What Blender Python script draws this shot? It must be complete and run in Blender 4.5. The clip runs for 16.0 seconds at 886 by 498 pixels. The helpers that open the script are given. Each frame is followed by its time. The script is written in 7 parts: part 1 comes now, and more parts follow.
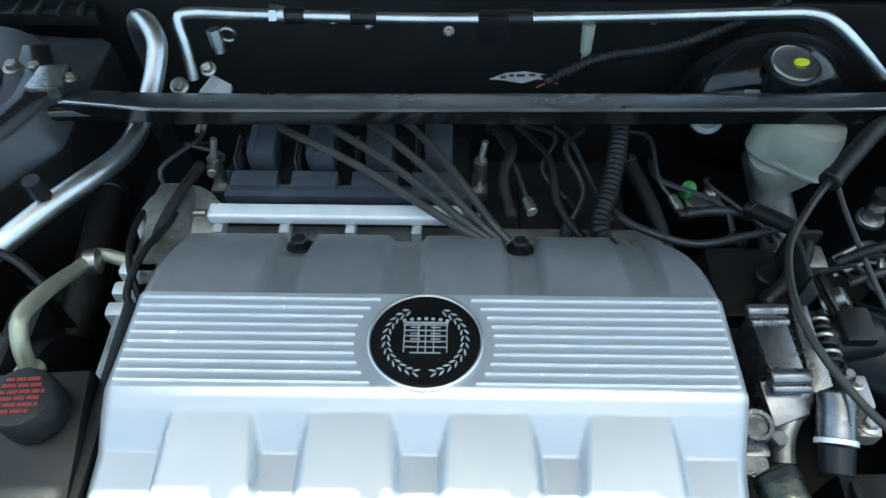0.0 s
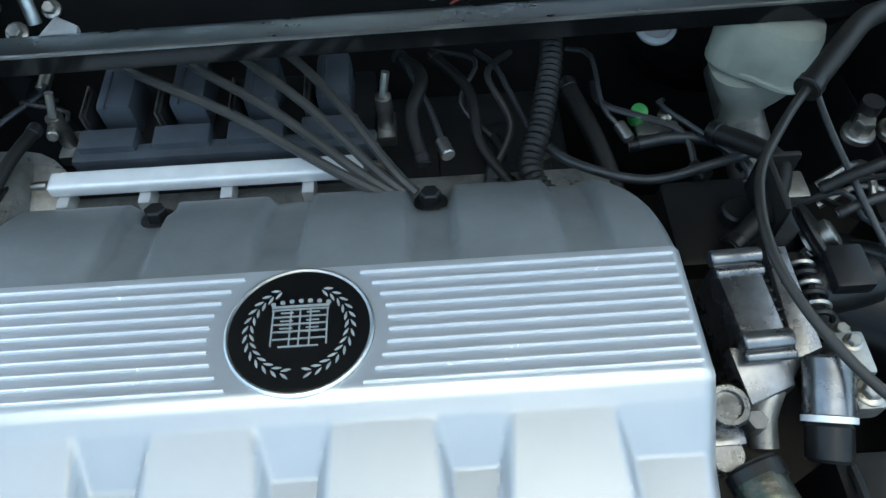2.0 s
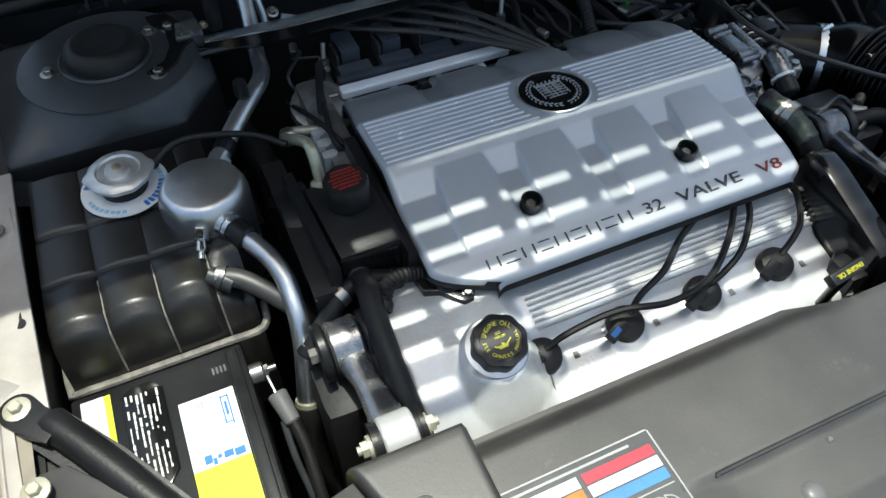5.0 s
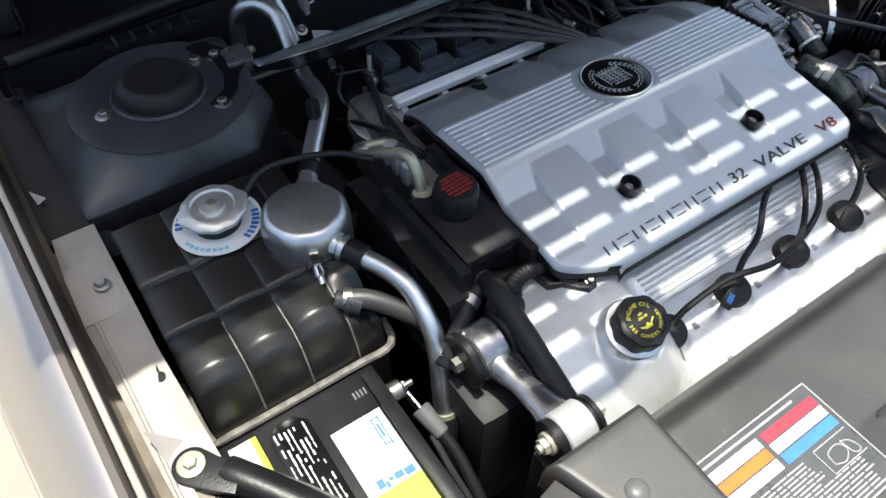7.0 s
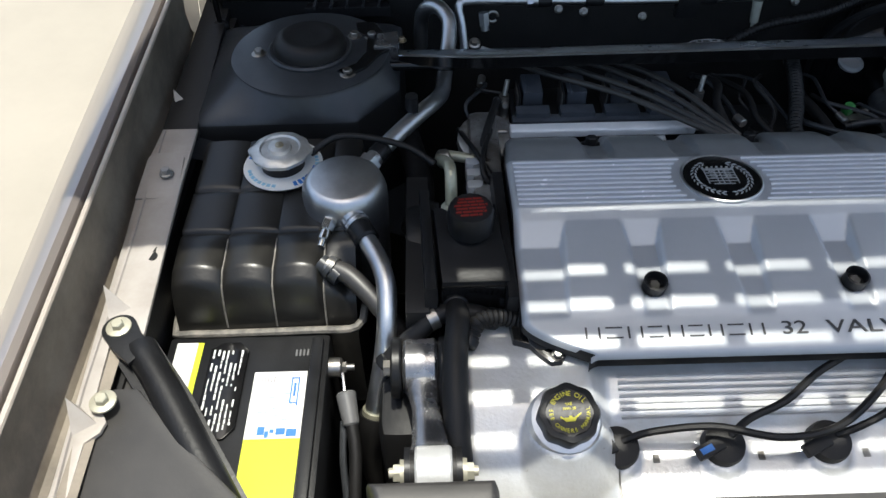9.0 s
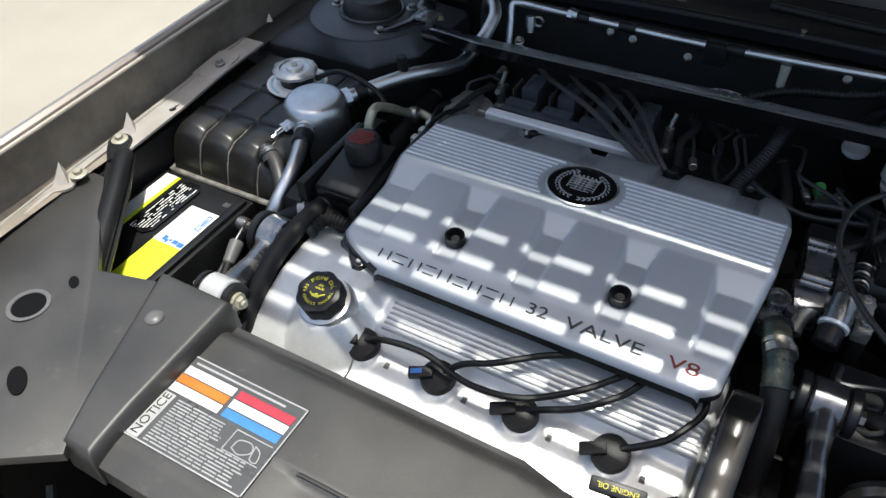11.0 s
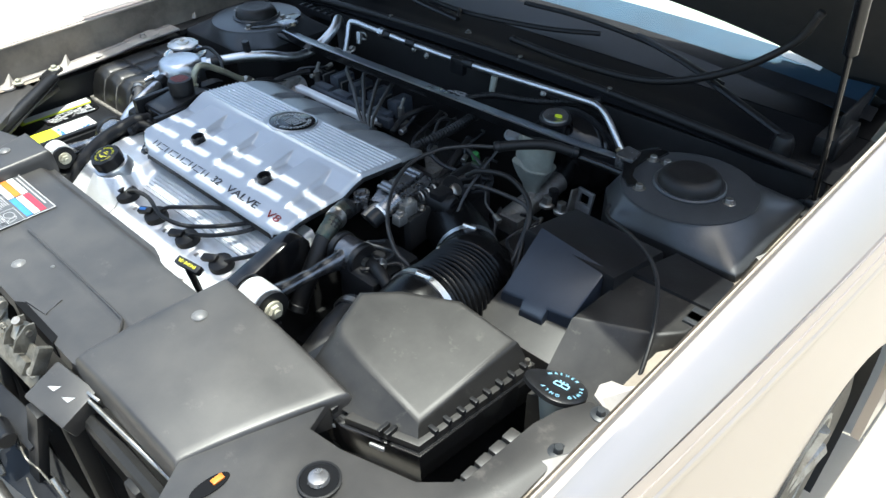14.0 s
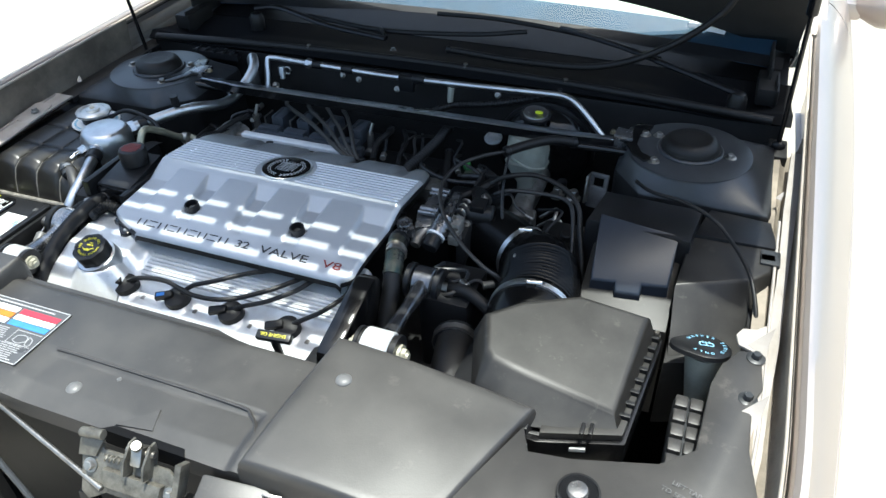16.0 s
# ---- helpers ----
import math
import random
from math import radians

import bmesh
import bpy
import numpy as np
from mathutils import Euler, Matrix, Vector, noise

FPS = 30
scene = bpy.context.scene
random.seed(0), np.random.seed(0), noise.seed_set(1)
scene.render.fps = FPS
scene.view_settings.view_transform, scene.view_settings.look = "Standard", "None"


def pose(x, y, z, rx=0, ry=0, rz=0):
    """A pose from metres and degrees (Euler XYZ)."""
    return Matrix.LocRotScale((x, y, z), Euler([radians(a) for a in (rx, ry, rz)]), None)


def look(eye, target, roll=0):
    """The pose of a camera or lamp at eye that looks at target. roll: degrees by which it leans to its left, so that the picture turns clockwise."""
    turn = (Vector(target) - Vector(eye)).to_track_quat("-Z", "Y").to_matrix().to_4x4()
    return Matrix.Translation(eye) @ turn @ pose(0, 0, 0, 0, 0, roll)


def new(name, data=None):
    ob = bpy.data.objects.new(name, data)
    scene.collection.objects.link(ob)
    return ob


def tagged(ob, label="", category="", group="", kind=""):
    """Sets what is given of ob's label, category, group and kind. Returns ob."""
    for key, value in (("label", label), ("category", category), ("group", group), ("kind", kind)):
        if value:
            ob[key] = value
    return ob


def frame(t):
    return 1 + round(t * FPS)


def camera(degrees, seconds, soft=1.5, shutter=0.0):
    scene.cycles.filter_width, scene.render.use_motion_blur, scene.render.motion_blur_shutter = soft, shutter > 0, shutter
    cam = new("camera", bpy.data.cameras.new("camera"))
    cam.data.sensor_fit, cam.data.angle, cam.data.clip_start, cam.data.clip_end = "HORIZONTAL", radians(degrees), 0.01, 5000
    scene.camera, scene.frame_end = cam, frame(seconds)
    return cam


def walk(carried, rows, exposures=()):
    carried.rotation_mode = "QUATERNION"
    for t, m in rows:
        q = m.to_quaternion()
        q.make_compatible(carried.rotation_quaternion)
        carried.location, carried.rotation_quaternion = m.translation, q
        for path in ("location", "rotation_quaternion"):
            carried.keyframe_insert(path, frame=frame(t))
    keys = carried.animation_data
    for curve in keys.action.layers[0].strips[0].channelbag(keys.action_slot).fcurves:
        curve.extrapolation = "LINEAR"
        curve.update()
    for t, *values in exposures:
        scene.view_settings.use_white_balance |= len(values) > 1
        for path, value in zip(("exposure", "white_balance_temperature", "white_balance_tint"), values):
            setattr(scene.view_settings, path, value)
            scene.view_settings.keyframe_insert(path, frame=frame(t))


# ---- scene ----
cam = camera(62.3, 16.0)
METRES, EYE, TILT, LEAN, TURN = 3.55, 1.44, -53.0, 0.0, 0.8
ROWS = [
    (0.0, 0.0, 0.0, 0.0, 0.0, 0.0, -0.0),
    (0.5, 0.0117, 0.032, 0.0014, 0.6, -1.38, 0.53),
    (1.0, 0.0169, 0.0407, -0.0017, 0.6, -4.29, 1.25),
    (1.5, 0.0214, 0.04, -0.0017, -1.05, -4.2, 3.54),
    (2.0, 0.0197, 0.0364, -0.0004, -1.03, -3.61, 4.24),
    (2.5, 0.0108, 0.0122, -0.0085, 1.65, -0.82, -2.48),
    (3.0, -0.0143, -0.0277, -0.0284, -0.62, 1.03, 0.32),
    (3.5, -0.0286, -0.0504, -0.0444, -5.08, 2.07, 3.56),
    (4.0, -0.0465, -0.0629, -0.0591, -4.74, 3.09, 3.24),
    (4.5, -0.0879, -0.0692, -0.0614, -10.0, 1.83, 12.16),
    (7.0, -0.1753, -0.0496, -0.0357, -23.01, -2.54, 27.09),
    (7.5, -0.1825, -0.052, -0.0397, -20.52, -2.92, 23.86),
    (8.0, -0.1824, -0.0605, -0.0451, -17.46, 1.45, 17.91),
    (8.5, -0.1516, -0.0666, -0.0561, -8.4, 7.07, 8.72),
    (9.0, -0.098, -0.0653, -0.0675, -1.13, 7.15, 2.19),
    (11.5, 0.0921, -0.0894, -0.0801, 23.5, 4.52, -25.34),
    (12.0, 0.1393, -0.0805, -0.0685, 27.0, 4.7, -29.44),
    (12.5, 0.1869, -0.0695, -0.0558, 31.13, 2.19, -33.87),
    (13.0, 0.2211, -0.0793, -0.0606, 31.4, 1.47, -32.68),
    (13.5, 0.2523, -0.0956, -0.0715, 29.36, 3.96, -32.16),
    (14.0, 0.2876, -0.104, -0.0744, 29.07, 7.08, -31.99),
    (14.5, 0.3056, -0.1125, -0.0812, 29.88, 7.69, -31.8),
    (15.0, 0.2885, -0.1318, -0.1003, 22.92, 13.44, -25.26),
    (15.5, 0.2504, -0.1475, -0.1187, 17.81, 14.13, -17.96),
    (16.0, 0.1829, -0.1498, -0.1221, 13.61, 13.96, -15.33),
]
walk(cam, [(t, pose(-0.073, -0.29, EYE, TILT, LEAN, TURN) @ pose(METRES * x, METRES * y, METRES * z, 90 + pitch, roll, yaw)) for t, x, y, z, yaw, pitch, roll in ROWS],
     exposures=((0.0, 1.8, 6400, -11), (0.6, 1.95, 6400, -11), (1.2, 1.65, 6400, -11), (2.0, 1.75, 6500, -11), (2.5, 1.85, 6400, -9), (3.0, 1.6, 6200, -8), (3.5, 1.05, 6200, -8), (4.5, 0.45, 6300, -4), (7.0, 0.8, 6500, 3), (8.0, 0.65, 6500, 4), (9.0, 0.5, 6500, 4),
                (11.5, 0.40, 6400, 4), (12.5, 0.55, 6200, 0), (13.0, 1.0, 6100, 0), (14.0, 1.3, 6150, 0), (14.5, 1.28, 6150, 0), (16.0, 1.1, 6100, 0)))

# ---- world, sun ----
world = bpy.data.worlds.new("world")
scene.world = world
world.use_nodes = True
wn = world.node_tree.nodes
sky = wn.new("ShaderNodeTexSky")
sky.sky_type = "NISHITA"
sky.sun_disc = False
sky.sun_elevation = radians(84)
sky.sun_rotation = radians(45)
sky.dust_density = 4.0
world.node_tree.links.new(sky.outputs[0], wn["Background"].inputs[0])
wn["Background"].inputs[1].default_value = 0.15
SUN = (0.0372, 0.0372, 1.0)
sun = new("sun", bpy.data.lights.new("sun", "SUN"))
sun.data.energy = 4.0
sun.data.angle = radians(0.35)
sun.data.color = (1.0, 0.95, 0.88)
sun.matrix_world = look(SUN, (0, 0, 0))


# ---- materials ----
def material(name, color, rough=0.5, metal=0.0, dark=None, scale=20.0, bump=0.0, grain=200.0, spots=None, coat=0.0, ior=1.5):
    """A surface with stains at one scale and fine grain at another."""
    m = bpy.data.materials.new(name)
    m.use_nodes = True
    nt = m.node_tree
    b = nt.nodes["Principled BSDF"]
    b.inputs["Metallic"].default_value = metal
    b.inputs["Roughness"].default_value = rough
    b.inputs["IOR"].default_value = ior
    b.inputs["Coat Weight"].default_value = coat
    b.inputs["Coat Roughness"].default_value = 0.12
    tc = nt.nodes.new("ShaderNodeTexCoord")
    n1 = nt.nodes.new("ShaderNodeTexNoise")
    n1.inputs["Scale"].default_value = scale
    n1.inputs["Detail"].default_value = 6
    n1.inputs["Roughness"].default_value = 0.65
    nt.links.new(tc.outputs["Object"], n1.inputs["Vector"])
    ramp = nt.nodes.new("ShaderNodeValToRGB")
    dark = dark or tuple(c * 0.75 for c in color)
    ramp.color_ramp.elements[0].position, ramp.color_ramp.elements[1].position = 0.35, 0.65
    ramp.color_ramp.elements[0].color, ramp.color_ramp.elements[1].color = (*dark, 1), (*color, 1)
    nt.links.new(n1.outputs["Fac"], ramp.inputs["Fac"])
    n2 = nt.nodes.new("ShaderNodeTexNoise")
    n2.inputs["Scale"].default_value = grain
    n2.inputs["Detail"].default_value = 3
    nt.links.new(tc.outputs["Object"], n2.inputs["Vector"])
    last = ramp.outputs["Color"]
    if spots:
        sr = nt.nodes.new("ShaderNodeValToRGB")
        sr.color_ramp.elements[0].position, sr.color_ramp.elements[1].position = spots[1], spots[1] + 0.08
        n3 = nt.nodes.new("ShaderNodeTexNoise")
        n3.inputs["Scale"].default_value = scale * 3.1
        n3.inputs["Detail"].default_value = 8
        n3.inputs["Roughness"].default_value = 0.7
        nt.links.new(tc.outputs["Object"], n3.inputs["Vector"])
        nt.links.new(n3.outputs["Fac"], sr.inputs["Fac"])
        mx = nt.nodes.new("ShaderNodeMixRGB")
        mx.inputs["Color2"].default_value = (*spots[0], 1)
        nt.links.new(sr.outputs["Color"], mx.inputs["Fac"])
        nt.links.new(last, mx.inputs["Color1"])
        last = mx.outputs["Color"]
    nt.links.new(last, b.inputs["Base Color"])
    mr = nt.nodes.new("ShaderNodeMapRange")
    mr.inputs["To Min"].default_value, mr.inputs["To Max"].default_value = rough * 0.8, min(1, rough * 1.25)
    nt.links.new(n1.outputs["Fac"], mr.inputs["Value"])
    nt.links.new(mr.outputs["Result"], b.inputs["Roughness"])
    if bump:
        bp = nt.nodes.new("ShaderNodeBump")
        bp.inputs["Strength"].default_value = bump
        bp.inputs["Distance"].default_value = 0.001
        nt.links.new(n2.outputs["Fac"], bp.inputs["Height"])
        nt.links.new(bp.outputs["Normal"], b.inputs["Normal"])
    return m


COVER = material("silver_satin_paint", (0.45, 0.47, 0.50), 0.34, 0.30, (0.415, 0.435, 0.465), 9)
# The cover's silver paint again, darkened for its shaded rear; spots are stains.
COVER_DARK = material("silver_paint_shaded", (0.285, 0.305, 0.32), 0.32, 0.35, (0.22, 0.235, 0.245), 12, 0.1, 400, ((0.22, 0.2, 0.17), 0.68))
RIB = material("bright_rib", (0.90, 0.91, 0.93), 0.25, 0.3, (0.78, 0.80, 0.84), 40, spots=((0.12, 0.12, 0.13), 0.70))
ALLOY = material("cast_alloy", (0.68, 0.69, 0.70), 0.30, 0.35, (0.58, 0.58, 0.57), 25, 0.35, 260, ((0.30, 0.27, 0.22), 0.66))
ALLOY_DIRTY = material("dirty_alloy", (0.42, 0.42, 0.41), 0.45, 0.8, (0.22, 0.21, 0.19), 30, 0.5, 240, ((0.10, 0.09, 0.07), 0.6))
BRUSHED = material("brushed_aluminium", (0.72, 0.74, 0.76), 0.36, 1.0, (0.55, 0.56, 0.58), 18, 0.15, 350)
CHROME = material("bright_steel", (0.80, 0.80, 0.79), 0.16, 1.0, (0.62, 0.61, 0.58), 30)
CAP_STEEL = material("pale_pressed_steel", (0.70, 0.70, 0.68), 0.34, 0.75, (0.52, 0.51, 0.48), 40, 0.1, 300)
GRILLE = material("worn_plated_plastic", (0.36, 0.36, 0.36), 0.6, 0.2, (0.30, 0.30, 0.29), 30)
BLACK = material("black_plastic", (0.014, 0.0145, 0.016), 0.36, 0, (0.007, 0.007, 0.0075), 14, 0.2, 300, ((0.03, 0.028, 0.025), 0.66), ior=1.38)
BLACK_GLOSS = material("black_gloss", (0.008, 0.008, 0.0085), 0.14, 0, None, 20)
SHROUD = material("grey_black_moulded_plastic", (0.043, 0.040, 0.0375), 0.45, 0, (0.019, 0.018, 0.0178), 7, 0.10, 420, ((0.062, 0.057, 0.052), 0.61), ior=1.64)
AIRBOX = material("dusty_black_plastic", (0.025, 0.0235, 0.0215), 0.45, 0, (0.009, 0.0085, 0.008), 13, 0.06, 380, ((0.042, 0.039, 0.034), 0.60), ior=1.45)
TANK = material("ribbed_tank_plastic", (0.018, 0.017, 0.0145), 0.33, 0, (0.010, 0.0095, 0.009), 12, 0.15, 300, ((0.06, 0.055, 0.045), 0.66))
RUBBER = material("black_rubber", (0.011, 0.0105, 0.0105), 0.5, 0, None, 30, 0.3, 500, ((0.035, 0.033, 0.03), 0.70), ior=1.4)
GREY_METAL = material("dark_grey_metal", (0.042, 0.045, 0.050), 0.38, 0.1, (0.018, 0.020, 0.022), 10, 0.15, 300, ((0.06, 0.057, 0.05), 0.66))
BODY = material("beige_silver_paint", (0.46, 0.41, 0.378), 0.36, 0.72, (0.44, 0.39, 0.36), 3, 0.03, 900, coat=0.5)
SEAM_PAINT = material("pale_edge_paint", (0.46, 0.41, 0.36), 0.4, 0.0, (0.40, 0.35, 0.30), 20)
BODY_DUSTY = material("dusty_body_paint", (0.40, 0.37, 0.345), 0.5, 0.15, (0.31, 0.28, 0.25), 14, 0.1, 300, ((0.18, 0.16, 0.13), 0.66))
GUTTER = material("grimy_gutter_paint", (0.29, 0.25, 0.20), 0.6, 0.0, (0.13, 0.11, 0.088), 9, 0.3, 260, ((0.22, 0.19, 0.15), 0.63))
# Near-black for dark bay parts; also paints shade on the tower walls.
NEAR_BLACK = material("near_black_paint", (0.020, 0.0195, 0.0195), 0.5, 0, (0.011, 0.011, 0.011), 10, 0.3, 200, ((0.018, 0.017, 0.016), 0.66), ior=1.35)
STEEL = material("bare_steel", (0.45, 0.44, 0.42), 0.35, 0.95, (0.28, 0.26, 0.23), 40, 0.2, 300, ((0.16, 0.12, 0.08), 0.68))
ZINC_PALE = material("dull_zinc", (0.52, 0.50, 0.40), 0.45, 0.4, (0.40, 0.38, 0.30), 40)
ZINC = material("yellow_zinc", (0.52, 0.46, 0.34), 0.35, 0.9, (0.34, 0.29, 0.20), 40)
MILKY = material("milky_plastic", (0.32, 0.33, 0.285), 0.4, 0, (0.22, 0.225, 0.19), 15, 0.1, 300)
WHITE = material("white_print", (0.80, 0.80, 0.78), 0.5, 0, (0.70, 0.70, 0.68), 30)
GREY_ZINC = material("dull_grey_zinc", (0.17, 0.17, 0.175), 0.4, 0.5, (0.09, 0.09, 0.092), 40, 0.2, 300)
GREY_PRINT = material("grey_print", (0.42, 0.42, 0.42), 0.5, 0, None, 30)
YELLOW = material("fluorescent_yellow", (0.70, 0.80, 0.03), 0.45, 0, (0.60, 0.70, 0.03), 20)
YELLOW_PRINT = material("yellow_print", (0.75, 0.68, 0.05), 0.5, 0, None, 40)
ORANGE = material("orange_print", (0.60, 0.17, 0.012), 0.5, 0, None, 30)
RED = material("red_print", (0.21, 0.016, 0.011), 0.5, 0, None, 40)
PINK = material("crimson_print", (0.45, 0.028, 0.055), 0.5, 0, None, 40)
BLUE = material("blue_print", (0.04, 0.20, 0.60), 0.5, 0, None, 40)
SKYBLUE = material("light_blue_print", (0.05, 0.22, 0.52), 0.5, 0, None, 40)
CYAN_PRINT = material("pale_blue_print", (0.30, 0.58, 0.75), 0.5, 0, None, 40)
GREEN = material("green_plastic", (0.05, 0.24, 0.06), 0.4, 0, None, 30)
INK = material("dark_ink", (0.03, 0.03, 0.032), 0.5, 0, None, 30)
DUCT = material("shiny_black_rubber", (0.0045, 0.0045, 0.0048), 0.24, 0, (0.0028, 0.0028, 0.003), 30, 0.1, 400, ((0.016, 0.015, 0.013), 0.68), ior=1.28)
FUSE = material("blue_black_plastic", (0.020, 0.026, 0.038), 0.30, 0, (0.015, 0.020, 0.029), 12, 0.15, 350)
SEAM = material("scuffed_seam", (0.24, 0.22, 0.19), 0.6, 0, (0.09, 0.085, 0.075), 60, 0.3, 300)
TOWER = material("slate_painted_steel", (0.050, 0.054, 0.060), 0.31, 0.1, (0.029, 0.031, 0.034), 9, 0.12, 300, ((0.05, 0.048, 0.044), 0.68))
COWL = material("matt_cowl_and_hole_black", (0.0060, 0.0064, 0.0076), 0.8, 0, (0.0035, 0.0037, 0.0045), 10, 0.2, 200, ior=1.2)
COWL_SHADE = material("cowl_shade_black", (0.003, 0.003, 0.0035), 0.40, 0, None, 10, ior=1.3)
LATCH = material("greasy_zinc", (0.20, 0.19, 0.165), 0.42, 0.45, (0.085, 0.08, 0.068), 50, 0.3, 300, ((0.07, 0.06, 0.05), 0.62))
BRACE = material("brace_sky_sheen", (0.40, 0.45, 0.53), 0.28, 1.0, (0.30, 0.34, 0.40), 12, 0.05, 300)
LINER = material("felt_liner", (0.026, 0.024, 0.021), 0.9, 0, (0.016, 0.015, 0.013), 30, 0.5, 300)
PALE = material("sunlit_dash_pale", (0.56, 0.60, 0.54), 0.6, 0, (0.50, 0.54, 0.49), 6)
CLIP = material("mid_grey_plastic", (0.13, 0.13, 0.13), 0.4, 0, (0.11, 0.11, 0.11), 60)
EMBLEM = material("silver_print", (0.50, 0.51, 0.52), 0.4, 0.2, None, 60)
LINK = material("grey_casting", (0.42, 0.42, 0.43), 0.26, 0.85, (0.19, 0.19, 0.20), 35, 0.08, 240, ((0.10, 0.09, 0.08), 0.64))
IGNITION = material("brown_grey_silicone", (0.052, 0.049, 0.045), 0.42, 0, (0.036, 0.034, 0.031), 25, 0.1, 300)
# Darker version of the link casting, used on the right-hand link.
LINK_DARK = material("dark_grey_casting", (0.20, 0.205, 0.22), 0.24, 0.85, (0.085, 0.085, 0.09), 45, 0.08, 240, ((0.05, 0.045, 0.04), 0.62))
LABEL_FILM = material("label_film_sheen", (0.085, 0.087, 0.090), 0.28, 0, (0.065, 0.066, 0.068), 20)
COIL = material("slate_plastic", (0.074, 0.084, 0.101), 0.30, 0, (0.05, 0.057, 0.068), 20, 0.1, 300)
LEAD = material("grey_silicone", (0.024, 0.023, 0.023), 0.45, 0, (0.018, 0.017, 0.017), 25, 0.1, 300)
THROTTLE = material("polished_casting", (0.28, 0.285, 0.30), 0.27, 0.85, (0.15, 0.15, 0.155), 45, 0.12, 260, ((0.14, 0.12, 0.10), 0.66))
RAILW = material("bright_anodised", (0.93, 0.93, 0.93), 0.25, 0.15, (0.82, 0.83, 0.84), 30)
PATINA = material("weathered_pipe", (0.50, 0.48, 0.36), 0.4, 0.6, (0.34, 0.33, 0.25), 30, 0.3, 200)
HEATWRAP = material("tan_heat_wrap", (0.10, 0.09, 0.072), 0.36, 0.6, (0.022, 0.045, 0.038), 60, 0.6, 260)
CONCRETE = material("pale_concrete", (0.35, 0.32, 0.27), 0.9, 0, (0.30, 0.275, 0.23), 1.2, 0.4, 60, ((0.25, 0.225, 0.19), 0.7))
GLASS_DARK = material("tinted_glass", (0.012, 0.016, 0.018), 0.03, 0, None, 3, ior=1.6)
INTERIOR = material("interior_and_shade_blue", (0.06, 0.115, 0.19), 0.7, 0, None, 10)
SEAT = material("pale_leather", (0.60, 0.57, 0.48), 0.5, 0, None, 8)
GLASS = bpy.data.materials.new("clear_glass")
GLASS.use_nodes = True
gn = GLASS.node_tree
gt, gg, gm, gf = gn.nodes.new("ShaderNodeBsdfTransparent"), gn.nodes.new("ShaderNodeBsdfGlossy"), gn.nodes.new("ShaderNodeMixShader"), gn.nodes.new("ShaderNodeFresnel")
gt.inputs["Color"].default_value = (0.72, 0.80, 0.80, 1)
gg.inputs["Roughness"].default_value = 0.02
gf.inputs["IOR"].default_value = 1.55
gn.links.new(gf.outputs[0], gm.inputs[0])
gn.links.new(gt.outputs[0], gm.inputs[1])
gn.links.new(gg.outputs[0], gm.inputs[2])
gn.links.new(gm.outputs[0], gn.nodes["Material Output"].inputs["Surface"])


# ---- building helpers ----
def V(*a):
    return Vector(a)


def part(name, bm, mat, parent=None, label="", sharp=38):
    """Links a bmesh as one mesh object."""
    bm.normal_update()
    for f in bm.faces:
        f.smooth = True
    lim = radians(sharp)
    for e in bm.edges:
        if len(e.link_faces) == 2 and e.calc_face_angle(0) > lim:
            e.smooth = False
    me = bpy.data.meshes.new(name)
    bm.to_mesh(me)
    bm.free()
    me.materials.append(mat)
    ob = new(name, me)
    if parent:
        ob.parent = parent
    if label:
        ob["label"] = label
    return ob


def thing(name, label, category, group="", at=(0, 0, 0)):
    ob = new(name)
    ob.empty_display_size = 0.02
    return tagged(ob, label, category, group)


def box(x0, x1, y0, y1, z0, z1, bev=0.003, taper=0.0, seg=2):
    bm = bmesh.new()
    bmesh.ops.create_cube(bm, size=1)
    for v in bm.verts:
        k = 1 - taper if v.co.z > 0 else 1
        v.co = V((x0 + x1) / 2 + v.co.x * k * (x1 - x0), (y0 + y1) / 2 + v.co.y * k * (y1 - y0), z0 if v.co.z < 0 else z1)
    if bev:
        bmesh.ops.bevel(bm, geom=bm.edges[:], offset=bev, segments=seg, affect="EDGES", profile=0.6)
    return bm


def prism(outline, z0, z1, bev=0.003, seg=2, top=None):
    """An outline (x, y) raised from z0 to z1, which may be functions of x and y."""
    bm = bmesh.new()
    f0 = (lambda x, y: z0) if not callable(z0) else z0
    f1 = (lambda x, y: z1) if not callable(z1) else z1
    lo = [bm.verts.new((x, y, f0(x, y))) for x, y in outline]
    hi = [bm.verts.new((x, y, f1(x, y))) for x, y in (top or outline)]
    n = len(lo)
    tf = bm.faces.new(hi)
    bm.faces.new(lo[::-1])
    for i in range(n):
        bm.faces.new((lo[i], lo[(i + 1) % n], hi[(i + 1) % n], hi[i]))
    bmesh.ops.recalc_face_normals(bm, faces=bm.faces[:])
    if bev:
        bmesh.ops.bevel(bm, geom=[e for e in tf.edges], offset=bev, segments=seg, affect="EDGES", profile=0.6)
    return bm


def frame_of(d):
    d = Vector(d).normalized()
    u = d.cross(V(0, 0, 1))
    if u.length < 1e-4:
        u = V(1, 0, 0)
    u.normalize()
    return u, u.cross(d).normalized()


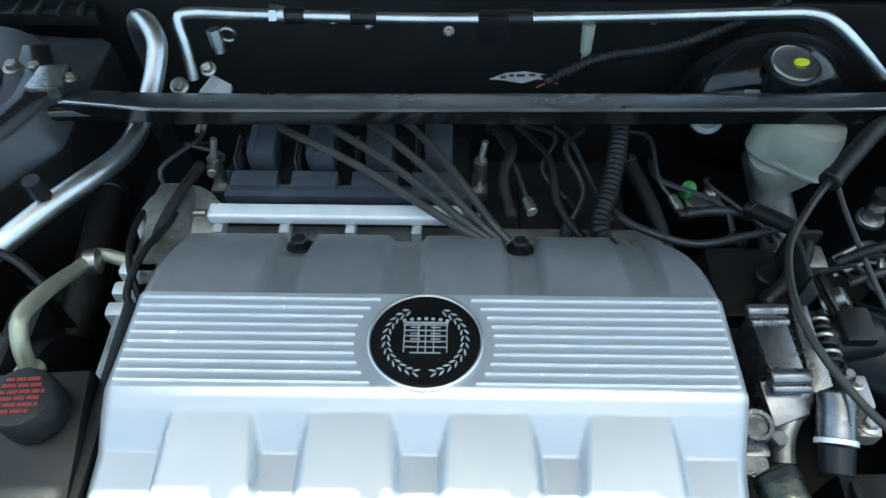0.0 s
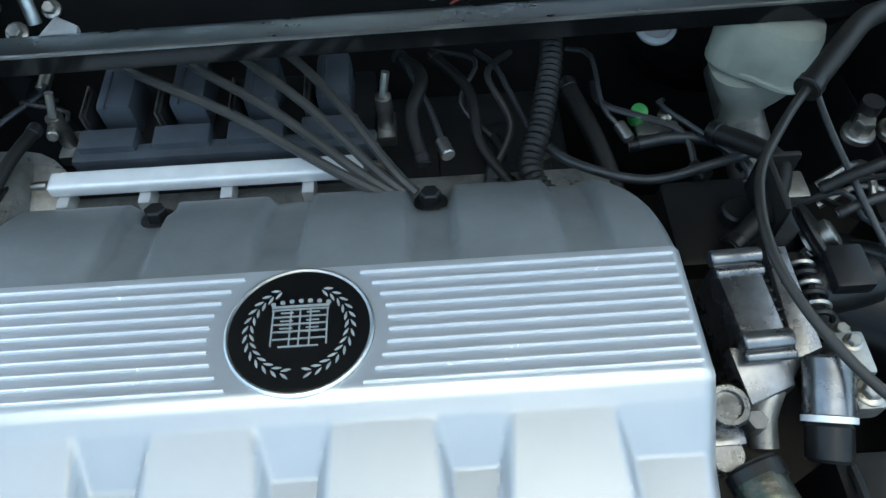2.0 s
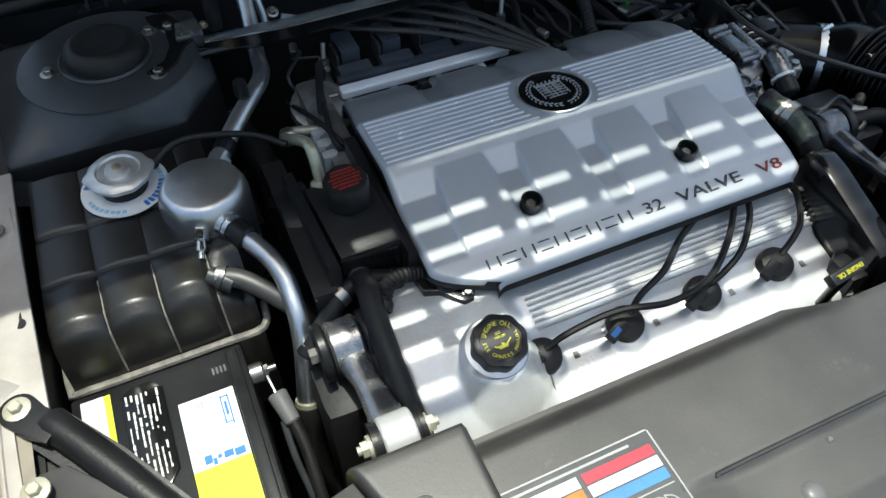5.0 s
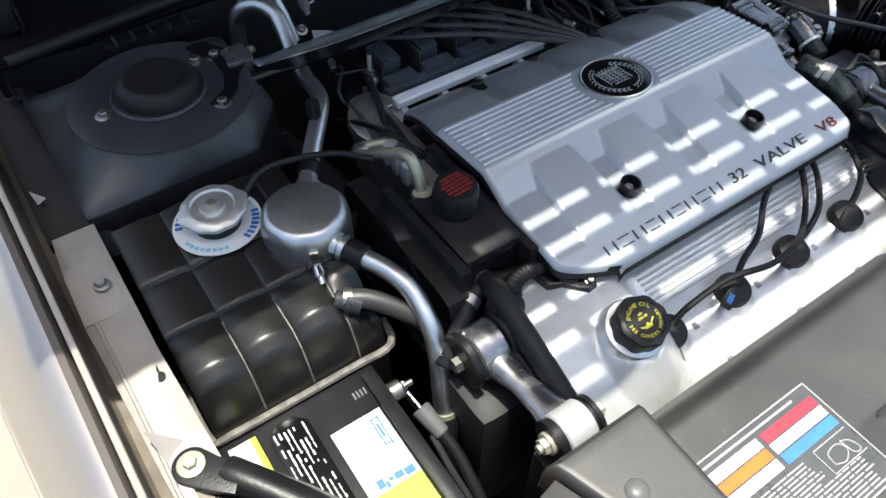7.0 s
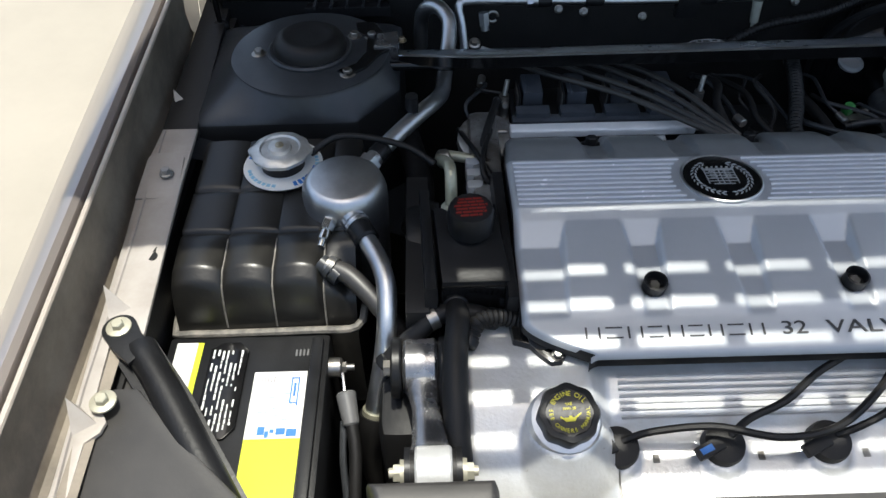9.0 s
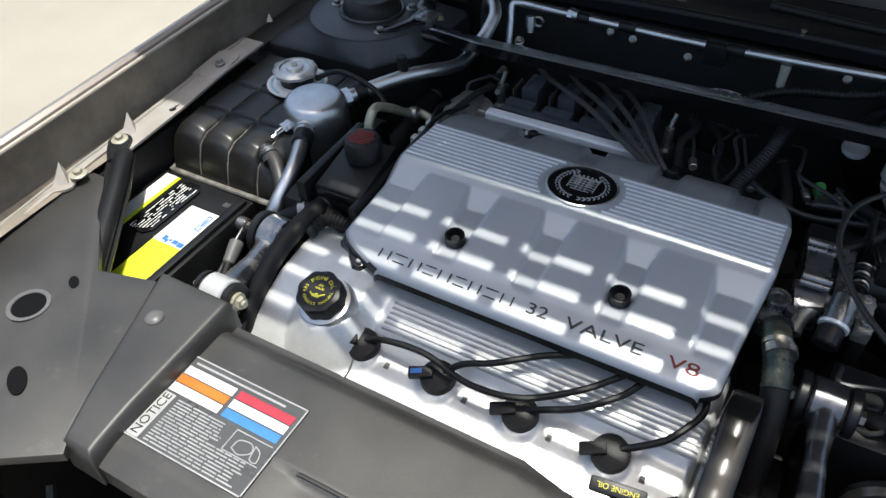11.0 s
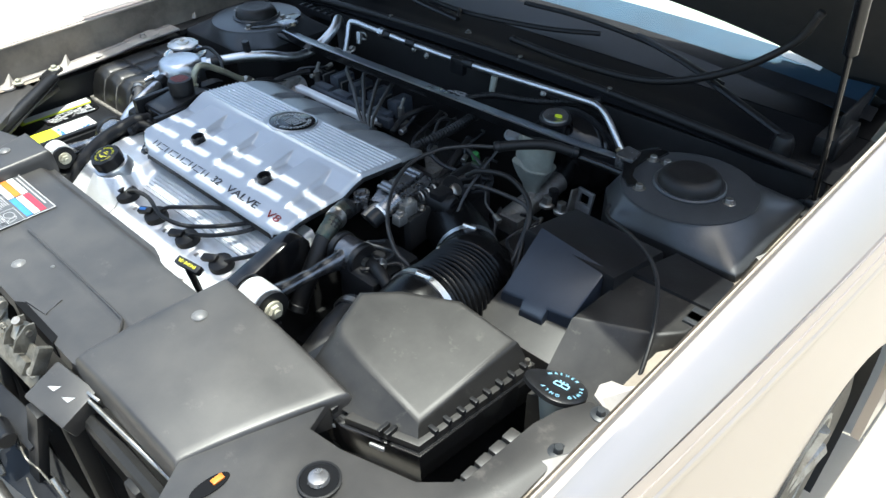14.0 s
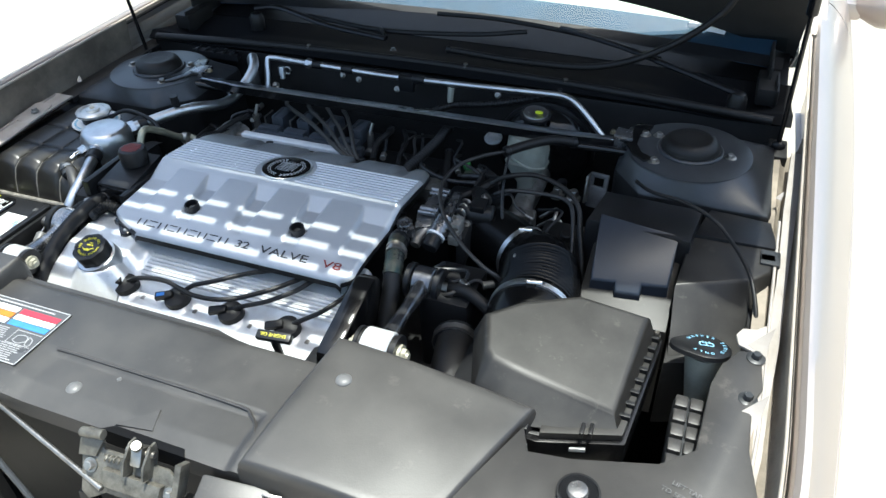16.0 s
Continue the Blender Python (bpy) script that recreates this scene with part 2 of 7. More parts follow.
def lathe(profile, at, axis=(0, 0, 1), n=24, wave=None):
    """A profile of (radius, height) turned round an axis through the place at."""
    bm = bmesh.new()
    d = Vector(axis).normalized()
    u, w = frame_of(d)
    rings = []
    for r, h in profile:
        ring = []
        for i in range(n):
            a = 2 * math.pi * i / n
            k = r * (wave(a, h) if wave else 1)
            ring.append(bm.verts.new(Vector(at) + d * h + (u * math.cos(a) + w * math.sin(a)) * k))
        rings.append(ring)
    for a, b in zip(rings, rings[1:]):
        for i in range(n):
            bm.faces.new((a[i], a[(i + 1) % n], b[(i + 1) % n], b[i]))
    bm.faces.new(rings[0][::-1])
    bm.faces.new(rings[-1])
    bmesh.ops.recalc_face_normals(bm, faces=bm.faces[:])
    return bm


def cyl(a, b, r, r2=None, n=16, bev=0.0):
    a, b = Vector(a), Vector(b)
    L = (b - a).length
    r2 = r if r2 is None else r2
    p = [(r, 0), (r2, L)]
    if bev:
        p = [(r - bev, 0), (r, bev), (r2, L - bev), (r2 - bev, L)]
    return lathe(p, a, b - a, n)


def smooth_path(pts, step=0.008):
    """Points on a smooth line through pts."""
    P = [Vector(p) for p in pts]
    P = [P[0] * 2 - P[1]] + P + [P[-1] * 2 - P[-2]]
    out = []
    for i in range(1, len(P) - 2):
        a, b, c, d = P[i - 1:i + 3]
        n = max(3, int((c - b).length / step))
        for k in range(n):
            t = k / n
            out.append(0.5 * ((2 * b) + (c - a) * t + (2 * a - 5 * b + 4 * c - d) * t * t + (3 * b - a - 3 * c + d) * t ** 3))
    out.append(P[-2])
    return out


def tube(pts, r, n=10, step=0.008, rings=None, flat=1.0):
    """A round tube along pts; rings(s) scales its radius along its length in metres."""
    path = smooth_path(pts, step)
    bm = bmesh.new()
    u = None
    prev = None
    s = 0.0
    for i, p in enumerate(path):
        d = (path[min(i + 1, len(path) - 1)] - path[max(i - 1, 0)]).normalized()
        if u is None:
            u, _ = frame_of(d)
        u = (u - d * u.dot(d)).normalized()
        w = d.cross(u)
        if i:
            s += (p - path[i - 1]).length
        k = r * (rings(s) if rings else 1)
        ring = [bm.verts.new(p + (u * math.cos(2 * math.pi * j / n) + w * math.sin(2 * math.pi * j / n) * flat) * k) for j in range(n)]
        if prev:
            for j in range(n):
                bm.faces.new((prev[j], prev[(j + 1) % n], ring[(j + 1) % n], ring[j]))
        else:
            bm.faces.new(ring[::-1])
        prev = ring
    bm.faces.new(prev)
    bmesh.ops.recalc_face_normals(bm, faces=bm.faces[:])
    return bm


def corrugated(pitch=0.006, depth=0.12):
    return lambda s: 1 + depth * math.sin(2 * math.pi * s / pitch)


def sheet(xs, ys, z, thick=0.0):
    """A surface z(x, y) over lists of stations; xs may be a function of y that gives the list."""
    bm = bmesh.new()
    rows = []
    for y in ys:
        rows.append([bm.verts.new((x, y, z(x, y))) for x in (xs(y) if callable(xs) else xs)])
    for a, b in zip(rows, rows[1:]):
        for i in range(len(a) - 1):
            bm.faces.new((a[i], a[i + 1], b[i + 1], b[i]))
    bmesh.ops.recalc_face_normals(bm, faces=bm.faces[:])
    if sum(f.normal.z for f in bm.faces) < 0:
        bmesh.ops.reverse_faces(bm, faces=bm.faces[:])
    if thick:
        bmesh.ops.solidify(bm, geom=bm.faces[:], thickness=thick)
    return bm


def loft(sections, closed=True, cap=True):
    """Skins a list of sections, each a list of points of one length."""
    bm = bmesh.new()
    R = [[bm.verts.new(p) for p in s] for s in sections]
    n = len(R[0])
    for a, b in zip(R, R[1:]):
        for i in range(n if closed else n - 1):
            bm.faces.new((a[i], a[(i + 1) % n], b[(i + 1) % n], b[i]))
    if cap and closed:
        bm.faces.new(R[0][::-1])
        bm.faces.new(R[-1])
    bmesh.ops.recalc_face_normals(bm, faces=bm.faces[:])
    return bm


def merge(*bms):
    """Joins bmeshes of one part."""
    out = bmesh.new()
    for b in bms:
        me = bpy.data.meshes.new("tmp")
        b.to_mesh(me)
        b.free()
        out.from_mesh(me)
        bpy.data.meshes.remove(me)
    return out


def moved(bm, m):
    bmesh.ops.transform(bm, matrix=m, verts=bm.verts[:])
    return bm


def lin(a, b, n):
    return [a + (b - a) * i / (n - 1) for i in range(n)]


def clamp01(v):
    return max(0.0, min(1.0, v))


def interp(v, table):
    for (a, p), (b, q) in zip(table, table[1:]):
        if v <= b:
            return p + (q - p) * clamp01((v - a) / (b - a))
    return table[-1][1]


def text(s, size, m, depth=0.0004, align="CENTER"):
    cu = bpy.data.curves.new("text", "FONT")
    cu.body, cu.size, cu.extrude, cu.align_x, cu.align_y = s, size, depth, align, "CENTER"
    ob = new("text", cu)
    me = bpy.data.meshes.new_from_object(ob.evaluated_get(bpy.context.evaluated_depsgraph_get()))
    bm = bmesh.new()
    bm.from_mesh(me)
    bpy.data.objects.remove(ob)
    bpy.data.curves.remove(cu)
    bpy.data.meshes.remove(me)
    return moved(bm, m)


def ring_text(s, radius, size, m, start, step):
    """Letters round a circle: start and step in degrees, clockwise from the top."""
    return merge(*[text(c, size, m @ Matrix.Rotation(-radians(start + step * i), 4, "Z") @ Matrix.Translation((0, radius, 0)))
                   for i, c in enumerate(s) if c != " "])


def hexbolt(at, r, h, parent, mat=STEEL, axis=(0, 0, 1), washer=1.5, name="bolt"):
    bm = merge(lathe([(r * washer, 0), (r * washer, h * 0.25), (r * washer * 0.9, h * 0.32)], at, axis, 16),
               lathe([(r, h * 0.3), (r, h * 0.9), (r * 0.85, h)], at, axis, 6))
    return part(name, bm, mat, parent)


def orient(at, x, normal):
    """A matrix at a place with its z along normal and its x near x."""
    z = Vector(normal).normalized()
    xx = Vector(x)
    xx = (xx - z * xx.dot(z)).normalized()
    y = z.cross(xx)
    return Matrix(((xx.x, y.x, z.x, at[0]), (xx.y, y.y, z.y, at[1]), (xx.z, y.z, z.z, at[2]), (0, 0, 0, 1)))

# ---- ground ----
def ground_height(x, y):
    return 0.004 * noise.noise(V(x * 0.3, y * 0.3, 0)) if abs(x) < 20 and abs(y) < 20 else 0.0


gx = [-400, -100, -30] + lin(-12, 12, 25) + [30, 100, 400]
ground = tagged(part("ground", sheet(gx, gx, ground_height), CONCRETE), "pale sunlit concrete driveway under the car", "ground", kind="structure")

# ---- the car's body ----
car = thing("car", "beige-silver saloon car with its bonnet raised", "car")
WHEEL_Y, WHEEL_Z, ARCH = 0.31, 0.335, 0.385


def seam_x(y):
    """Distance of the fender's rolled inner edge from the car's middle line."""
    return 0.7500 + 0.024 * y - (0.35 * (y + 0.35) ** 2 if y < -0.35 else 0)


def seam_z(y):
    return 0.992 + 0.028 * y - 0.10 * max(0, -y - 0.35) ** 2


def crease_x(y):
    return 0.8310 + 0.077 * y - 0.022 * y * y - (0.35 * (y + 0.35) ** 2 if y < -0.35 else 0)


def fender_section(side, y):
    u, h, c = seam_x(y), seam_z(y), crease_x(y)
    cz = 0.934 - 0.015 * y
    w = c - u - 0.008
    out = [(u + 0.005, h - 0.030), (u + 0.006, h - 0.006), (u + 0.0085, h + 0.003), (u + 0.014, h + 0.0070), (u + 0.021, h + 0.0065)]
    for k in (0.32, 0.46, 0.60, 0.74, 0.87):
        out.append((u + 0.008 + w * k, cz + 0.006 + (h + 0.0068 - cz - 0.006) * (1 - clamp01((k - 0.10) / 0.90) ** 1.55)))
    # two pressed lines where the top turns into the side
    out += [(c - 0.0135, cz + 0.0125), (c - 0.0118, cz + 0.0080), (c - 0.0100, cz + 0.0078), (c - 0.0085, cz + 0.0092), (c - 0.0035, cz + 0.0005), (c - 0.0024, cz - 0.0045), (c - 0.0008, cz - 0.0042), (c + 0.0005, cz - 0.0065), (c + 0.0010, cz - 0.0270), (c + 0.0034, cz - 0.0294), (c + 0.0040, cz - 0.0305), (c + 0.0044, cz - 0.0420), (c + 0.0040, cz - 0.0435), (c + 0.0018, cz - 0.0458), (c + 0.0020, cz - 0.050)]
    k = 1 - ((y - WHEEL_Y) / ARCH) ** 2
    low = 0.22 if k <= 0 else max(0.22, WHEEL_Z + ARCH * math.sqrt(k))
    for i in range(1, 11):
        z = cz - 0.050 + (low - cz + 0.050) * i / 10
        out.append((c + 0.0020 + 0.045 * math.sin(clamp01((cz - 0.050 - z) / 0.31) * math.pi / 2), z))
    out.append((out[-1][0] - 0.02, out[-1][1] + 0.002))
    return [V(side * x - 0.010, y, z) for x, z in out]


FY = lin(-0.62, -0.12, 14) + [WHEEL_Y - ARCH * math.cos(a) for a in lin(0, math.pi, 25)] + lin(0.75, 0.95, 6)
for side in (-1, 1):
    part("fender", loft([fender_section(side, y) for y in FY], closed=False), BODY, car)
    part("door", loft([fender_section(side, y) for y in lin(0.956, 2.1, 14)], closed=False), BODY, car)
    # channel between fender and flange, and the wheel house wall
    ch = [[V(side * x - 0.010, y, z) for x, z in ((seam_x(y) + 0.001, seam_z(y)), (seam_x(y) + 0.0015, seam_z(y) - 0.02), (seam_x(y) + 0.006, 0.945), (seam_x(y) + 0.004, 0.918), (seam_x(y) - 0.003, 0.903),
                                                  (seam_x(y) - 0.013, 0.899), (seam_x(y) - 0.020, 0.905), (seam_x(y) - 0.024, 0.915), (seam_x(y) - 0.040, 0.912))] for y in lin(-0.62, 0.40, 22)]
    part("channel", loft(ch, closed=False), GUTTER, car, "grimy drain channel along the fender")
    lip = tube([(side * (seam_x(y) + 0.0005) - 0.010, y, seam_z(y) - (0.010 if side > 0 else 0)) for y in lin(-0.6, 0.76, 14)], 0.0030, 8, 0.05)
    part("seam", lip, SEAM_PAINT, car, "pale rolled inner edge of the fender")
    gz = 0.006 if side > 0 else 0.0
    # Near-black strip painted in for the dark gap beside the rolled edge.
    gap = loft([[V(side * (seam_x(y) + 0.002) - 0.010, y, seam_z(y) - 0.014 - gz), V(side * (seam_x(y) + 0.0055) - 0.010, y, seam_z(y) - 0.010 - gz), V(side * (seam_x(y) + 0.0055) - 0.010, y, seam_z(y) - 0.02 - gz)] for y in lin(-0.6, 0.76, 14)], closed=False)
    part("dark_gap", gap, NEAR_BLACK, car)
    wall = prism([(side * 0.722 - 0.008, -0.62), (side * 0.722 - 0.008, 0.66), (side * 0.702 - 0.008, 0.66), (side * 0.702 - 0.008, -0.62)], 0.25, 0.90, 0)
    part("inner_wall", wall, NEAR_BLACK, car)
    # wheel
    wx = side * (0.766 if side > 0 else 0.745) - 0.012
    tyre = lathe([(0.20, -0.105), (0.27, -0.112), (0.318, -0.10), (0.334, -0.075), (0.335, 0.075), (0.318, 0.10), (0.27, 0.112), (0.20, 0.105)],
                 (wx, WHEEL_Y, WHEEL_Z), (1, 0, 0), 48)
    wheel = part("wheel", lathe([(0.05, -0.09), (0.205, -0.10), (0.212, -0.105), (0.212, 0.105), (0.200, 0.108), (0.19, 0.09), (0.12, 0.075), (0.055, 0.085), (0.04, 0.095)],
                                (wx, WHEEL_Y, WHEEL_Z), (side, 0, 0), 40), ALLOY_DIRTY, car)
    part("tyre", tyre, RUBBER, wheel)
    for i in range(5):
        a = 2 * math.pi * i / 5
        part("spoke", tube([(wx + side * 0.085, WHEEL_Y + 0.05 * math.cos(a), WHEEL_Z + 0.05 * math.sin(a)),
                            (wx + side * 0.102, WHEEL_Y + 0.195 * math.cos(a), WHEEL_Z + 0.195 * math.sin(a))], 0.022, 8, 0.05), ALLOY_DIRTY, wheel)
    arch = [[V(side * x - 0.008, WHEEL_Y + (ARCH - 0.005) * math.cos(a), WHEEL_Z + (ARCH - 0.005) * math.sin(a)) for x in (0.70, 0.884)] for a in lin(-0.7, math.pi + 0.7, 28)]
    part("wheel_house", loft(arch, closed=False), NEAR_BLACK, car)

# flanges: pale folded rails with gussets, bolted
RAIL_L = [(-0.7345, -0.60), (-0.7350, -0.337), (-0.7400, -0.24), (-0.7440, -0.17), (-0.7490, -0.05), (-0.7520, 0.003), (-0.7510, 0.067), (-0.7470, 0.125), (-0.704, 0.125), (-0.703, 0.02), (-0.7025, -0.05), (-0.6985, -0.137),
          (-0.6965, -0.184), (-0.7270, -0.178), (-0.7245, -0.229), (-0.7220, -0.266), (-0.7110, -0.270), (-0.7065, -0.278), (-0.7090, -0.288), (-0.7200, -0.298), (-0.7190, -0.34), (-0.7170, -0.60)]
RAIL_R = [(0.7080, -0.60), (0.7130, -0.391), (0.7190, -0.342), (0.7240, -0.253), (0.7330, -0.146), (0.7390, -0.02), (0.7470, 0.13), (0.7560, 0.345), (0.7380, 0.345), (0.7290, 0.158), (0.7250, -0.02), (0.7180, -0.118),
          (0.7040, -0.132), (0.6860, -0.136), (0.6790, -0.150), (0.6830, -0.168), (0.7060, -0.178), (0.7050, -0.255), (0.6960, -0.270), (0.6940, -0.290), (0.7040, -0.306), (0.7010, -0.38), (0.6960, -0.60)]


def rail_z(x, y):
    return 0.921 + 0.03 * (y + 0.1) + 0.006 * clamp01((y - 0.0) / 0.02)


for side in (-1, 1):
    pts = RAIL_L if side < 0 else RAIL_R
    rail = part("flange", prism(pts, lambda x, y: rail_z(x, y) - 0.004, rail_z, 0.001), BODY_DUSTY, car, "pale dusty body-colour flange along the bay")
    for y in (-0.15, -0.277, 0.19) if side < 0 else (-0.165, -0.283, 0.19):
        k = (0.98 if side > 0 else 0.82) if y < 0 else 0.4
        z0 = rail_z(0, y)
        e = seam_x(y) - 0.020
        bm = bmesh.new()
        # a folded ear: upright at its outer edge, running down to a point on the flange
        a, b, c, d, f = [bm.verts.new(q) for q in (V(side * (e - 0.001) - 0.010, y + 0.017 * k, z0 - 0.001), V(side * e - 0.010, y - 0.019 * k, z0 - 0.001), V(side * (e - 0.024 * k) - 0.010, y - 0.002, z0 - 0.0005),
                                                   V(side * (e + 0.006 * k) - 0.010, y + 0.014 * k, z0 + 0.026 * k), V(side * (e + 0.002 * k) - 0.010, y - 0.004, z0 + 0.007 * k))]
        for q in ((a, d, c), (d, f, c), (f, b, c), (a, c, b), (a, b, f), (a, f, d)):
            bm.faces.new(q)
        bmesh.ops.recalc_face_normals(bm, faces=bm.faces[:])
        part("gusset", bm, BODY_DUSTY, rail)
    part("edge", tube([(side * (seam_x(y) - 0.0190) - 0.010, y, rail_z(0, y) + 0.0005) for y in (-0.6, -0.3, -0.1, 0.12)], 0.0022, 6, 0.05), BODY_DUSTY, rail)
    if side < 0:
        part("rear_flange", prism([(-0.752, 0.126), (-0.760, 0.5), (-0.722, 0.5), (-0.708, 0.126)], lambda x, y: 0.915, lambda x, y: 0.926 + 0.02 * (y - 0.1), 0.001), NEAR_BLACK, rail)
        part("plate", prism([(-0.7515, 0.003), (-0.7505, 0.068), (-0.7440, 0.076), (-0.7150, 0.076), (-0.7080, 0.068), (-0.7040, 0.003)], lambda x, y: rail_z(x, y) + 0.0002, lambda x, y: rail_z(x, y) + 0.0032, 0.001), BODY_DUSTY, rail)
        hexbolt((-0.722, 0.038, rail_z(0, 0.038) + 0.003), 0.0055, 0.008, rail, ALLOY_DIRTY)
        # Raised near-black shape painting the dark inside of a drain slot.
        part("slot", merge(cyl((-0.7125, -0.083, 0.918), (-0.7125, -0.083, 0.9230), 0.0058, n=14), box(-0.7145, -0.7100, -0.078, -0.066, 0.918, 0.9234, 0.001)), NEAR_BLACK, rail)
    else:
        part("bracket_tab", box(0.700, 0.728, 0.005, 0.040, 0.925, 0.932, 0.002), GREY_METAL, rail)

# strut towers: a flat disc on a shoulder that falls to a straight lower edge, then an upright wall
def tower_edge(side, a):
    """How far the shoulder's lower edge lies from the tower's axis in direction a."""
    ox, oy = math.cos(a) * side, math.sin(a)
    r = 0.30
    for n, d in (((0, -1), 0.117), ((1, 0), 0.143), ((-1, 0), 0.119), ((0, 1), 0.128), ((-0.80, -0.60), 0.122)):
        k = ox * n[0] + oy * n[1]
        if k > 0.02:
            r = min(r, d / k)
    return r


def tower_shell(side, cx, cy):
    secs = []
    for z, f in ((0.9595, None), (0.9580, -0.004), (0.9572, 0.0), (0.9555, 0.0), (0.9520, 0.06), (0.9440, 0.32), (0.9330, 0.72), (0.9250, 0.98), (0.9225, 1.02), (0.9180, 1.05), (0.90, 1.05), (0.72, 1.10)):
        ring = []
        for i in range(72):
            a = 2 * math.pi * i / 72
            edge = tower_edge(side, a)
            r = 0.070 if f is None else (0.1055 + f if f <= 0 else 0.1065 + (edge - 0.1065) * f)
            ring.append(V(cx + r * math.cos(a), cy + r * math.sin(a), z))
        secs.append(ring)
    return loft(secs)


for side in (-1, 1):
    cx, cy = side * 0.571 - 0.003, 0.262
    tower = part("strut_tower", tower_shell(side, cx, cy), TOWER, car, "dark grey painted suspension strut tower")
    tower.data.materials.append(NEAR_BLACK)
    # Walls below the shoulder go near-black: their shade is put into the colour.
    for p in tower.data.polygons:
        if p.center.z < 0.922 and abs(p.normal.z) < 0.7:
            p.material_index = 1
    part("mount_ring", lathe([(0.0565, -0.004), (0.0565, 0.002), (0.054, 0.0045), (0.050, 0.004), (0.046, 0.001)], (cx, cy, 0.960), (0, 0, 1), 40), TOWER, tower)
    part("dust_cap", lathe([(0.050, 0.0), (0.0485, 0.010), (0.0445, 0.018), (0.037, 0.0225), (0.033, 0.0235), (0.026, 0.021), (0.010, 0.021)], (cx, cy, 0.960), (0, 0.0, 1), 40), RUBBER, tower, "domed black rubber cap")
    for dx, dy in ((side * 0.068, -0.006), (-side * 0.054, -0.060), (-side * 0.058, 0.034), (-side * 0.082, 0.032)):
        hexbolt((cx + dx, cy + dy, 0.957), 0.0062, 0.009, tower, STEEL, name="nut", washer=1.7)
    part("apron", loft([[V(side * a - 0.004, y, z) for a, z in ((0.72, 0.912), (0.69, 0.90), (0.64, 0.85), (0.45, 0.76), (0.42, 0.60))] for y in (0.10, 0.2, 0.35, 0.55)], closed=False), GREY_METAL, car)

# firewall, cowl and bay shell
part("firewall", box(-0.73, 0.72, 0.435, 0.46, 0.25, 0.945, 0.004), NEAR_BLACK, car)


def cowl_z(x, y):
    return interp(y, [(0.43, 0.945), (0.452, 0.962), (0.475, 0.955), (0.53, 0.945), (0.62, 0.954), (0.745, 0.972)]) + 0.010 * (1 - (x / 0.75) ** 2) \
        - 0.03 * math.exp(-((x - 0.6) / 0.07) ** 2 - ((y - 0.5) / 0.05) ** 2) - 0.03 * math.exp(-((x + 0.6) / 0.07) ** 2 - ((y - 0.5) / 0.05) ** 2)


# Black strip over the rear cowl paints in the bonnet's shadow there.
part("cowl_shade_strip", sheet(lin(-0.735, 0.725, 40), lin(0.606, 0.745, 10), lambda x, y: cowl_z(x, y) + 0.001, 0.004), COWL_SHADE, car, "rear cowl strip coloured black for the bonnet's shade")
part("cowl_panel", sheet(lin(-0.745, 0.735, 60), lin(0.432, 0.610, 20), cowl_z, 0.004), COWL, car, "matt black cowl panel below the windscreen")
part("cowl_seal", tube([(x, 0.455 - 0.03 * (x / 0.7) ** 2, 0.957 + 0.010 * (1 - (x / 0.72) ** 2)) for x in lin(-0.71, 0.70, 16)], 0.0085, 10, 0.03), RUBBER, car, "black rubber seal along the cowl")
for x in (-0.690, 0.685):
    part("hinge_bracket", merge(box(x - 0.02, x + 0.02, 0.50, 0.60, 0.95, 0.985, 0.004), box(x - 0.003, x + 0.003, 0.55, 0.70, 0.96, 1.010, 0.003),
                                box(x + 0.012, x + 0.016, 0.50, 0.56, 0.94, 0.995, 0.003)), NEAR_BLACK, car)
part("floor_pan", box(-0.73, 0.72, -0.62, 0.44, 0.22, 0.25, 0.01), NEAR_BLACK, car)


# windscreen, dash, pillars, roof
def ws_y(x, z):
    return 0.735 - 0.137 * x * x + (z - 0.985) * 1.55


ws = loft([[V(x, ws_y(x, z), z) for x in lin(-0.72, 0.71, 24)] for z in lin(0.985, 1.38, 8)], closed=False)
screen = part("windscreen", ws, GLASS, car, "clear windscreen mirroring the sky and raised bonnet")
screen.visible_shadow = False
# Blue band and pale top paint the dash's shaded and sunlit parts.
part("dash_shade_band", loft([[V(x, ws_y(x, z) + 0.018, z) for x in lin(-0.70, 0.69, 20)] for z in (0.965, 0.985, 1.012)], closed=False), INTERIOR, car, "blue-grey dash band coloured as the screen's shaded foot")
part("dashboard", loft([[V(x, ws_y(x, 1.012) + 0.018 + d, 1.012 + h) for x in lin(-0.70, 0.69, 20)] for d, h in ((0, 0), (0.02, 0.006), (0.30, 0.012), (0.42, -0.03), (0.44, -0.2))], closed=False), PALE, car)
part("seat_row", box(-0.62, 0.61, 1.50, 1.62, 0.45, 1.12, 0.05), SEAT, car)
part("cabin_back", box(-0.74, 0.72, 2.1, 2.14, 0.40, 1.39, 0.01), INTERIOR, car)
for side in (-1, 1):
    part("side_window", prism([(side * 0.74 - 0.006, 1.02), (side * 0.76 - 0.006, 2.1), (side * 0.74 - 0.006, 2.1), (side * 0.72 - 0.006, 1.02)], 0.93, lambda x, y: min(1.38, 0.985 + max(0, y - 0.80) * 0.62), 0), GLASS_DARK, car)
part("cabin_floor", box(-0.72, 0.71, 1.2, 2.25, 0.40, 0.45, 0.02), INTERIOR, car)
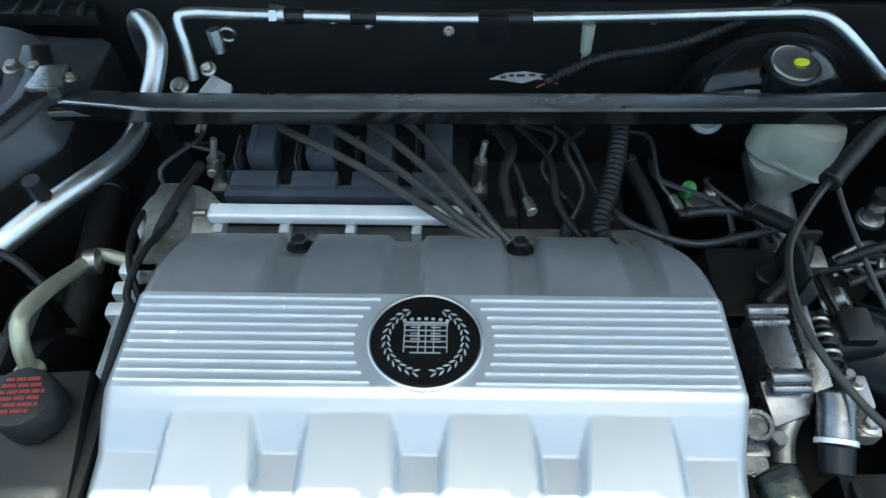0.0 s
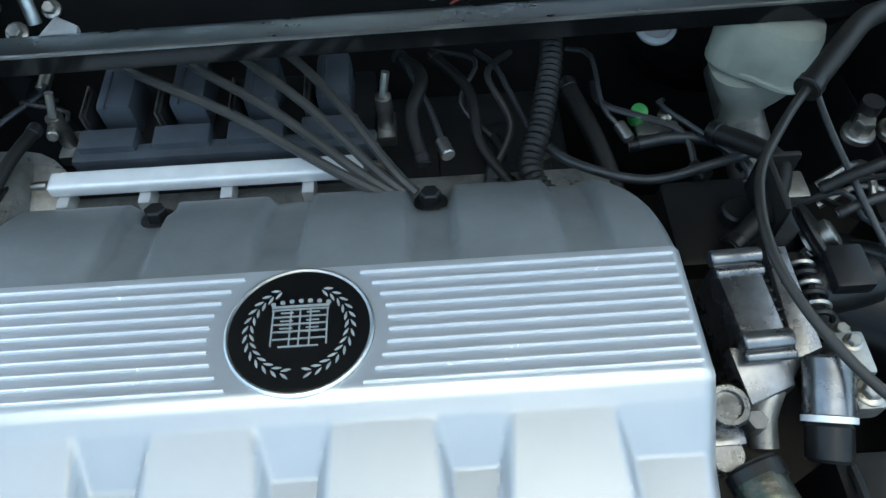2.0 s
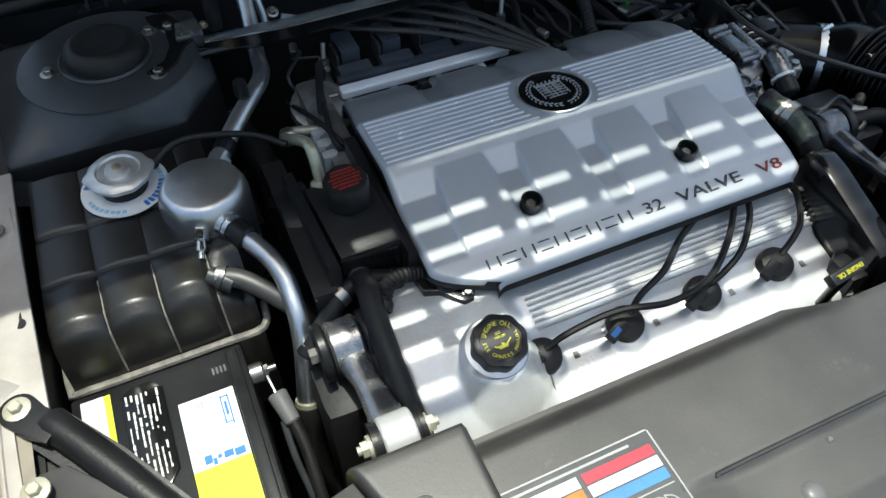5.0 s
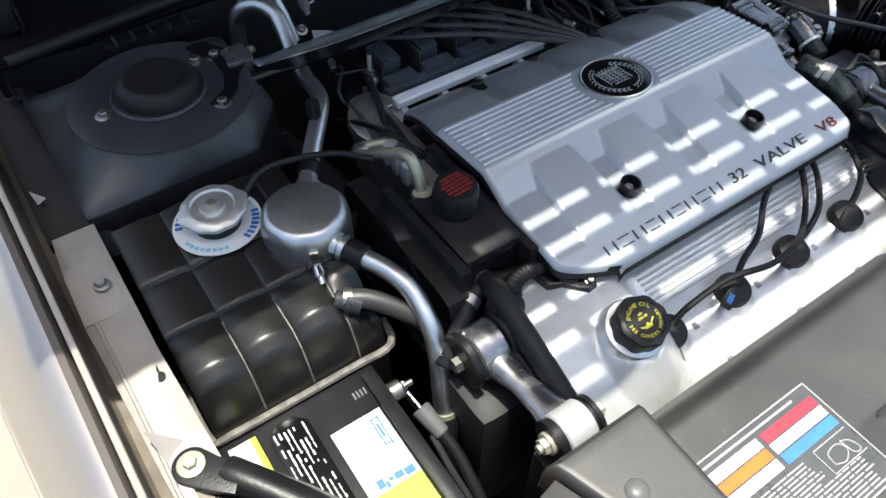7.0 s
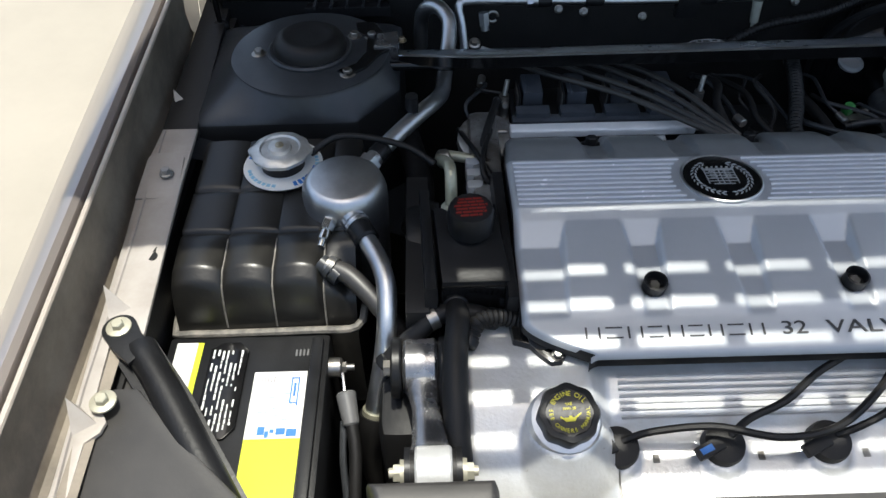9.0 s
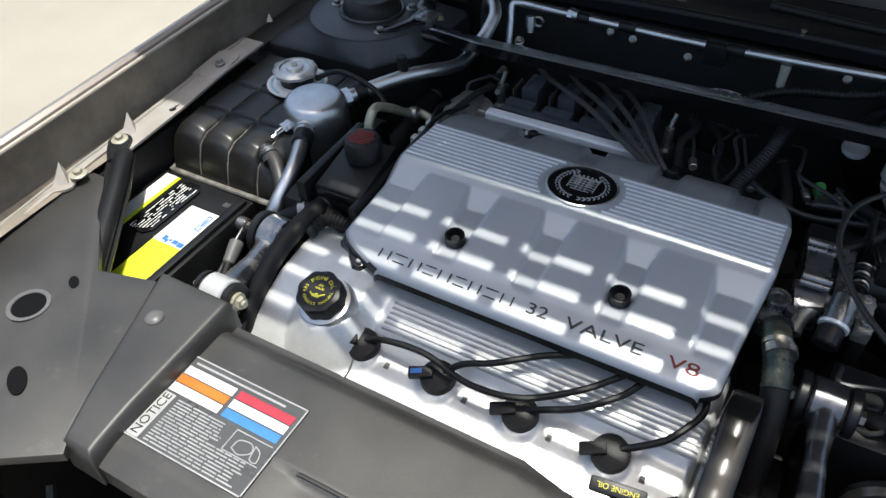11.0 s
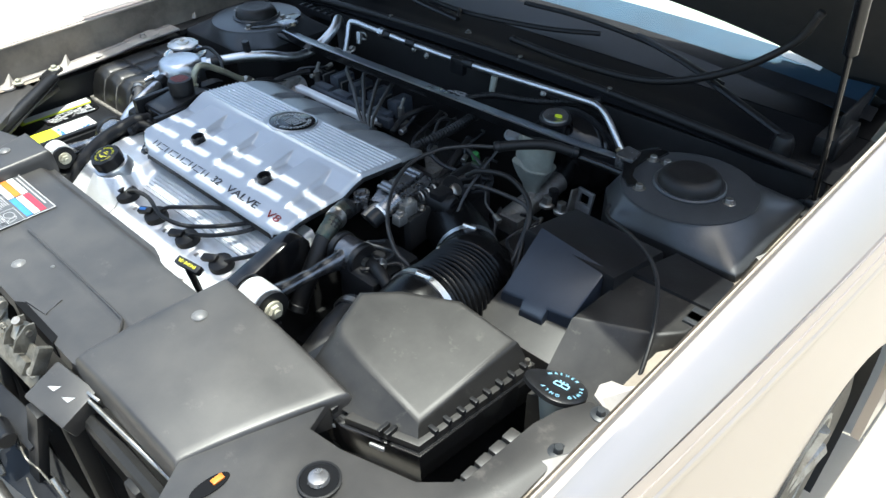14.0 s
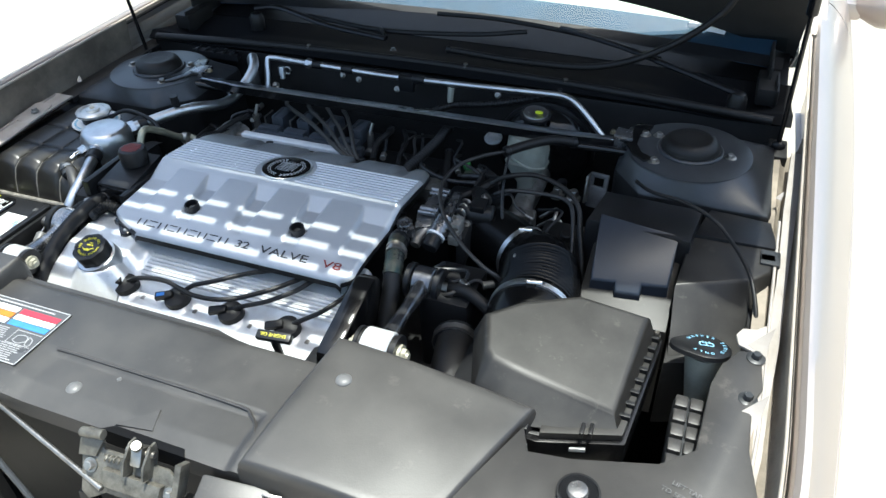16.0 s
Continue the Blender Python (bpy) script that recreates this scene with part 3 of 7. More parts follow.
part("inspection_mark", moved(box(-0.040, 0.040, -0.009, 0.009, 0, 0.002, 0.001), orient((0.545, ws_y(0.545, 1.010) - 0.006, 1.012), (1, -0.15, 0), (0, -0.54, 0.84))), WHITE, car)
part("screen_border", loft([[V(x, ws_y(x, z) - 0.006, z) for x in lin(-0.72, 0.71, 24)] for z in (0.972, 0.988)], closed=False), BLACK, car, "black band at the foot of the windscreen")
for side in (-1, 1):
    post = part("pillar", loft([[V(side * (0.752 - 0.14 * (z - 0.95) + a) - 0.006, 0.80 + (z - 0.985) * 1.55 + b, z) for a, b in ((0.0, 0), (0.020, -0.035), (0.050, -0.02), (0.058, 0.10), (0.012, 0.14))] for z in (1.0, 1.08, 1.2, 1.39)]), BODY, car)
    part("pillar_trim", loft([[V(side * (0.715 - 0.14 * (z - 0.95) + a) - 0.006, 0.775 + (z - 0.985) * 1.55 + b, z) for a, b in ((-0.012, 0), (0.004, -0.020), (0.036, 0.0), (0.036, 0.03), (-0.010, 0.03))] for z in (0.95, 1.05, 1.2, 1.39)]), GLASS_DARK, post, "dark moulding between pillar and windscreen")
part("roof", sheet(lin(-0.6, 0.6, 12), lin(1.33, 2.3, 8), lambda x, y: 1.385 + 0.03 * (1 - (x / 0.6) ** 2), 0.01), BODY, car)
mir = part("wing_mirror", loft([[V(0.88 + a, 1.14 + 0.06 * math.cos(t) * k + 0.05, 0.955 + 0.058 * math.sin(t) * k) for t in lin(0, 2 * math.pi, 17)[:-1]]
                                for a, k in ((0.0, 0.5), (0.03, 0.75), (0.06, 1.0), (0.12, 1.05), (0.155, 0.9), (0.17, 0.5))]), BODY, car)
part("mirror_arm", box(0.80, 0.90, 1.16, 1.22, 0.915, 0.96, 0.012), BODY, mir)

# open front below the shroud
part("cross_member", box(-0.55, 0.55, -0.60, -0.575, 0.30, 0.40, 0.006), NEAR_BLACK, car)
part("radiator", box(-0.42, 0.42, -0.50, -0.46, 0.30, 0.84, 0.006), NEAR_BLACK, car)
part("support_bar", tube([(x, -0.570, 0.838) for x in (0.2, 0.3, 0.41)], 0.012, 8, 0.05), NEAR_BLACK, car)
for x in (-0.30, 0.10, 0.33):
    part("support_post", box(x - 0.015, x + 0.015, -0.59, -0.565, 0.30, 0.84, 0.006), NEAR_BLACK, car)
part("bumper_beam", tube([(x, -0.90 + 0.14 * (x / 0.8) ** 2, 0.48) for x in lin(-0.80, 0.79, 14)], 0.10, 14, 0.06, flat=1.0), BODY, car)

# raised bonnet with the chrome-slotted grille at its front edge
HINGE_Y, HINGE_Z, OPEN = 0.740, 1.000, radians(58)


def bonnet_m(x, f, h):
    """f: metres forward of the hinge, h: height above the shut line."""
    c, s = math.cos(OPEN), math.sin(OPEN)
    return V(x, HINGE_Y - f * c + h * s, HINGE_Z + f * s + h * c)


def bonnet_rear(x):
    return -0.030 + 0.123 * (1 - (abs(x) / 0.74) ** 2.2)


LEN = 1.4127
skin = []
for i in range(21):
    u = i / 20
    row = []
    for x in lin(-0.745, 0.735, 31):
        f0 = bonnet_rear(x)
        f = f0 + (LEN - f0) * u
        row.append(bonnet_m(x, f, 0.03 * (1 - (x / 0.75) ** 2) + 0.02 * math.sin(math.pi * u)))
    skin.append(row)
bm = loft(skin, closed=False)
part("bonnet_skin", bm, BODY, car, "raised beige-silver bonnet")
under = [[p + V(0, -0.022 * math.sin(OPEN), -0.022 * math.cos(OPEN)) for p in r] for r in skin]
part("bonnet_liner", loft(under, closed=False), LINER, car, "black felt liner under the bonnet")
part("bonnet_rim", loft([[skin[i][j] for i, j in EDGE] for EDGE in [[(i, 0) for i in range(21)] + [(20, j) for j in range(1, 31)] + [(i, 30) for i in range(19, -1, -1)] + [(0, j) for j in range(29, 0, -1)]]] +
                        [[under[i][j] for i, j in EDGE] for EDGE in [[(i, 0) for i in range(21)] + [(20, j) for j in range(1, 31)] + [(i, 30) for i in range(19, -1, -1)] + [(0, j) for j in range(29, 0, -1)]]], cap=False), BODY, car)
# the grille hangs from the bonnet's front edge: bars and uprights leave rounded slots
GW, PITCH, ROWH = 0.352, 0.1045, 0.046


def hang(x, d, e=0.0):
    """A place on the grille: d metres below the bonnet's front edge, e out from it."""
    return bonnet_m(x, LEN + e, -d)


def plank(x0, x1, d0, d1, e0=-0.006, e1=0.006):
    return loft([[hang(x, d, e) for d, e in ((d0, e0), (d0, e1), (d1, e1), (d1, e0))] for x in (x0, x1)])


SLOT_TOP, SLOT_H, NROW = 0.073, 0.0215, 5
grille = part("grille", plank(-GW, GW, 0.0, SLOT_TOP), BODY, car, "slotted chrome grille hanging from the raised bonnet")
for r in range(NROW):
    d0 = SLOT_TOP + r * ROWH
    part("grille_bar", plank(-GW, GW, d0 + SLOT_H, d0 + ROWH if r < NROW - 1 else d0 + SLOT_H + 0.012), GRILLE, grille)
    x = -0.404
    while x < GW:
        part("grille_upright", plank(max(x, -GW), x + 0.020, d0 - 0.001, d0 + SLOT_H + 0.001), GRILLE, grille)
        x += PITCH
for s in (-1, 1):
    # The right end is widened, out of view, to shade the duct cuff.
    end = loft([[hang(s * x, d, e) for x, d in ((0.345, 0.0), (0.475, 0.0), (0.435, 0.066), (0.385, 0.16), (0.355, 0.29), (0.345, 0.29)) if s < 0] or [hang(s * x, d, e) for x, d in ((0.345, 0.0), (0.70, 0.0), (0.69, 0.006), (0.60, 0.014), (0.50, 0.03), (0.475, 0.10), (0.46, 0.16), (0.385, 0.24), (0.36, 0.29), (0.345, 0.29))] for e in (-0.007, 0.007)])
    part("grille_end", end, GRILLE, grille)
# gas struts
for side in (-1, 1):
    a = V(side * 0.722 - 0.004, 0.395, 0.925)
    d = V(-side * 0.036, -0.1605, 0.986)
    strut = part("gas_strut", cyl(a, a + d * 0.28, 0.0042, n=10), BLACK_GLOSS, car, "thin black gas strut holding the bonnet")
    part("strut_body", cyl(a + d * 0.26, a + d * 0.68, 0.010, n=14, bev=0.003), BLACK_GLOSS, strut)
    part("ball_end", lathe([(0.004, -0.012), (0.009, -0.006), (0.010, 0.0), (0.009, 0.006), (0.004, 0.012)], a, (1, 0, 0), 12), BLACK, strut)
    part("bracket", box(side * 0.722 - 0.02, side * 0.722 + 0.014, 0.36, 0.43, 0.85, 0.920, 0.004), NEAR_BLACK, strut)

# ---- the engine ----
CX = -0.0885
BUMPS = (-0.245, -0.1435, -0.042, 0.0595)


def cover_xl(y):
    if y > 0.041:
        return -0.323 + 0.010 * (y - 0.041) / 0.09
    if y < -0.178:
        return -0.325 + 0.064 * clamp01((-0.178 - y) / 0.035) ** 1.7
    return -0.323 - 0.002 * clamp01(-y / 0.2)


def cover_xr(y):
    if y > 0.041:
        k = clamp01((y - 0.041) / 0.088)
        return 0.146 - 0.012 * k - 0.026 * k ** 4
    return interp(y, [(-0.22, 0.1295), (-0.15, 0.1340), (-0.10, 0.1385), (-0.05, 0.1445), (0.041, 0.1460)]) - 0.016 * clamp01((-0.198 - y) / 0.015) ** 2


def cover_z(x, y):
    if y > 0.041:
        k = (y - 0.041) / 0.089
        z = 0.9365 - 0.006 * k - 0.027 * k ** 2.2
        d = min(abs(x - c) for c in (-0.214, -0.111, -0.008, 0.093))
        z -= 0.0095 * clamp01(1 - (d - 0.0125) / 0.0055) * clamp01(k * 3.2) if d < 0.018 else 0
        for bx in (-0.21, -0.008):
            r = math.hypot(x - bx, y - 0.118)
            z -= 0.004 * clamp01((0.018 - r) / 0.004)
        return z
    if y > -0.049:
        return 0.9435 - 0.089 * (y + 0.004)
    d = min(abs(x - b) for b in BUMPS)
    top = interp(y, [(-0.215, 0.905), (-0.208, 0.9085), (-0.178, 0.9175), (-0.166, 0.9225), (-0.064, 0.9415), (-0.049, 0.9475)])
    val = interp(y, [(-0.215, 0.905), (-0.208, 0.9085), (-0.178, 0.9175), (-0.166, 0.9195), (-0.090, 0.9265), (-0.064, 0.9412), (-0.049, 0.9475)])
    depth = clamp01((top - val) / 0.014)
    half = interp(y, [(-0.170, 0.0385), (-0.060, 0.0300)])
    f = clamp01((half + 0.008 * depth - d) / (0.008 * depth + 0.0015))
    f = f * f * (3 - 2 * f)
    z = val + (top - val) * f
    for hx in (-0.194, 0.009):
        r = math.hypot(x - hx, y + 0.144)
        z -= 0.012 * clamp01((0.0115 - r) / 0.003)
    return z


def cover_row(y):
    a, b = cover_xl(y), cover_xr(y)
    n = 200
    return [a - 0.006, a - 0.005, a - 0.001] + lin(a + 0.002, b - 0.002, n) + [b + 0.001, b + 0.005, b + 0.006]


ys = lin(-0.213, -0.162, 22) + lin(-0.160, -0.092, 32) + lin(-0.090, -0.05, 24) + lin(-0.0485, 0.0405, 16) + [0.0414] + lin(0.046, 0.128, 20)


def edge_z(x, y):
    a, b = cover_xl(y), cover_xr(y)
    e = min(x - a, b - x)
    z = cover_z(min(max(x, a), b), y)
    if e < -0.0055:
        z -= 0.014
    elif e < -0.004:
        z -= 0.006
    elif e < 0.001:
        z -= 0.0015
    return z


bm = bmesh.new()
rows = []
for y in [-0.2175, -0.2165, -0.2145] + ys + [0.131, 0.133, 0.1335]:
    yy = min(max(y, -0.213), 0.128)
    drop = {-0.2175: 0.014, -0.2165: 0.005, -0.2145: 0.0015, 0.131: 0.003, 0.133: 0.010, 0.1335: 0.035}.get(y, 0)
    rows.append([bm.verts.new((x, y, edge_z(x, yy) - drop)) for x in cover_row(yy)])
for a, b in zip(rows, rows[1:]):
    for i in range(len(a) - 1):
        bm.faces.new((a[i], a[i + 1], b[i + 1], b[i]))
engine_cover = thing("engine_cover", "silver-grey plastic engine cover with ribs and four humps", "engine cover")
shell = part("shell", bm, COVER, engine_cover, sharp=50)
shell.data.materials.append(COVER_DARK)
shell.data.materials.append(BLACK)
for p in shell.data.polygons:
    # The rear slope's shade is put in by the darker copy of the paint.
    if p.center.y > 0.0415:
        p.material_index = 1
    # Upright edge faces go black to paint the shadow under the rim.
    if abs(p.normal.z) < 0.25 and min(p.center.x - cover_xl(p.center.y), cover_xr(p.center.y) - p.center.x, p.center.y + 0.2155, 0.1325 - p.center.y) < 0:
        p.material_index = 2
# ribs that stop short of the badge
GT = Vector((0, -1, 0.089)).normalized()
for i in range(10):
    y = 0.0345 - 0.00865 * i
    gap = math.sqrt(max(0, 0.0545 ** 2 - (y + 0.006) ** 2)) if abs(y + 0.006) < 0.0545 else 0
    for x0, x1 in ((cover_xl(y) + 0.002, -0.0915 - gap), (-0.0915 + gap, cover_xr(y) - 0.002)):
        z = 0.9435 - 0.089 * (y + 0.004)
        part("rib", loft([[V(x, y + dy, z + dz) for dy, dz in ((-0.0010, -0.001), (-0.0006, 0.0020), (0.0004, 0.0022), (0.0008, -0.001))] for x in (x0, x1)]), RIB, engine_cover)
BM = orient((-0.0905, -0.006, 0.9442), (1, 0, 0), (0, 0.089, 1))
badge = part("badge", moved(lathe([(0.0435, -0.002), (0.0435, 0.0015), (0.042, 0.002)], (0, 0, 0), n=48), BM), BLACK_GLOSS, engine_cover, "round black badge with a silver wreath emblem")
part("badge_rim", moved(lathe([(0.0425, 0.0), (0.0425, 0.0022), (0.0438, 0.0028), (0.0452, 0.002), (0.0452, -0.002)], (0, 0, 0), n=48), BM), BRUSHED, badge)
for side in (-1, 1):
    for i in range(13):
        a = radians(-78 + i * 11.5)
        for k, r in ((0, 0.0285), (1, 0.0325)):
            leaf = lathe([(0.0002, -0.0030), (0.0008, -0.001), (0.0009, 0.0005), (0.0002, 0.0030)], (0, 0, 0), (0, 1, 0), 6)
            leaf = moved(leaf, BM @ Matrix.Translation((side * r * math.cos(a), r * math.sin(a), 0.0024)) @ Matrix.Rotation(side * (a + (0.5 if k else -0.4)), 4, "Z"))
            part("wreath_leaf", leaf, EMBLEM, badge)
shield = []
for i, (yy, w) in enumerate(((0.0105, 0.0125), (0.0065, 0.0118), (0.0025, 0.0118), (-0.0015, 0.0118), (-0.0055, 0.0112), (-0.0095, 0.0085))):
    shield.append(box(-w, w, yy - 0.0003, yy + 0.0003, 0.0022, 0.003, 0))
for x in (-0.0118, -0.004, 0.0, 0.0045, 0.0118):
    shield.append(box(x - 0.0003, x + 0.0003, -0.009, 0.0105, 0.0022, 0.003, 0))
for x in (-0.0085, 0.0028):
    for yy in (-0.002, 0.000, 0.002, 0.004, 0.0085):
        shield.append(box(x, x + 0.0055, yy, yy + 0.0006, 0.0022, 0.0028, 0))
for piece in shield:
    part("shield_line", moved(piece, BM @ Matrix.Diagonal((1.4, 1.3, 1, 1))), EMBLEM, badge)
part("crown", moved(merge(*[lathe([(0.0012, 0.0022), (0.0012, 0.003)], (x, 0.0165 - 9 * x * x, 0), n=8) for x in lin(-0.013, 0.013, 7)],
                          box(-0.0135, 0.0135, 0.0125, 0.0138, 0.0022, 0.003, 0)), BM @ Matrix.Diagonal((1.3, 1.2, 1, 1))), EMBLEM, badge)
for x in (-0.21, -0.008):
    hexbolt((x, 0.116, 0.8985), 0.0082, 0.0135, engine_cover, BLACK, (0, 0.25, 1), 1.55)
for x in (-0.194, 0.009):
    cup = part("bolt_cup", lathe([(0.0118, 0.0), (0.0120, 0.0125), (0.0100, 0.0130), (0.0095, 0.003)], (x, -0.144, 0.9215), (0, -0.15, 1), 20), BLACK, engine_cover)
    part("bolt", lathe([(0.006, 0), (0.006, 0.004), (0.005, 0.005)], (x, -0.144, 0.9225), (0, -0.15, 1), 6), STEEL, cup)
# raised lettering on the front lip: nine plain letter shapes, then the words
LM = orient((0, -0.1935, 0.9131), (1, 0, 0), (0, -0.29, 1))
x, nmark = -0.270, 0
for w in ((0.0145, 0.0165, 0.0145, 0.014, 0.015, 0.014, 0.014, 0.0155, 0.0145)):
    if nmark % 2:
        bits = [box(x, x + w, v - 0.0007, v + 0.0007, 0, 0.0008, 0) for v in (-0.0052, 0.0052)]
    else:
        bits = [box(u - 0.0009, u + 0.0009, -0.0060, 0.0060, 0, 0.0008, 0) for u in (x + 0.0009, x + w - 0.0009)]
    nmark += 1
    part("letter_mark", moved(merge(*bits), LM), INK, engine_cover)
    x += w + 0.0053
part("number", text("32", 0.019, LM @ Matrix.Translation((-0.066, 0, 0.0006)) @ Matrix.Diagonal((1.4, 1, 1, 1))), INK, engine_cover)
part("word", text("VALVE", 0.019, LM @ Matrix.Translation((0.010, 0, 0.0006)) @ Matrix.Diagonal((1.6, 1, 1, 1))), INK, engine_cover)
part("word", text("V8", 0.019, LM @ Matrix.Translation((0.095, 0, 0.0006)) @ Matrix.Diagonal((1.6, 1, 1, 1))), RED, engine_cover, "red lettering")

# dark mass of the engine under the covers
engine = thing("engine", "dark engine block deep in the bay", "engine")
# Deep masses of the bay share one near-black colour.
part("block", box(-0.37, 0.15, -0.30, 0.22, 0.35, 0.80, 0.03), NEAR_BLACK, engine)
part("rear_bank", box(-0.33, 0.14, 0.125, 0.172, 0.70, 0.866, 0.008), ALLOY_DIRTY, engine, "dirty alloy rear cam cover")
part("rear_block", box(-0.33, 0.12, 0.17, 0.30, 0.60, 0.835, 0.02), NEAR_BLACK, engine)
part("gearbox", box(0.12, 0.45, -0.25, 0.25, 0.35, 0.74, 0.05), NEAR_BLACK, engine)
part("end_plate", box(-0.365, -0.325, -0.10, 0.20, 0.72, 0.90, 0.012), ALLOY_DIRTY, engine)
part("rear_end", lathe([(0.03, -0.02), (0.042, 0.0), (0.042, 0.012), (0.034, 0.016)], (-0.338, 0.165, 0.868), (0.1, -0.3, 1), 20), ALLOY_DIRTY, engine)
for i in range(3):
    part("boss", merge(box(-0.372, -0.335, 0.085 - i * 0.022, 0.100 - i * 0.022, 0.87, 0.90, 0.004)), ALLOY, engine)
part("cam_end", prism([(0.150, -0.20), (0.176, -0.20), (0.160, -0.345), (0.140, -0.345)], 0.72, lambda x, y: 0.845 + 0.25 * (y + 0.215), 0.004), NEAR_BLACK, engine)
side_bar = [(0.162, -0.186, 0.900, 0.012), (0.1605, -0.196, 0.915, 0.0145), (0.1600, -0.212, 0.9205, 0.0155), (0.1595, -0.232, 0.9165, 0.0160), (0.1590, -0.270, 0.9040, 0.0160), (0.1582, -0.318, 0.8885, 0.0162), (0.1580, -0.330, 0.8845, 0.0162),
            (0.1580, -0.3365, 0.8800, 0.0160), (0.1580, -0.3390, 0.8700, 0.0155)]
part("side_bracket", loft([[V(x - w - 0.010, y, z - 0.10), V(x - w - 0.003, y, z - 0.045), V(x - w, y, z - 0.005), V(x - w + 0.0012, y, z - 0.0015), V(x - w + 0.004, y, z), V(x + w - 0.004, y, z), V(x + w - 0.001, y, z - 0.0015), V(x + w, y, z - 0.005),
                            V(x + w, y, z - 0.10)] for x, y, z, w in side_bar]), BLACK_GLOSS, engine, "glossy black bracket beside the cam cover")
part("bracket_foot", prism([(0.118, -0.338), (0.146, -0.338), (0.146, -0.306), (0.130, -0.296), (0.118, -0.305)], 0.78, 0.853, 0.004), BLACK, engine)


# front cam cover
def cam_z(x, y):
    z = interp(y, [(-0.345, 0.812), (-0.335, 0.826), (-0.30, 0.836), (-0.262, 0.845), (-0.248, 0.856), (-0.215, 0.868), (-0.15, 0.884)])
    lobe = clamp01((-0.245 - x) / 0.025)
    lobe = lobe * lobe * (3 - 2 * lobe)
    zl = interp(y, [(-0.345, 0.818), (-0.33, 0.832), (-0.29, 0.862), (-0.25, 0.880), (-0.20, 0.886), (-0.15, 0.882)])
    z += (zl - z) * lobe
    r = math.hypot(x + 0.298, y + 0.272)
    z = max(z, 0.880 - max(0, r - 0.033) * 1.6) if r < 0.07 else z
    for px in (-0.245, -0.144, -0.043, 0.058):
        r = math.hypot(x - px, y + 0.285)
        z += 0.004 * clamp01((0.024 - r) / 0.006)
    e = min(x + 0.393, 0.143 - x)
    return z - 0.02 * clamp01((0.012 - e) / 0.012) ** 2


cam_cover = thing("cam_cover", "bright cast-alloy cam cover at the front of the engine", "cam cover")
yy = lin(-0.345, -0.15, 80)
bm = sheet(lin(-0.393, 0.143, 176), yy, cam_z, 0.0)
low = [e for e in bm.edges if e.is_boundary]
ext = bmesh.ops.extrude_edge_only(bm, edges=low)["geom"]
for v in ext:
    if isinstance(v, bmesh.types.BMVert):
        v.co.z = 0.76
part("casting", bm, ALLOY, cam_cover, sharp=60)
part("joint_line", tube([(-0.246, y, cam_z(-0.246, y) + 0.0006) for y in lin(-0.33, -0.26, 8)], 0.0012, 5, 0.01), STEEL, cam_cover)
for i in range(7):
    y = -0.214 - 0.0062 * i
    part("fin", loft([[V(x, y + dy, cam_z(0, y) + dz) for dy, dz in ((-0.0016, -0.002), (-0.0012, 0.0020), (0.0012, 0.0020), (0.0016, -0.002))] for x in (-0.236, 0.135)]), ALLOY, cam_cover)
for x, y in ((-0.378, -0.33), (-0.2, -0.337), (-0.085, -0.337), (0.02, -0.337), (0.126, -0.335)):
    hexbolt((x, y, cam_z(x, y) - 0.002), 0.0045, 0.009, cam_cover, STEEL)
for i, px in enumerate((-0.245, -0.144, -0.043, 0.058)):
    part("cylinder_mark", box(px + 0.034, px + 0.040, -0.292, -0.284, cam_z(px + 0.037, -0.288) - 0.001, cam_z(px + 0.037, -0.288) + 0.001, 0), STEEL, cam_cover)

OCN = V(0.0, -0.30, 1).normalized()
oil_cap = thing("oil_filler_cap", "black oil filler cap with yellow print", "filler cap")
OC = V(-0.298, -0.280, 0.914)
part("neck", lathe([(0.036, -0.05), (0.034, -0.030), (0.0315, -0.024), (0.025, -0.022)], OC, OCN, 40), BRUSHED, oil_cap)
part("cap", lathe([(0.022, -0.028), (0.0268, -0.026), (0.0275, -0.005), (0.0262, -0.0015), (0.0215, -0.0005), (0.0208, -0.0015)], OC, OCN, 64, lambda a, h: 1 + 0.035 * math.cos(8 * a) * (1 if h < -0.001 else 0.3)), BLACK, oil_cap)
OM = orient(OC - OCN * 0.0010, (1, 0.05, 0), OCN)
part("print", ring_text("ENGINE OIL", 0.0166, 0.0062, OM, -56, 12.4), YELLOW_PRINT, oil_cap)
lower = []
for i, ch in enumerate("SEE OWNERS MANUAL"):
    if ch != " ":
        lower.append(text(ch, 0.0050, OM @ Matrix.Rotation(radians(-98 + i * 12.2), 4, "Z") @ Matrix.Translation((0, -0.0168, 0))))
part("print", merge(*lower), YELLOW_PRINT, oil_cap)
part("print", merge(text("SAE", 0.0036, OM @ Matrix.Translation((0, 0.0072, 0))), text("10W-30", 0.0036, OM @ Matrix.Translation((0, 0.0030, 0)))), YELLOW_PRINT, oil_cap)
part("oil_can_symbol", moved(merge(prism([(-0.0050, -0.0085), (0.0040, -0.0085), (0.0055, -0.0050), (-0.0050, -0.0050)], 0, 0.0006, 0), prism([(0.0040, -0.0065), (0.0100, -0.0022), (0.0095, -0.0012), (0.0040, -0.0045)], 0, 0.0006, 0),
                                   box(-0.0014, 0.0014, -0.0050, -0.0034, 0, 0.0006, 0), prism([(-0.0050, -0.0055), (-0.0088, -0.0036), (-0.0092, -0.0048), (-0.0050, -0.0075)], 0, 0.0006, 0)), OM), YELLOW_PRINT, oil_cap)

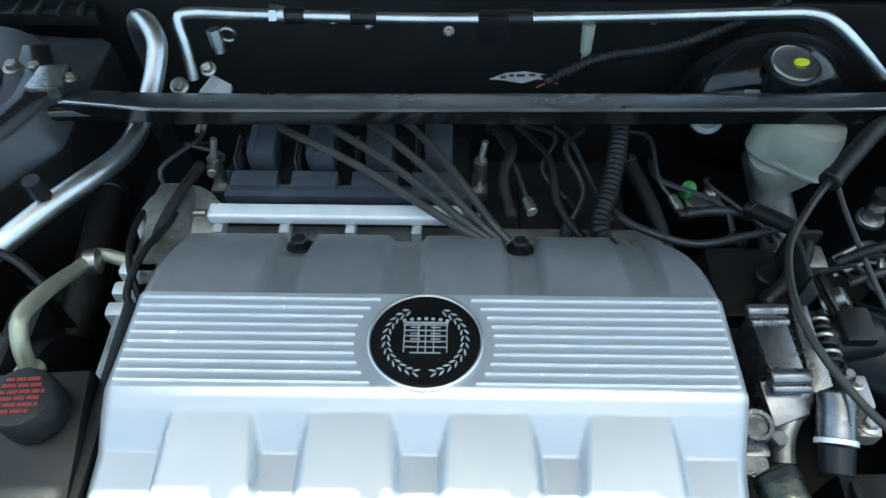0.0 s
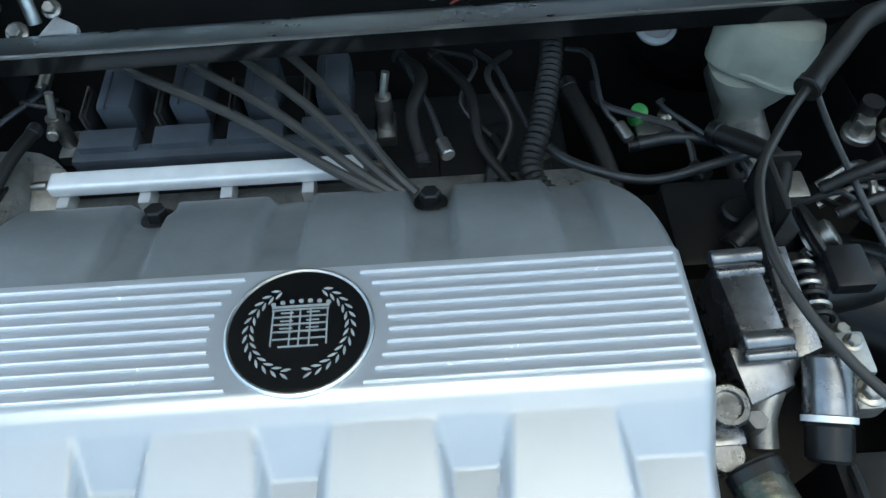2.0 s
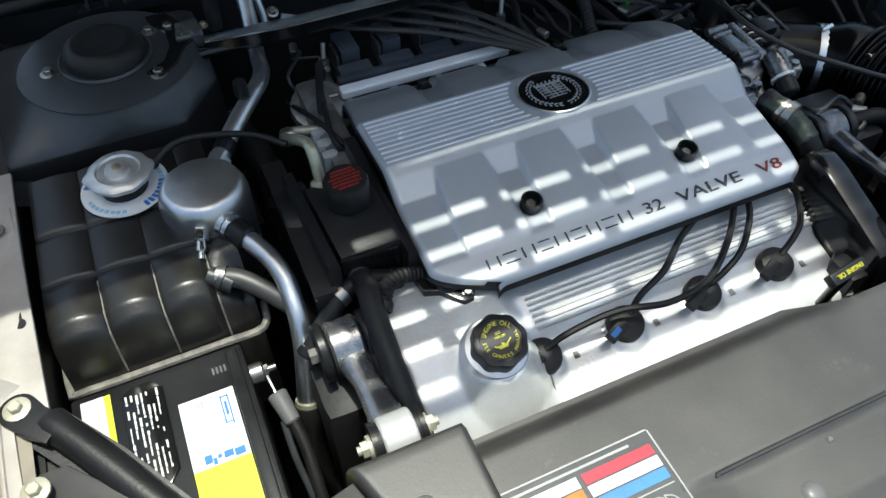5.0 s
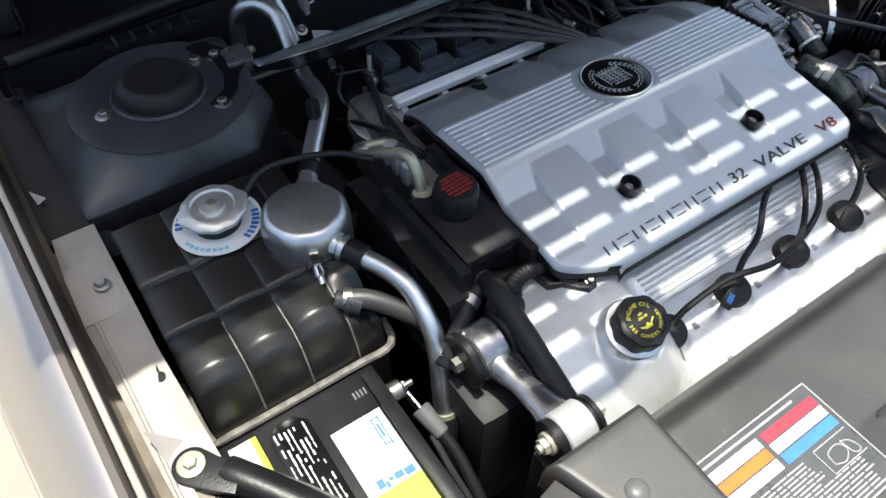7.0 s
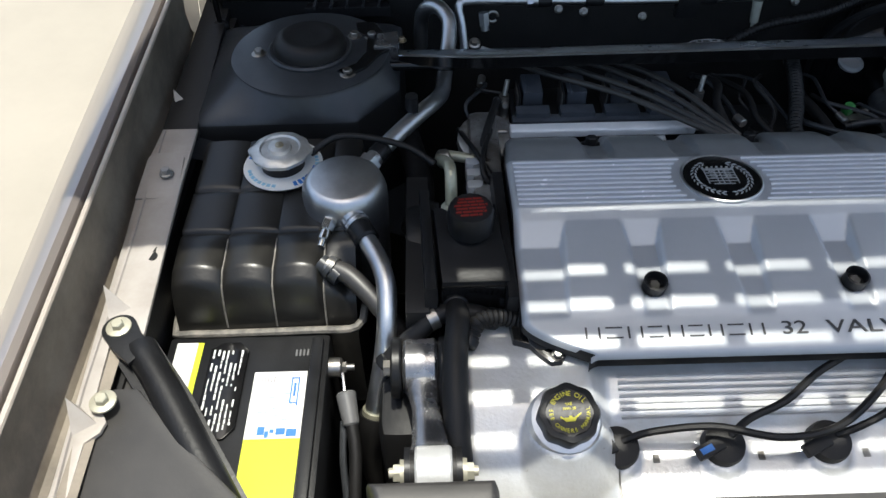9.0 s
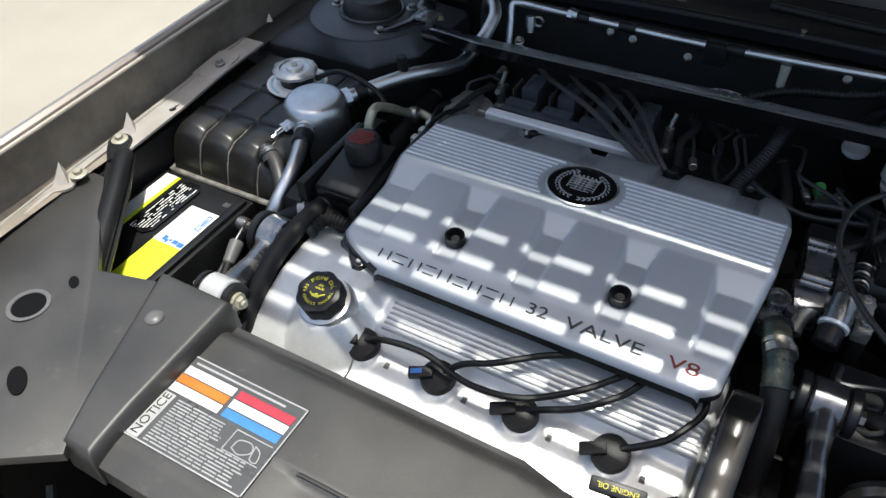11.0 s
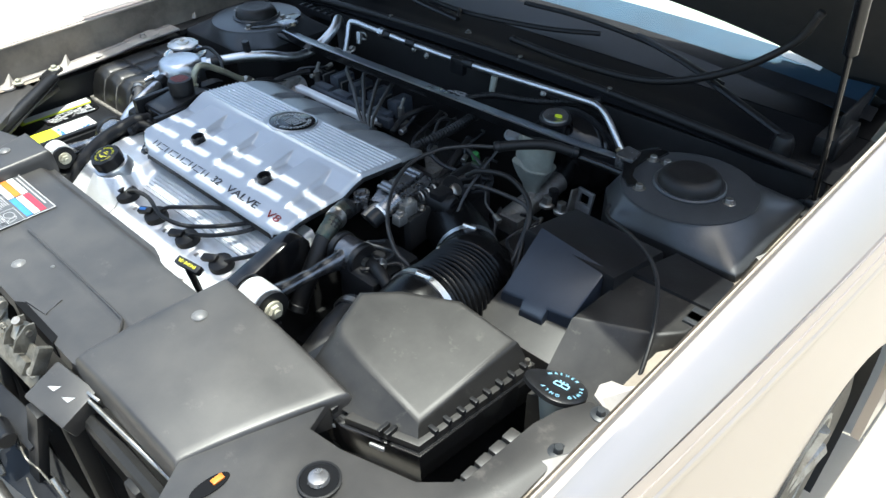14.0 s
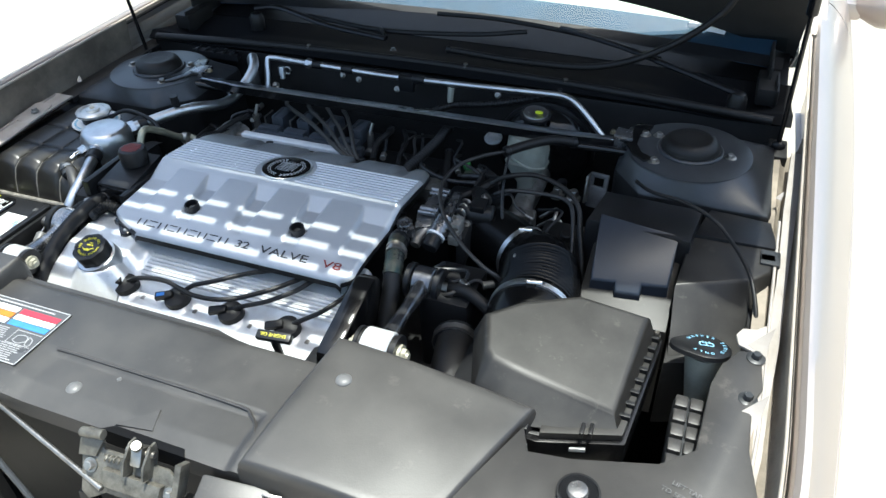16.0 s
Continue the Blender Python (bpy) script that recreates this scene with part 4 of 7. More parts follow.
# plug leads
BOOTS = (-0.245, -0.144, -0.043, 0.058)
for i, px in enumerate(BOOTS):
    lead = thing("spark_plug_lead", "black spark plug lead with a rubber boot", "plug lead", "plug leads on the front cam cover")
    b = V(px, -0.280, 0.846)
    boot = part("boot", lathe([(0.020, -0.012), (0.0205, 0.004), (0.019, 0.009), (0.010, 0.011)], b, (0, -0.25, 1), 24), RUBBER, lead)
    part("tab", moved(box(-0.0065, 0.0065, -0.024, 0.004, -0.002, 0.007, 0.002), orient(b + V(-0.008, -0.004, 0.009), (0.4, -0.9, 0), (0, -0.25, 1))), RUBBER, boot)
    if i < 2:
        part("blue_mark", moved(box(-0.003, 0.003, -0.021, -0.008, 0.007, 0.0076, 0), orient(b + V(-0.008, -0.004, 0.009), (0.4, -0.9, 0), (0, -0.25, 1))), BLUE, boot)
    if i == 0:
        path = [b + V(0.004, 0.002, 0.010), b + V(0.030, 0.004, 0.022), (-0.160, -0.278, 0.878), (-0.100, -0.290, 0.876), (-0.045, -0.281, 0.876), (0.005, -0.248, 0.880), (0.040, -0.212, 0.884), (0.055, -0.190, 0.884)]
    elif i == 1:
        path = [b + V(0.006, 0.004, 0.010), b + V(0.024, 0.014, 0.024), (-0.085, -0.254, 0.880), (-0.045, -0.226, 0.884), (-0.008, -0.206, 0.886), (0.010, -0.190, 0.884)]
    elif i == 2:
        path = [b + V(0.006, 0.002, 0.010), b + V(0.024, 0.004, 0.020), (0.015, -0.262, 0.874), (0.048, -0.232, 0.880), (0.062, -0.210, 0.884), (0.07, -0.190, 0.884)]
    else:
        path = [b + V(0.008, 0.004, 0.010), b + V(0.028, 0.012, 0.020), (0.106, -0.254, 0.874), (0.124, -0.225, 0.880), (0.128, -0.210, 0.882), (0.125, -0.190, 0.882)]
    part("wire", tube(path, 0.0038, 8, 0.006), RUBBER, lead)

dip = thing("dipstick", "black engine oil dipstick handle with yellow print", "dipstick")
part("handle", moved(box(-0.026, 0.026, -0.007, 0.007, -0.006, 0.006, 0.003), orient((0.081, -0.342, 0.893), (0.99, 0.13, 0), (0.05, -0.4, 1))), BLACK, dip)
part("stem", cyl((0.081, -0.344, 0.89), (0.086, -0.332, 0.80), 0.006, 0.005, 10), BLACK, dip)
part("print", text("ENGINE OIL", 0.0072, orient((0.0813, -0.3444, 0.8993), (-0.99, -0.13, 0), (0.05, -0.4, 1))), YELLOW_PRINT, dip)

# rear coil pack, bright rail and leads over it
coils = thing("ignition_coils", "black ignition coil pack with four towers", "coil pack")
part("base", box(-0.302, -0.050, 0.195, 0.212, 0.862, 0.882, 0.003), COIL, coils)
part("tray", box(-0.300, -0.052, 0.210, 0.30, 0.845, 0.866, 0.004), NEAR_BLACK, coils)
for i in range(4):
    x = -0.296 + i * 0.0615
    coil = part("coil", merge(box(x, x + 0.047, 0.203, 0.224, 0.862, 0.889, 0.002), box(x + 0.012, x + 0.041, 0.238, 0.288, 0.862, 0.899, 0.004), box(x + 0.018, x + 0.021, 0.236, 0.28, 0.897, 0.901, 0.001)), COIL, coils)
    part("post", merge(box(x + 0.0055, x + 0.0080, 0.228, 0.260, 0.862, 0.900, 0.0006), box(x + 0.012, x + 0.038, 0.224, 0.237, 0.862, 0.872, 0.001)), NEAR_BLACK, coil)
    part("contact", box(x + 0.0030, x + 0.0045, 0.226, 0.262, 0.87, 0.902, 0.0005), STEEL, coil)
for x in (-0.312, -0.042):
    part("terminal", merge(cyl((x, 0.225, 0.86), (x, 0.225, 0.905), 0.007, n=10), cyl((x, 0.225, 0.905), (x + 0.004, 0.232, 0.925), 0.0035, n=8), box(x - 0.008, x + 0.008, 0.21, 0.24, 0.86, 0.872, 0.002)), STEEL, coils)
rail = thing("bright_rail", "bright aluminium rail behind the engine cover", "rail")
part("bar", box(-0.309, -0.060, 0.159, 0.177, 0.880, 0.893, 0.004, seg=3), RAILW, rail)
for x in (-0.325, -0.055):
    part("end", cyl((x - 0.008, 0.170, 0.884), (x + 0.012, 0.170, 0.884), 0.004, n=10), STEEL, rail)
for x in (-0.30, -0.235, -0.17, -0.105):
    part("foot", box(x - 0.005, x + 0.005, 0.150, 0.170, 0.85, 0.880, 0.002), ALLOY, rail)
for i, (x0, x1) in enumerate(((-0.250, -0.046), (-0.196, -0.038), (-0.150, -0.030), (-0.112, -0.022))):
    lead = thing("ignition_lead", "thick dark rubber ignition lead", "ignition lead", "leads over the coil pack")
    part("wire", tube([(x0 - 0.03, 0.300, 0.905), (x0, 0.262, 0.914), (x0 + (x1 - x0) * 0.45, 0.200, 0.919), (x0 + (x1 - x0) * 0.85, 0.142, 0.912), (x1 + 0.004, 0.124, 0.904)], 0.0042, 8, 0.01), IGNITION, lead)

# throttle body: finned casting, round sensor, holed lug
tb = thing("throttle_body", "cast alloy throttle body with a dark spring housing", "throttle body")
part("housing", prism([(0.171, 0.030), (0.200, 0.032), (0.203, -0.024), (0.176, -0.026)], 0.885, lambda x, y: 0.932 - 14 * (0.0 if abs(y - 0.002) > 0.02 else 0.0003), 0.003), THROTTLE, tb)
for y, r, x0, x1 in ((0.0335, 0.0058, 0.170, 0.203), (0.0225, 0.0040, 0.171, 0.202), (-0.0265, 0.0066, 0.174, 0.205), (-0.036, 0.0040, 0.173, 0.204)):
    part("rib", cyl((x0, y, 0.931), (x1, y + 0.001, 0.931), r, n=16, bev=0.001), THROTTLE, tb)
part("plinth", prism([(0.168, -0.026), (0.203, -0.026), (0.205, -0.050), (0.176, -0.060)], 0.88, lambda x, y: 0.924 + 0.3 * (y + 0.03), 0.003), THROTTLE, tb)
part("slot", box(0.2005, 0.2075, -0.022, 0.034, 0.90, 0.922, 0), NEAR_BLACK, tb)
for i in range(7):
    part("fin", box(0.2012, 0.2068, -0.018 + i * 0.007, -0.0155 + i * 0.007, 0.905, 0.926, 0.0008), BLACK, tb)
part("side_casting", prism([(0.2075, 0.040), (0.222, 0.041), (0.226, -0.030), (0.2085, -0.036)], 0.88, lambda x, y: 0.932 - 0.25 * max(0, 0.0 - y), 0.004), THROTTLE, tb)
for i in range(6):
    part("spring_coil", tube([(0.234 + 0.008 * math.cos(q), -0.008 + i * 0.0075 + 0.0035 * q / math.pi, 0.915 + 0.010 * math.sin(q)) for q in lin(0, math.pi, 8)], 0.0021, 6, 0.004), STEEL if i % 2 else BLACK, tb)
part("spring_core", cyl((0.233, -0.015, 0.905), (0.235, 0.045, 0.905), 0.010, n=14), NEAR_BLACK, tb)
part("arm", tube([(0.208, -0.030, 0.912), (0.196, -0.044, 0.908), (0.186, -0.062, 0.902), (0.184, -0.080, 0.895)], 0.009, 10), ALLOY_DIRTY, tb)
sensor = part("sensor", cyl((0.223, -0.038, 0.930), (0.218, -0.071, 0.916), 0.0145, n=24, bev=0.002), THROTTLE, tb)
part("sensor_ring", cyl((0.2180, -0.0700, 0.9164), (0.2175, -0.0735, 0.9150), 0.0156, n=24), RAILW, sensor)
part("sensor_cap", cyl((0.2175, -0.0735, 0.915), (0.2145, -0.094, 0.906), 0.0135, n=20, bev=0.002), BLACK, sensor)
clampb = part("clamp", merge(box(0.230, 0.250, -0.050, -0.022, 0.905, 0.929, 0.003), box(0.236, 0.254, -0.068, -0.048, 0.90, 0.918, 0.003)), ALLOY_DIRTY, tb)
hexbolt((0.246, -0.058, 0.917), 0.006, 0.008, clampb, STEEL)
hexbolt((0.241, -0.030, 0.928), 0.004, 0.006, clampb, STEEL)
lug = part("lug", merge(lathe([(0.0085, -0.02), (0.0132, -0.02), (0.0135, -0.002), (0.0120, 0.0), (0.0090, 0.0), (0.0085, -0.003)], (0.159, -0.062, 0.924), (0, -0.1, 1), 24),
                        lathe([(0.004, -0.02), (0.0105, -0.02), (0.0105, 0.0), (0.004, 0.0)], (0.1545, -0.087, 0.912), (0, -0.1, 1), 20),
                        box(0.147, 0.168, -0.083, -0.072, 0.895, 0.914, 0.003)), THROTTLE, tb)
part("bore", cyl((0.159, -0.062, 0.90), (0.159, -0.062, 0.918), 0.0090, n=20), NEAR_BLACK, lug)
part("boss", cyl((0.175, -0.070, 0.905), (0.175, -0.071, 0.921), 0.006, n=6), LINK, lug)
part("flange", moved(box(-0.008, 0.008, -0.05, 0.05, -0.05, 0.01, 0.004), orient((0.246, 0.0, 0.895), (1, 0.1, 0), (0, 0, 1))), NEAR_BLACK, tb)
wheel_t = part("cable_wheel", lathe([(0.010, -0.004), (0.026, -0.004), (0.028, -0.002), (0.0255, 0.0), (0.028, 0.002), (0.026, 0.004), (0.010, 0.004)], (0.256, 0.055, 0.912), (0.75, 0.1, 0.65), 28), BLACK, tb)
part("wheel_hub", lathe([(0.011, -0.008), (0.011, 0.010), (0.008, 0.012)], (0.256, 0.055, 0.912), (0.75, 0.1, 0.65), 14), STEEL, wheel_t)
part("cable_bracket", merge(box(0.232, 0.237, 0.07, 0.125, 0.885, 0.930, 0.002), box(0.232, 0.262, 0.120, 0.125, 0.885, 0.925, 0.002)), NEAR_BLACK, tb)
part("motor", merge(cyl((0.232, 0.020, 0.905), (0.285, 0.026, 0.905), 0.019, n=20, bev=0.003), box(0.246, 0.272, 0.008, 0.040, 0.918, 0.930, 0.003)), BLACK, tb)
for yy_ in (-0.012, 0.046):
    hexbolt((0.249, yy_, 0.906), 0.0045, 0.007, tb, STEEL)

# intake duct
duct = thing("intake_duct", "black ribbed rubber intake duct with steel clamps", "intake duct")


def ridges(pitch, depth):
    return lambda s: 1 + depth * (2 * abs(math.sin(math.pi * s / pitch)) ** 0.7 - 1)


part("elbow", tube([(0.250, 0.045, 0.862), (0.300, 0.022, 0.864), (0.345, -0.008, 0.866), (0.378, -0.040, 0.868), (0.390, -0.070, 0.869)], 0.0490, 28, 0.006, lambda s: 1 + 0.22 * math.exp(-((s - 0.155) / 0.028) ** 2)), DUCT, duct)
part("swell", tube([(0.375, -0.010, 0.855), (0.395, -0.030, 0.856), (0.405, -0.055, 0.858)], 0.050, 24, 0.01), DUCT, duct)
part("bellows", tube([(0.386, -0.052, 0.868), (0.394, -0.085, 0.870), (0.402, -0.125, 0.876), (0.405, -0.164, 0.883)], 0.0610, 36, 0.0012, ridges(0.0098, 0.07)), DUCT, duct)
part("cuff", tube([(0.4045, -0.156, 0.881), (0.404, -0.18, 0.882), (0.405, -0.215, 0.868)], 0.0630, 32, 0.01), DUCT, duct)
for a, b, r in (((0.352, -0.0135, 0.8663), (0.343, -0.0065, 0.8659), 0.0508), ((0.4050, -0.166, 0.8832), (0.4052, -0.176, 0.8838), 0.0652)):
    ring = part("clamp", tube([a, b], r, 36, 0.02), BRUSHED, duct)
    c = Vector(a).lerp(Vector(b), 0.5)
    part("screw", cyl(c + V(-0.010, 0.0, r - 0.001), c + V(0.012, 0.004, r - 0.001), 0.0045, n=10, bev=0.001), CHROME, ring)
hexbolt((0.352, -0.082, 0.915), 0.004, 0.01, duct, STEEL, (1, 0, 0.2))

# air cleaner box
airbox = thing("air_cleaner", "dusty black plastic air cleaner box", "air cleaner")
lid_lo = [(0.338, -0.230), (0.375, -0.350), (0.430, -0.372), (0.476, -0.364), (0.560, -0.338), (0.578, -0.155), (0.470, -0.150), (0.39, -0.188)]
lid_hi = [(0.360, -0.244), (0.378, -0.300), (0.392, -0.309), (0.42, -0.314), (0.552, -0.328), (0.566, -0.166), (0.472, -0.166), (0.402, -0.205)]


def lid_top(x, y):
    return 0.931 - 0.12 * (x - 0.385) + 0.15 * (y + 0.303) - 0.04 * max(0, 0.40 - x)


part("lid", prism(lid_lo, 0.888, lid_top, 0.008, 4, lid_hi), AIRBOX, airbox)
part("rim", prism([(0.472, -0.374), (0.567, -0.344), (0.586, -0.150), (0.570, -0.150), (0.548, -0.330), (0.470, -0.356)], 0.880, 0.890, 0.002), AIRBOX, airbox)
part("skirt", prism([(0.425, -0.378), (0.470, -0.380), (0.572, -0.348), (0.590, -0.150), (0.572, -0.150), (0.548, -0.330), (0.470, -0.356), (0.43, -0.36)], 0.835, 0.879, 0.003), BLACK_GLOSS, airbox)
part("tray", prism([(0.335, -0.215), (0.38, -0.35), (0.432, -0.374), (0.474, -0.370), (0.564, -0.340), (0.582, -0.155), (0.5, -0.15)], 0.74, 0.880, 0.002), BLACK, airbox)
for i in range(8):
    k = i / 7
    part("clip", box(0.556 + 0.014 * k, 0.571 + 0.014 * k, -0.320 + 0.150 * k, -0.314 + 0.150 * k, 0.887, 0.897, 0.001), BLACK, airbox)
for x, y in ((0.446, -0.370), (0.455, -0.370), (0.520, -0.354), (0.530, -0.351)):
    part("clip", box(x - 0.0025, x + 0.0025, y - 0.010, y + 0.008, 0.887, 0.897, 0.001), BLACK, airbox)
for x, y in ((0.452, -0.3795), (0.518, -0.3655)):
    part("window", moved(box(-0.010, 0.010, -0.002, 0.002, -0.003, 0.003, 0.001), orient((x, y, 0.868), (1, 0.28, 0), (0, 0, 1))), GREY_PRINT, airbox)
hexbolt((0.520, -0.150, 0.893), 0.005, 0.012, airbox, STEEL)
hexbolt((0.580, -0.160, 0.889), 0.004, 0.012, airbox, STEEL)
part("duct", box(0.33, 0.44, -0.40, -0.22, 0.70, 0.87, 0.02), BLACK, airbox)

# resonator with pale ribs between box and flange
reson = thing("ribbed_resonator", "grey ribbed plastic casing beside the air cleaner", "resonator")
part("body", box(0.618, 0.655, -0.385, -0.235, 0.80, 0.868, 0.006), GREY_METAL, reson)
for i in range(6):
    for x in (0.6195, 0.638):
        part("pad", box(x, x + 0.0165, -0.382 + i * 0.0245, -0.362 + i * 0.0245, 0.866, 0.8755, 0.003), SHROUD, reson)

# fuse box and its neighbour
fuse = thing("fuse_box", "black plastic fuse box under a stepped cover", "fuse box")
part("body", prism([(0.458, -0.125), (0.592, -0.125), (0.592, 0.06), (0.455, 0.06)], 0.70, lambda x, y: 0.872 + 0.35 * max(0, y + 0.075), 0.006), AIRBOX, fuse)
part("cover", prism([(0.470, -0.078), (0.505, -0.074), (0.508, -0.086), (0.545, -0.082), (0.545, -0.070), (0.582, -0.066), (0.582, 0.012), (0.460, 0.024)],
                    lambda x, y: 0.86, lambda x, y: 0.905 + 0.52 * (y + 0.07) if y > -0.08 else 0.893, 0.004), FUSE, fuse, "smooth black stepped lid")
part("back", prism([(0.44, 0.012), (0.60, 0.0), (0.61, 0.12), (0.45, 0.13)], 0.75, lambda x, y: 0.944 - 0.14 * (y - 0.03), 0.008), BLACK, fuse)
relay = thing("relay_cover", "black plastic cover with a wide front slope", "relay cover")
part("hood", prism([(0.600, -0.165), (0.700, -0.128), (0.724, -0.05), (0.726, 0.05), (0.598, 0.05)], 0.862, lambda x, y: 0.926 + 0.02 * (x - 0.6), 0.005, 3,
                   [(0.590, -0.078), (0.690, -0.036), (0.716, -0.010), (0.722, 0.05), (0.598, 0.05)]), AIRBOX, relay)
part("base", prism([(0.596, -0.178), (0.704, -0.142), (0.728, -0.05), (0.728, 0.055), (0.596, 0.055)], 0.74, 0.864, 0.003), AIRBOX, relay)
part("rear", prism([(0.60, 0.045), (0.725, 0.045), (0.715, 0.13), (0.62, 0.14)], 0.75, lambda x, y: 0.934 - 0.1 * (y - 0.04), 0.008), BLACK, relay)
part("notch", box(0.700, 0.722, 0.012, 0.030, 0.920, 0.932, 0.002), BLACK, relay)

washer = thing("washer_filler", "black washer fluid cap on a pale neck", "filler cap")
WN = V(0.0, 0.30, 1).normalized()
WC = V(0.644, -0.178, 0.914)
cap = part("cap", lathe([(0.030, -0.010), (0.033, -0.008), (0.033, -0.002), (0.030, 0.0)], WC, WN, 32, lambda a, h: 1.0 + 0.42 * max(0, math.cos(a - 2.9)) ** 6), BLACK, washer)
part("neck", cyl(WC + V(0.004, -0.01, -0.12), WC - WN * 0.008, 0.012, 0.026, 20), MILKY, washer)
WM = orient(WC + WN * 0.0008, (1, 0.15, 0), WN)
part("print", merge(ring_text("WASHER FLUID ONLY", 0.0240, 0.0066, WM, -60, 17.5), moved(merge(box(-0.011, 0.011, -0.006, -0.004, 0, 0.0006, 0), box(-0.012, -0.010, -0.005, 0.004, 0, 0.0006, 0),
     box(0.010, 0.012, -0.005, 0.004, 0, 0.0006, 0), box(-0.011, 0.011, 0.004, 0.006, 0, 0.0006, 0), box(-0.001, 0.001, -0.004, 0.010, 0, 0.0006, 0), box(-0.007, -0.004, 0.008, 0.010, 0, 0.0006, 0), box(0.004, 0.007, 0.008, 0.010, 0, 0.0006, 0)), WM @ Matrix.Diagonal((0.8, 0.8, 1, 1)))), CYAN_PRINT, cap)

# ---- radiator shroud ----
shroud = thing("radiator_shroud", "dark grey moulded plastic shroud over the radiator", "shroud")


def crown(x, y):
    z = 0.898 - 0.25 * max(0, -y - 0.525) ** 1.0 * (1 if y < -0.525 else 0)
    # sunk field towards the front with a soft rounded border
    d = min(clamp01((-0.468 - y) / 0.006), clamp01((0.150 - x) / 0.008), clamp01((x + 0.235) / 0.060) ** 1.5)
    z -= 0.005 * d
    e = clamp01((y + 0.375) / 0.016)
    return z - 0.012 * e * e


SX = lin(-0.375, -0.22, 12) + lin(-0.215, -0.18, 12) + lin(-0.17, 0.13, 14) + lin(0.138, 0.19, 16)


def rear_edge(x):
    return -0.350 - 0.020 * clamp01((x - 0.0) / 0.05)


centre = bmesh.new()
rows = []
YS = lin(0, 1, 46)
for u in YS:
    rows.append([centre.verts.new((x, rear_edge(x) + (-0.552 - rear_edge(x)) * u, crown(x, rear_edge(x) + (-0.552 - rear_edge(x)) * u))) for x in SX])
for a, b in zip(rows, rows[1:]):
    for i in range(len(a) - 1):
        centre.faces.new((a[i], b[i], b[i + 1], a[i + 1]))
ext = bmesh.ops.extrude_edge_only(centre, edges=[e for e in centre.edges if e.is_boundary])["geom"]
for v in ext:
    if isinstance(v, bmesh.types.BMVert):
        v.co.z -= 0.03
part("centre_panel", centre, SHROUD, shroud, sharp=55)
part("centre_rib", tube([(-0.185, -0.470, 0.8965), (-0.16, -0.468, 0.8975), (0.09, -0.469, 0.8975), (0.13, -0.476, 0.897), (0.15, -0.50, 0.8955), (0.158, -0.545, 0.889)], 0.0022, 6, 0.01), SHROUD, shroud)


def right_z(x, y):
    d = math.hypot(0.9 * max(0, x - 0.21), max(0, -0.40 - y))
    return 0.929 - 0.42 * d * d - 0.012 * max(0, -0.36 - y) + 0.0012 * noise.noise(V(x * 14, y * 14, 3))


def cushion(corners, z, skirt=0.045, n=22):
    """A four-cornered moulded pad with a crowned top z(x, y) and rounded, falling sides."""
    rim = ((-0.0090, skirt), (-0.0078, 0.014), (-0.0062, 0.0060), (-0.0040, 0.0022), (-0.0018, 0.0005))
    st = [(0.0, o, d) for o, d in rim] + [(k, 0.0, 0.0) for k in lin(0.0, 1.0, n)] + [(1.0, -o, d) for o, d in rim[::-1]]
    p = [Vector(c) for c in corners]
    eu, ev = (p[1] - p[0]).normalized(), (p[3] - p[0]).normalized()
    rows = []
    for v, ov, dv in st:
        row = []
        for u, ou, du in st:
            q = p[0].lerp(p[1], u).lerp(p[3].lerp(p[2], u), v) + eu * ou + ev * ov
            row.append(V(q.x, q.y, z(q.x, q.y) - max(du, dv)))
        rows.append(row)
    bm = loft(rows, closed=False)
    if sum(f.normal.z for f in bm.faces) < 0:
        bmesh.ops.reverse_faces(bm, faces=bm.faces[:])
    return bm


part("right_block", cushion([(0.172, -0.546), (0.390, -0.545), (0.454, -0.358), (0.192, -0.346)], right_z), SHROUD, shroud, sharp=60)
part("left_block", cushion([(-0.400, -0.548), (-0.372, -0.548), (-0.374, -0.350), (-0.466, -0.350)], lambda x, y: 0.9215 + 0.03 * (y + 0.40) - 0.35 * max(0, -0.49 - y) ** 1.5), SHROUD, shroud, sharp=60)


def side_panel(side, name):
    if side > 0:
        out = [(0.402, -0.560), (0.390, -0.540), (0.396, -0.530), (0.455, -0.385), (0.47, -0.42), (0.52, -0.418), (0.612, -0.393), (0.648, -0.36), (0.655, -0.25), (0.664, -0.215), (0.685, -0.178), (0.712, -0.178), (0.716, -0.24),
               (0.705, -0.27), (0.705, -0.34), (0.72, -0.42), (0.715, -0.60), (0.60, -0.70), (0.47, -0.68), (0.430, -0.605)]
        zz = lambda x, y: 0.905 + 0.014 * clamp01((x - 0.42) / 0.12) - 0.05 * max(0, -y - 0.52)
    else:
        out = [(-0.392, -0.562), (-0.410, -0.535), (-0.474, -0.355), (-0.555, -0.372), (-0.60, -0.33), (-0.648, -0.285), (-0.690, -0.24), (-0.712, -0.24), (-0.735, -0.27), (-0.738, -0.60), (-0.56, -0.66)]
        zz = lambda x, y: 0.914 + 0.030 * (y + 0.4) - 0.008 * clamp01((-x - 0.45) / 0.2) - 0.05 * max(0, -y - 0.52)
    return part(name, prism(out, lambda x, y: zz(x, y) - 0.012, zz, 0.003), SHROUD, shroud), zz


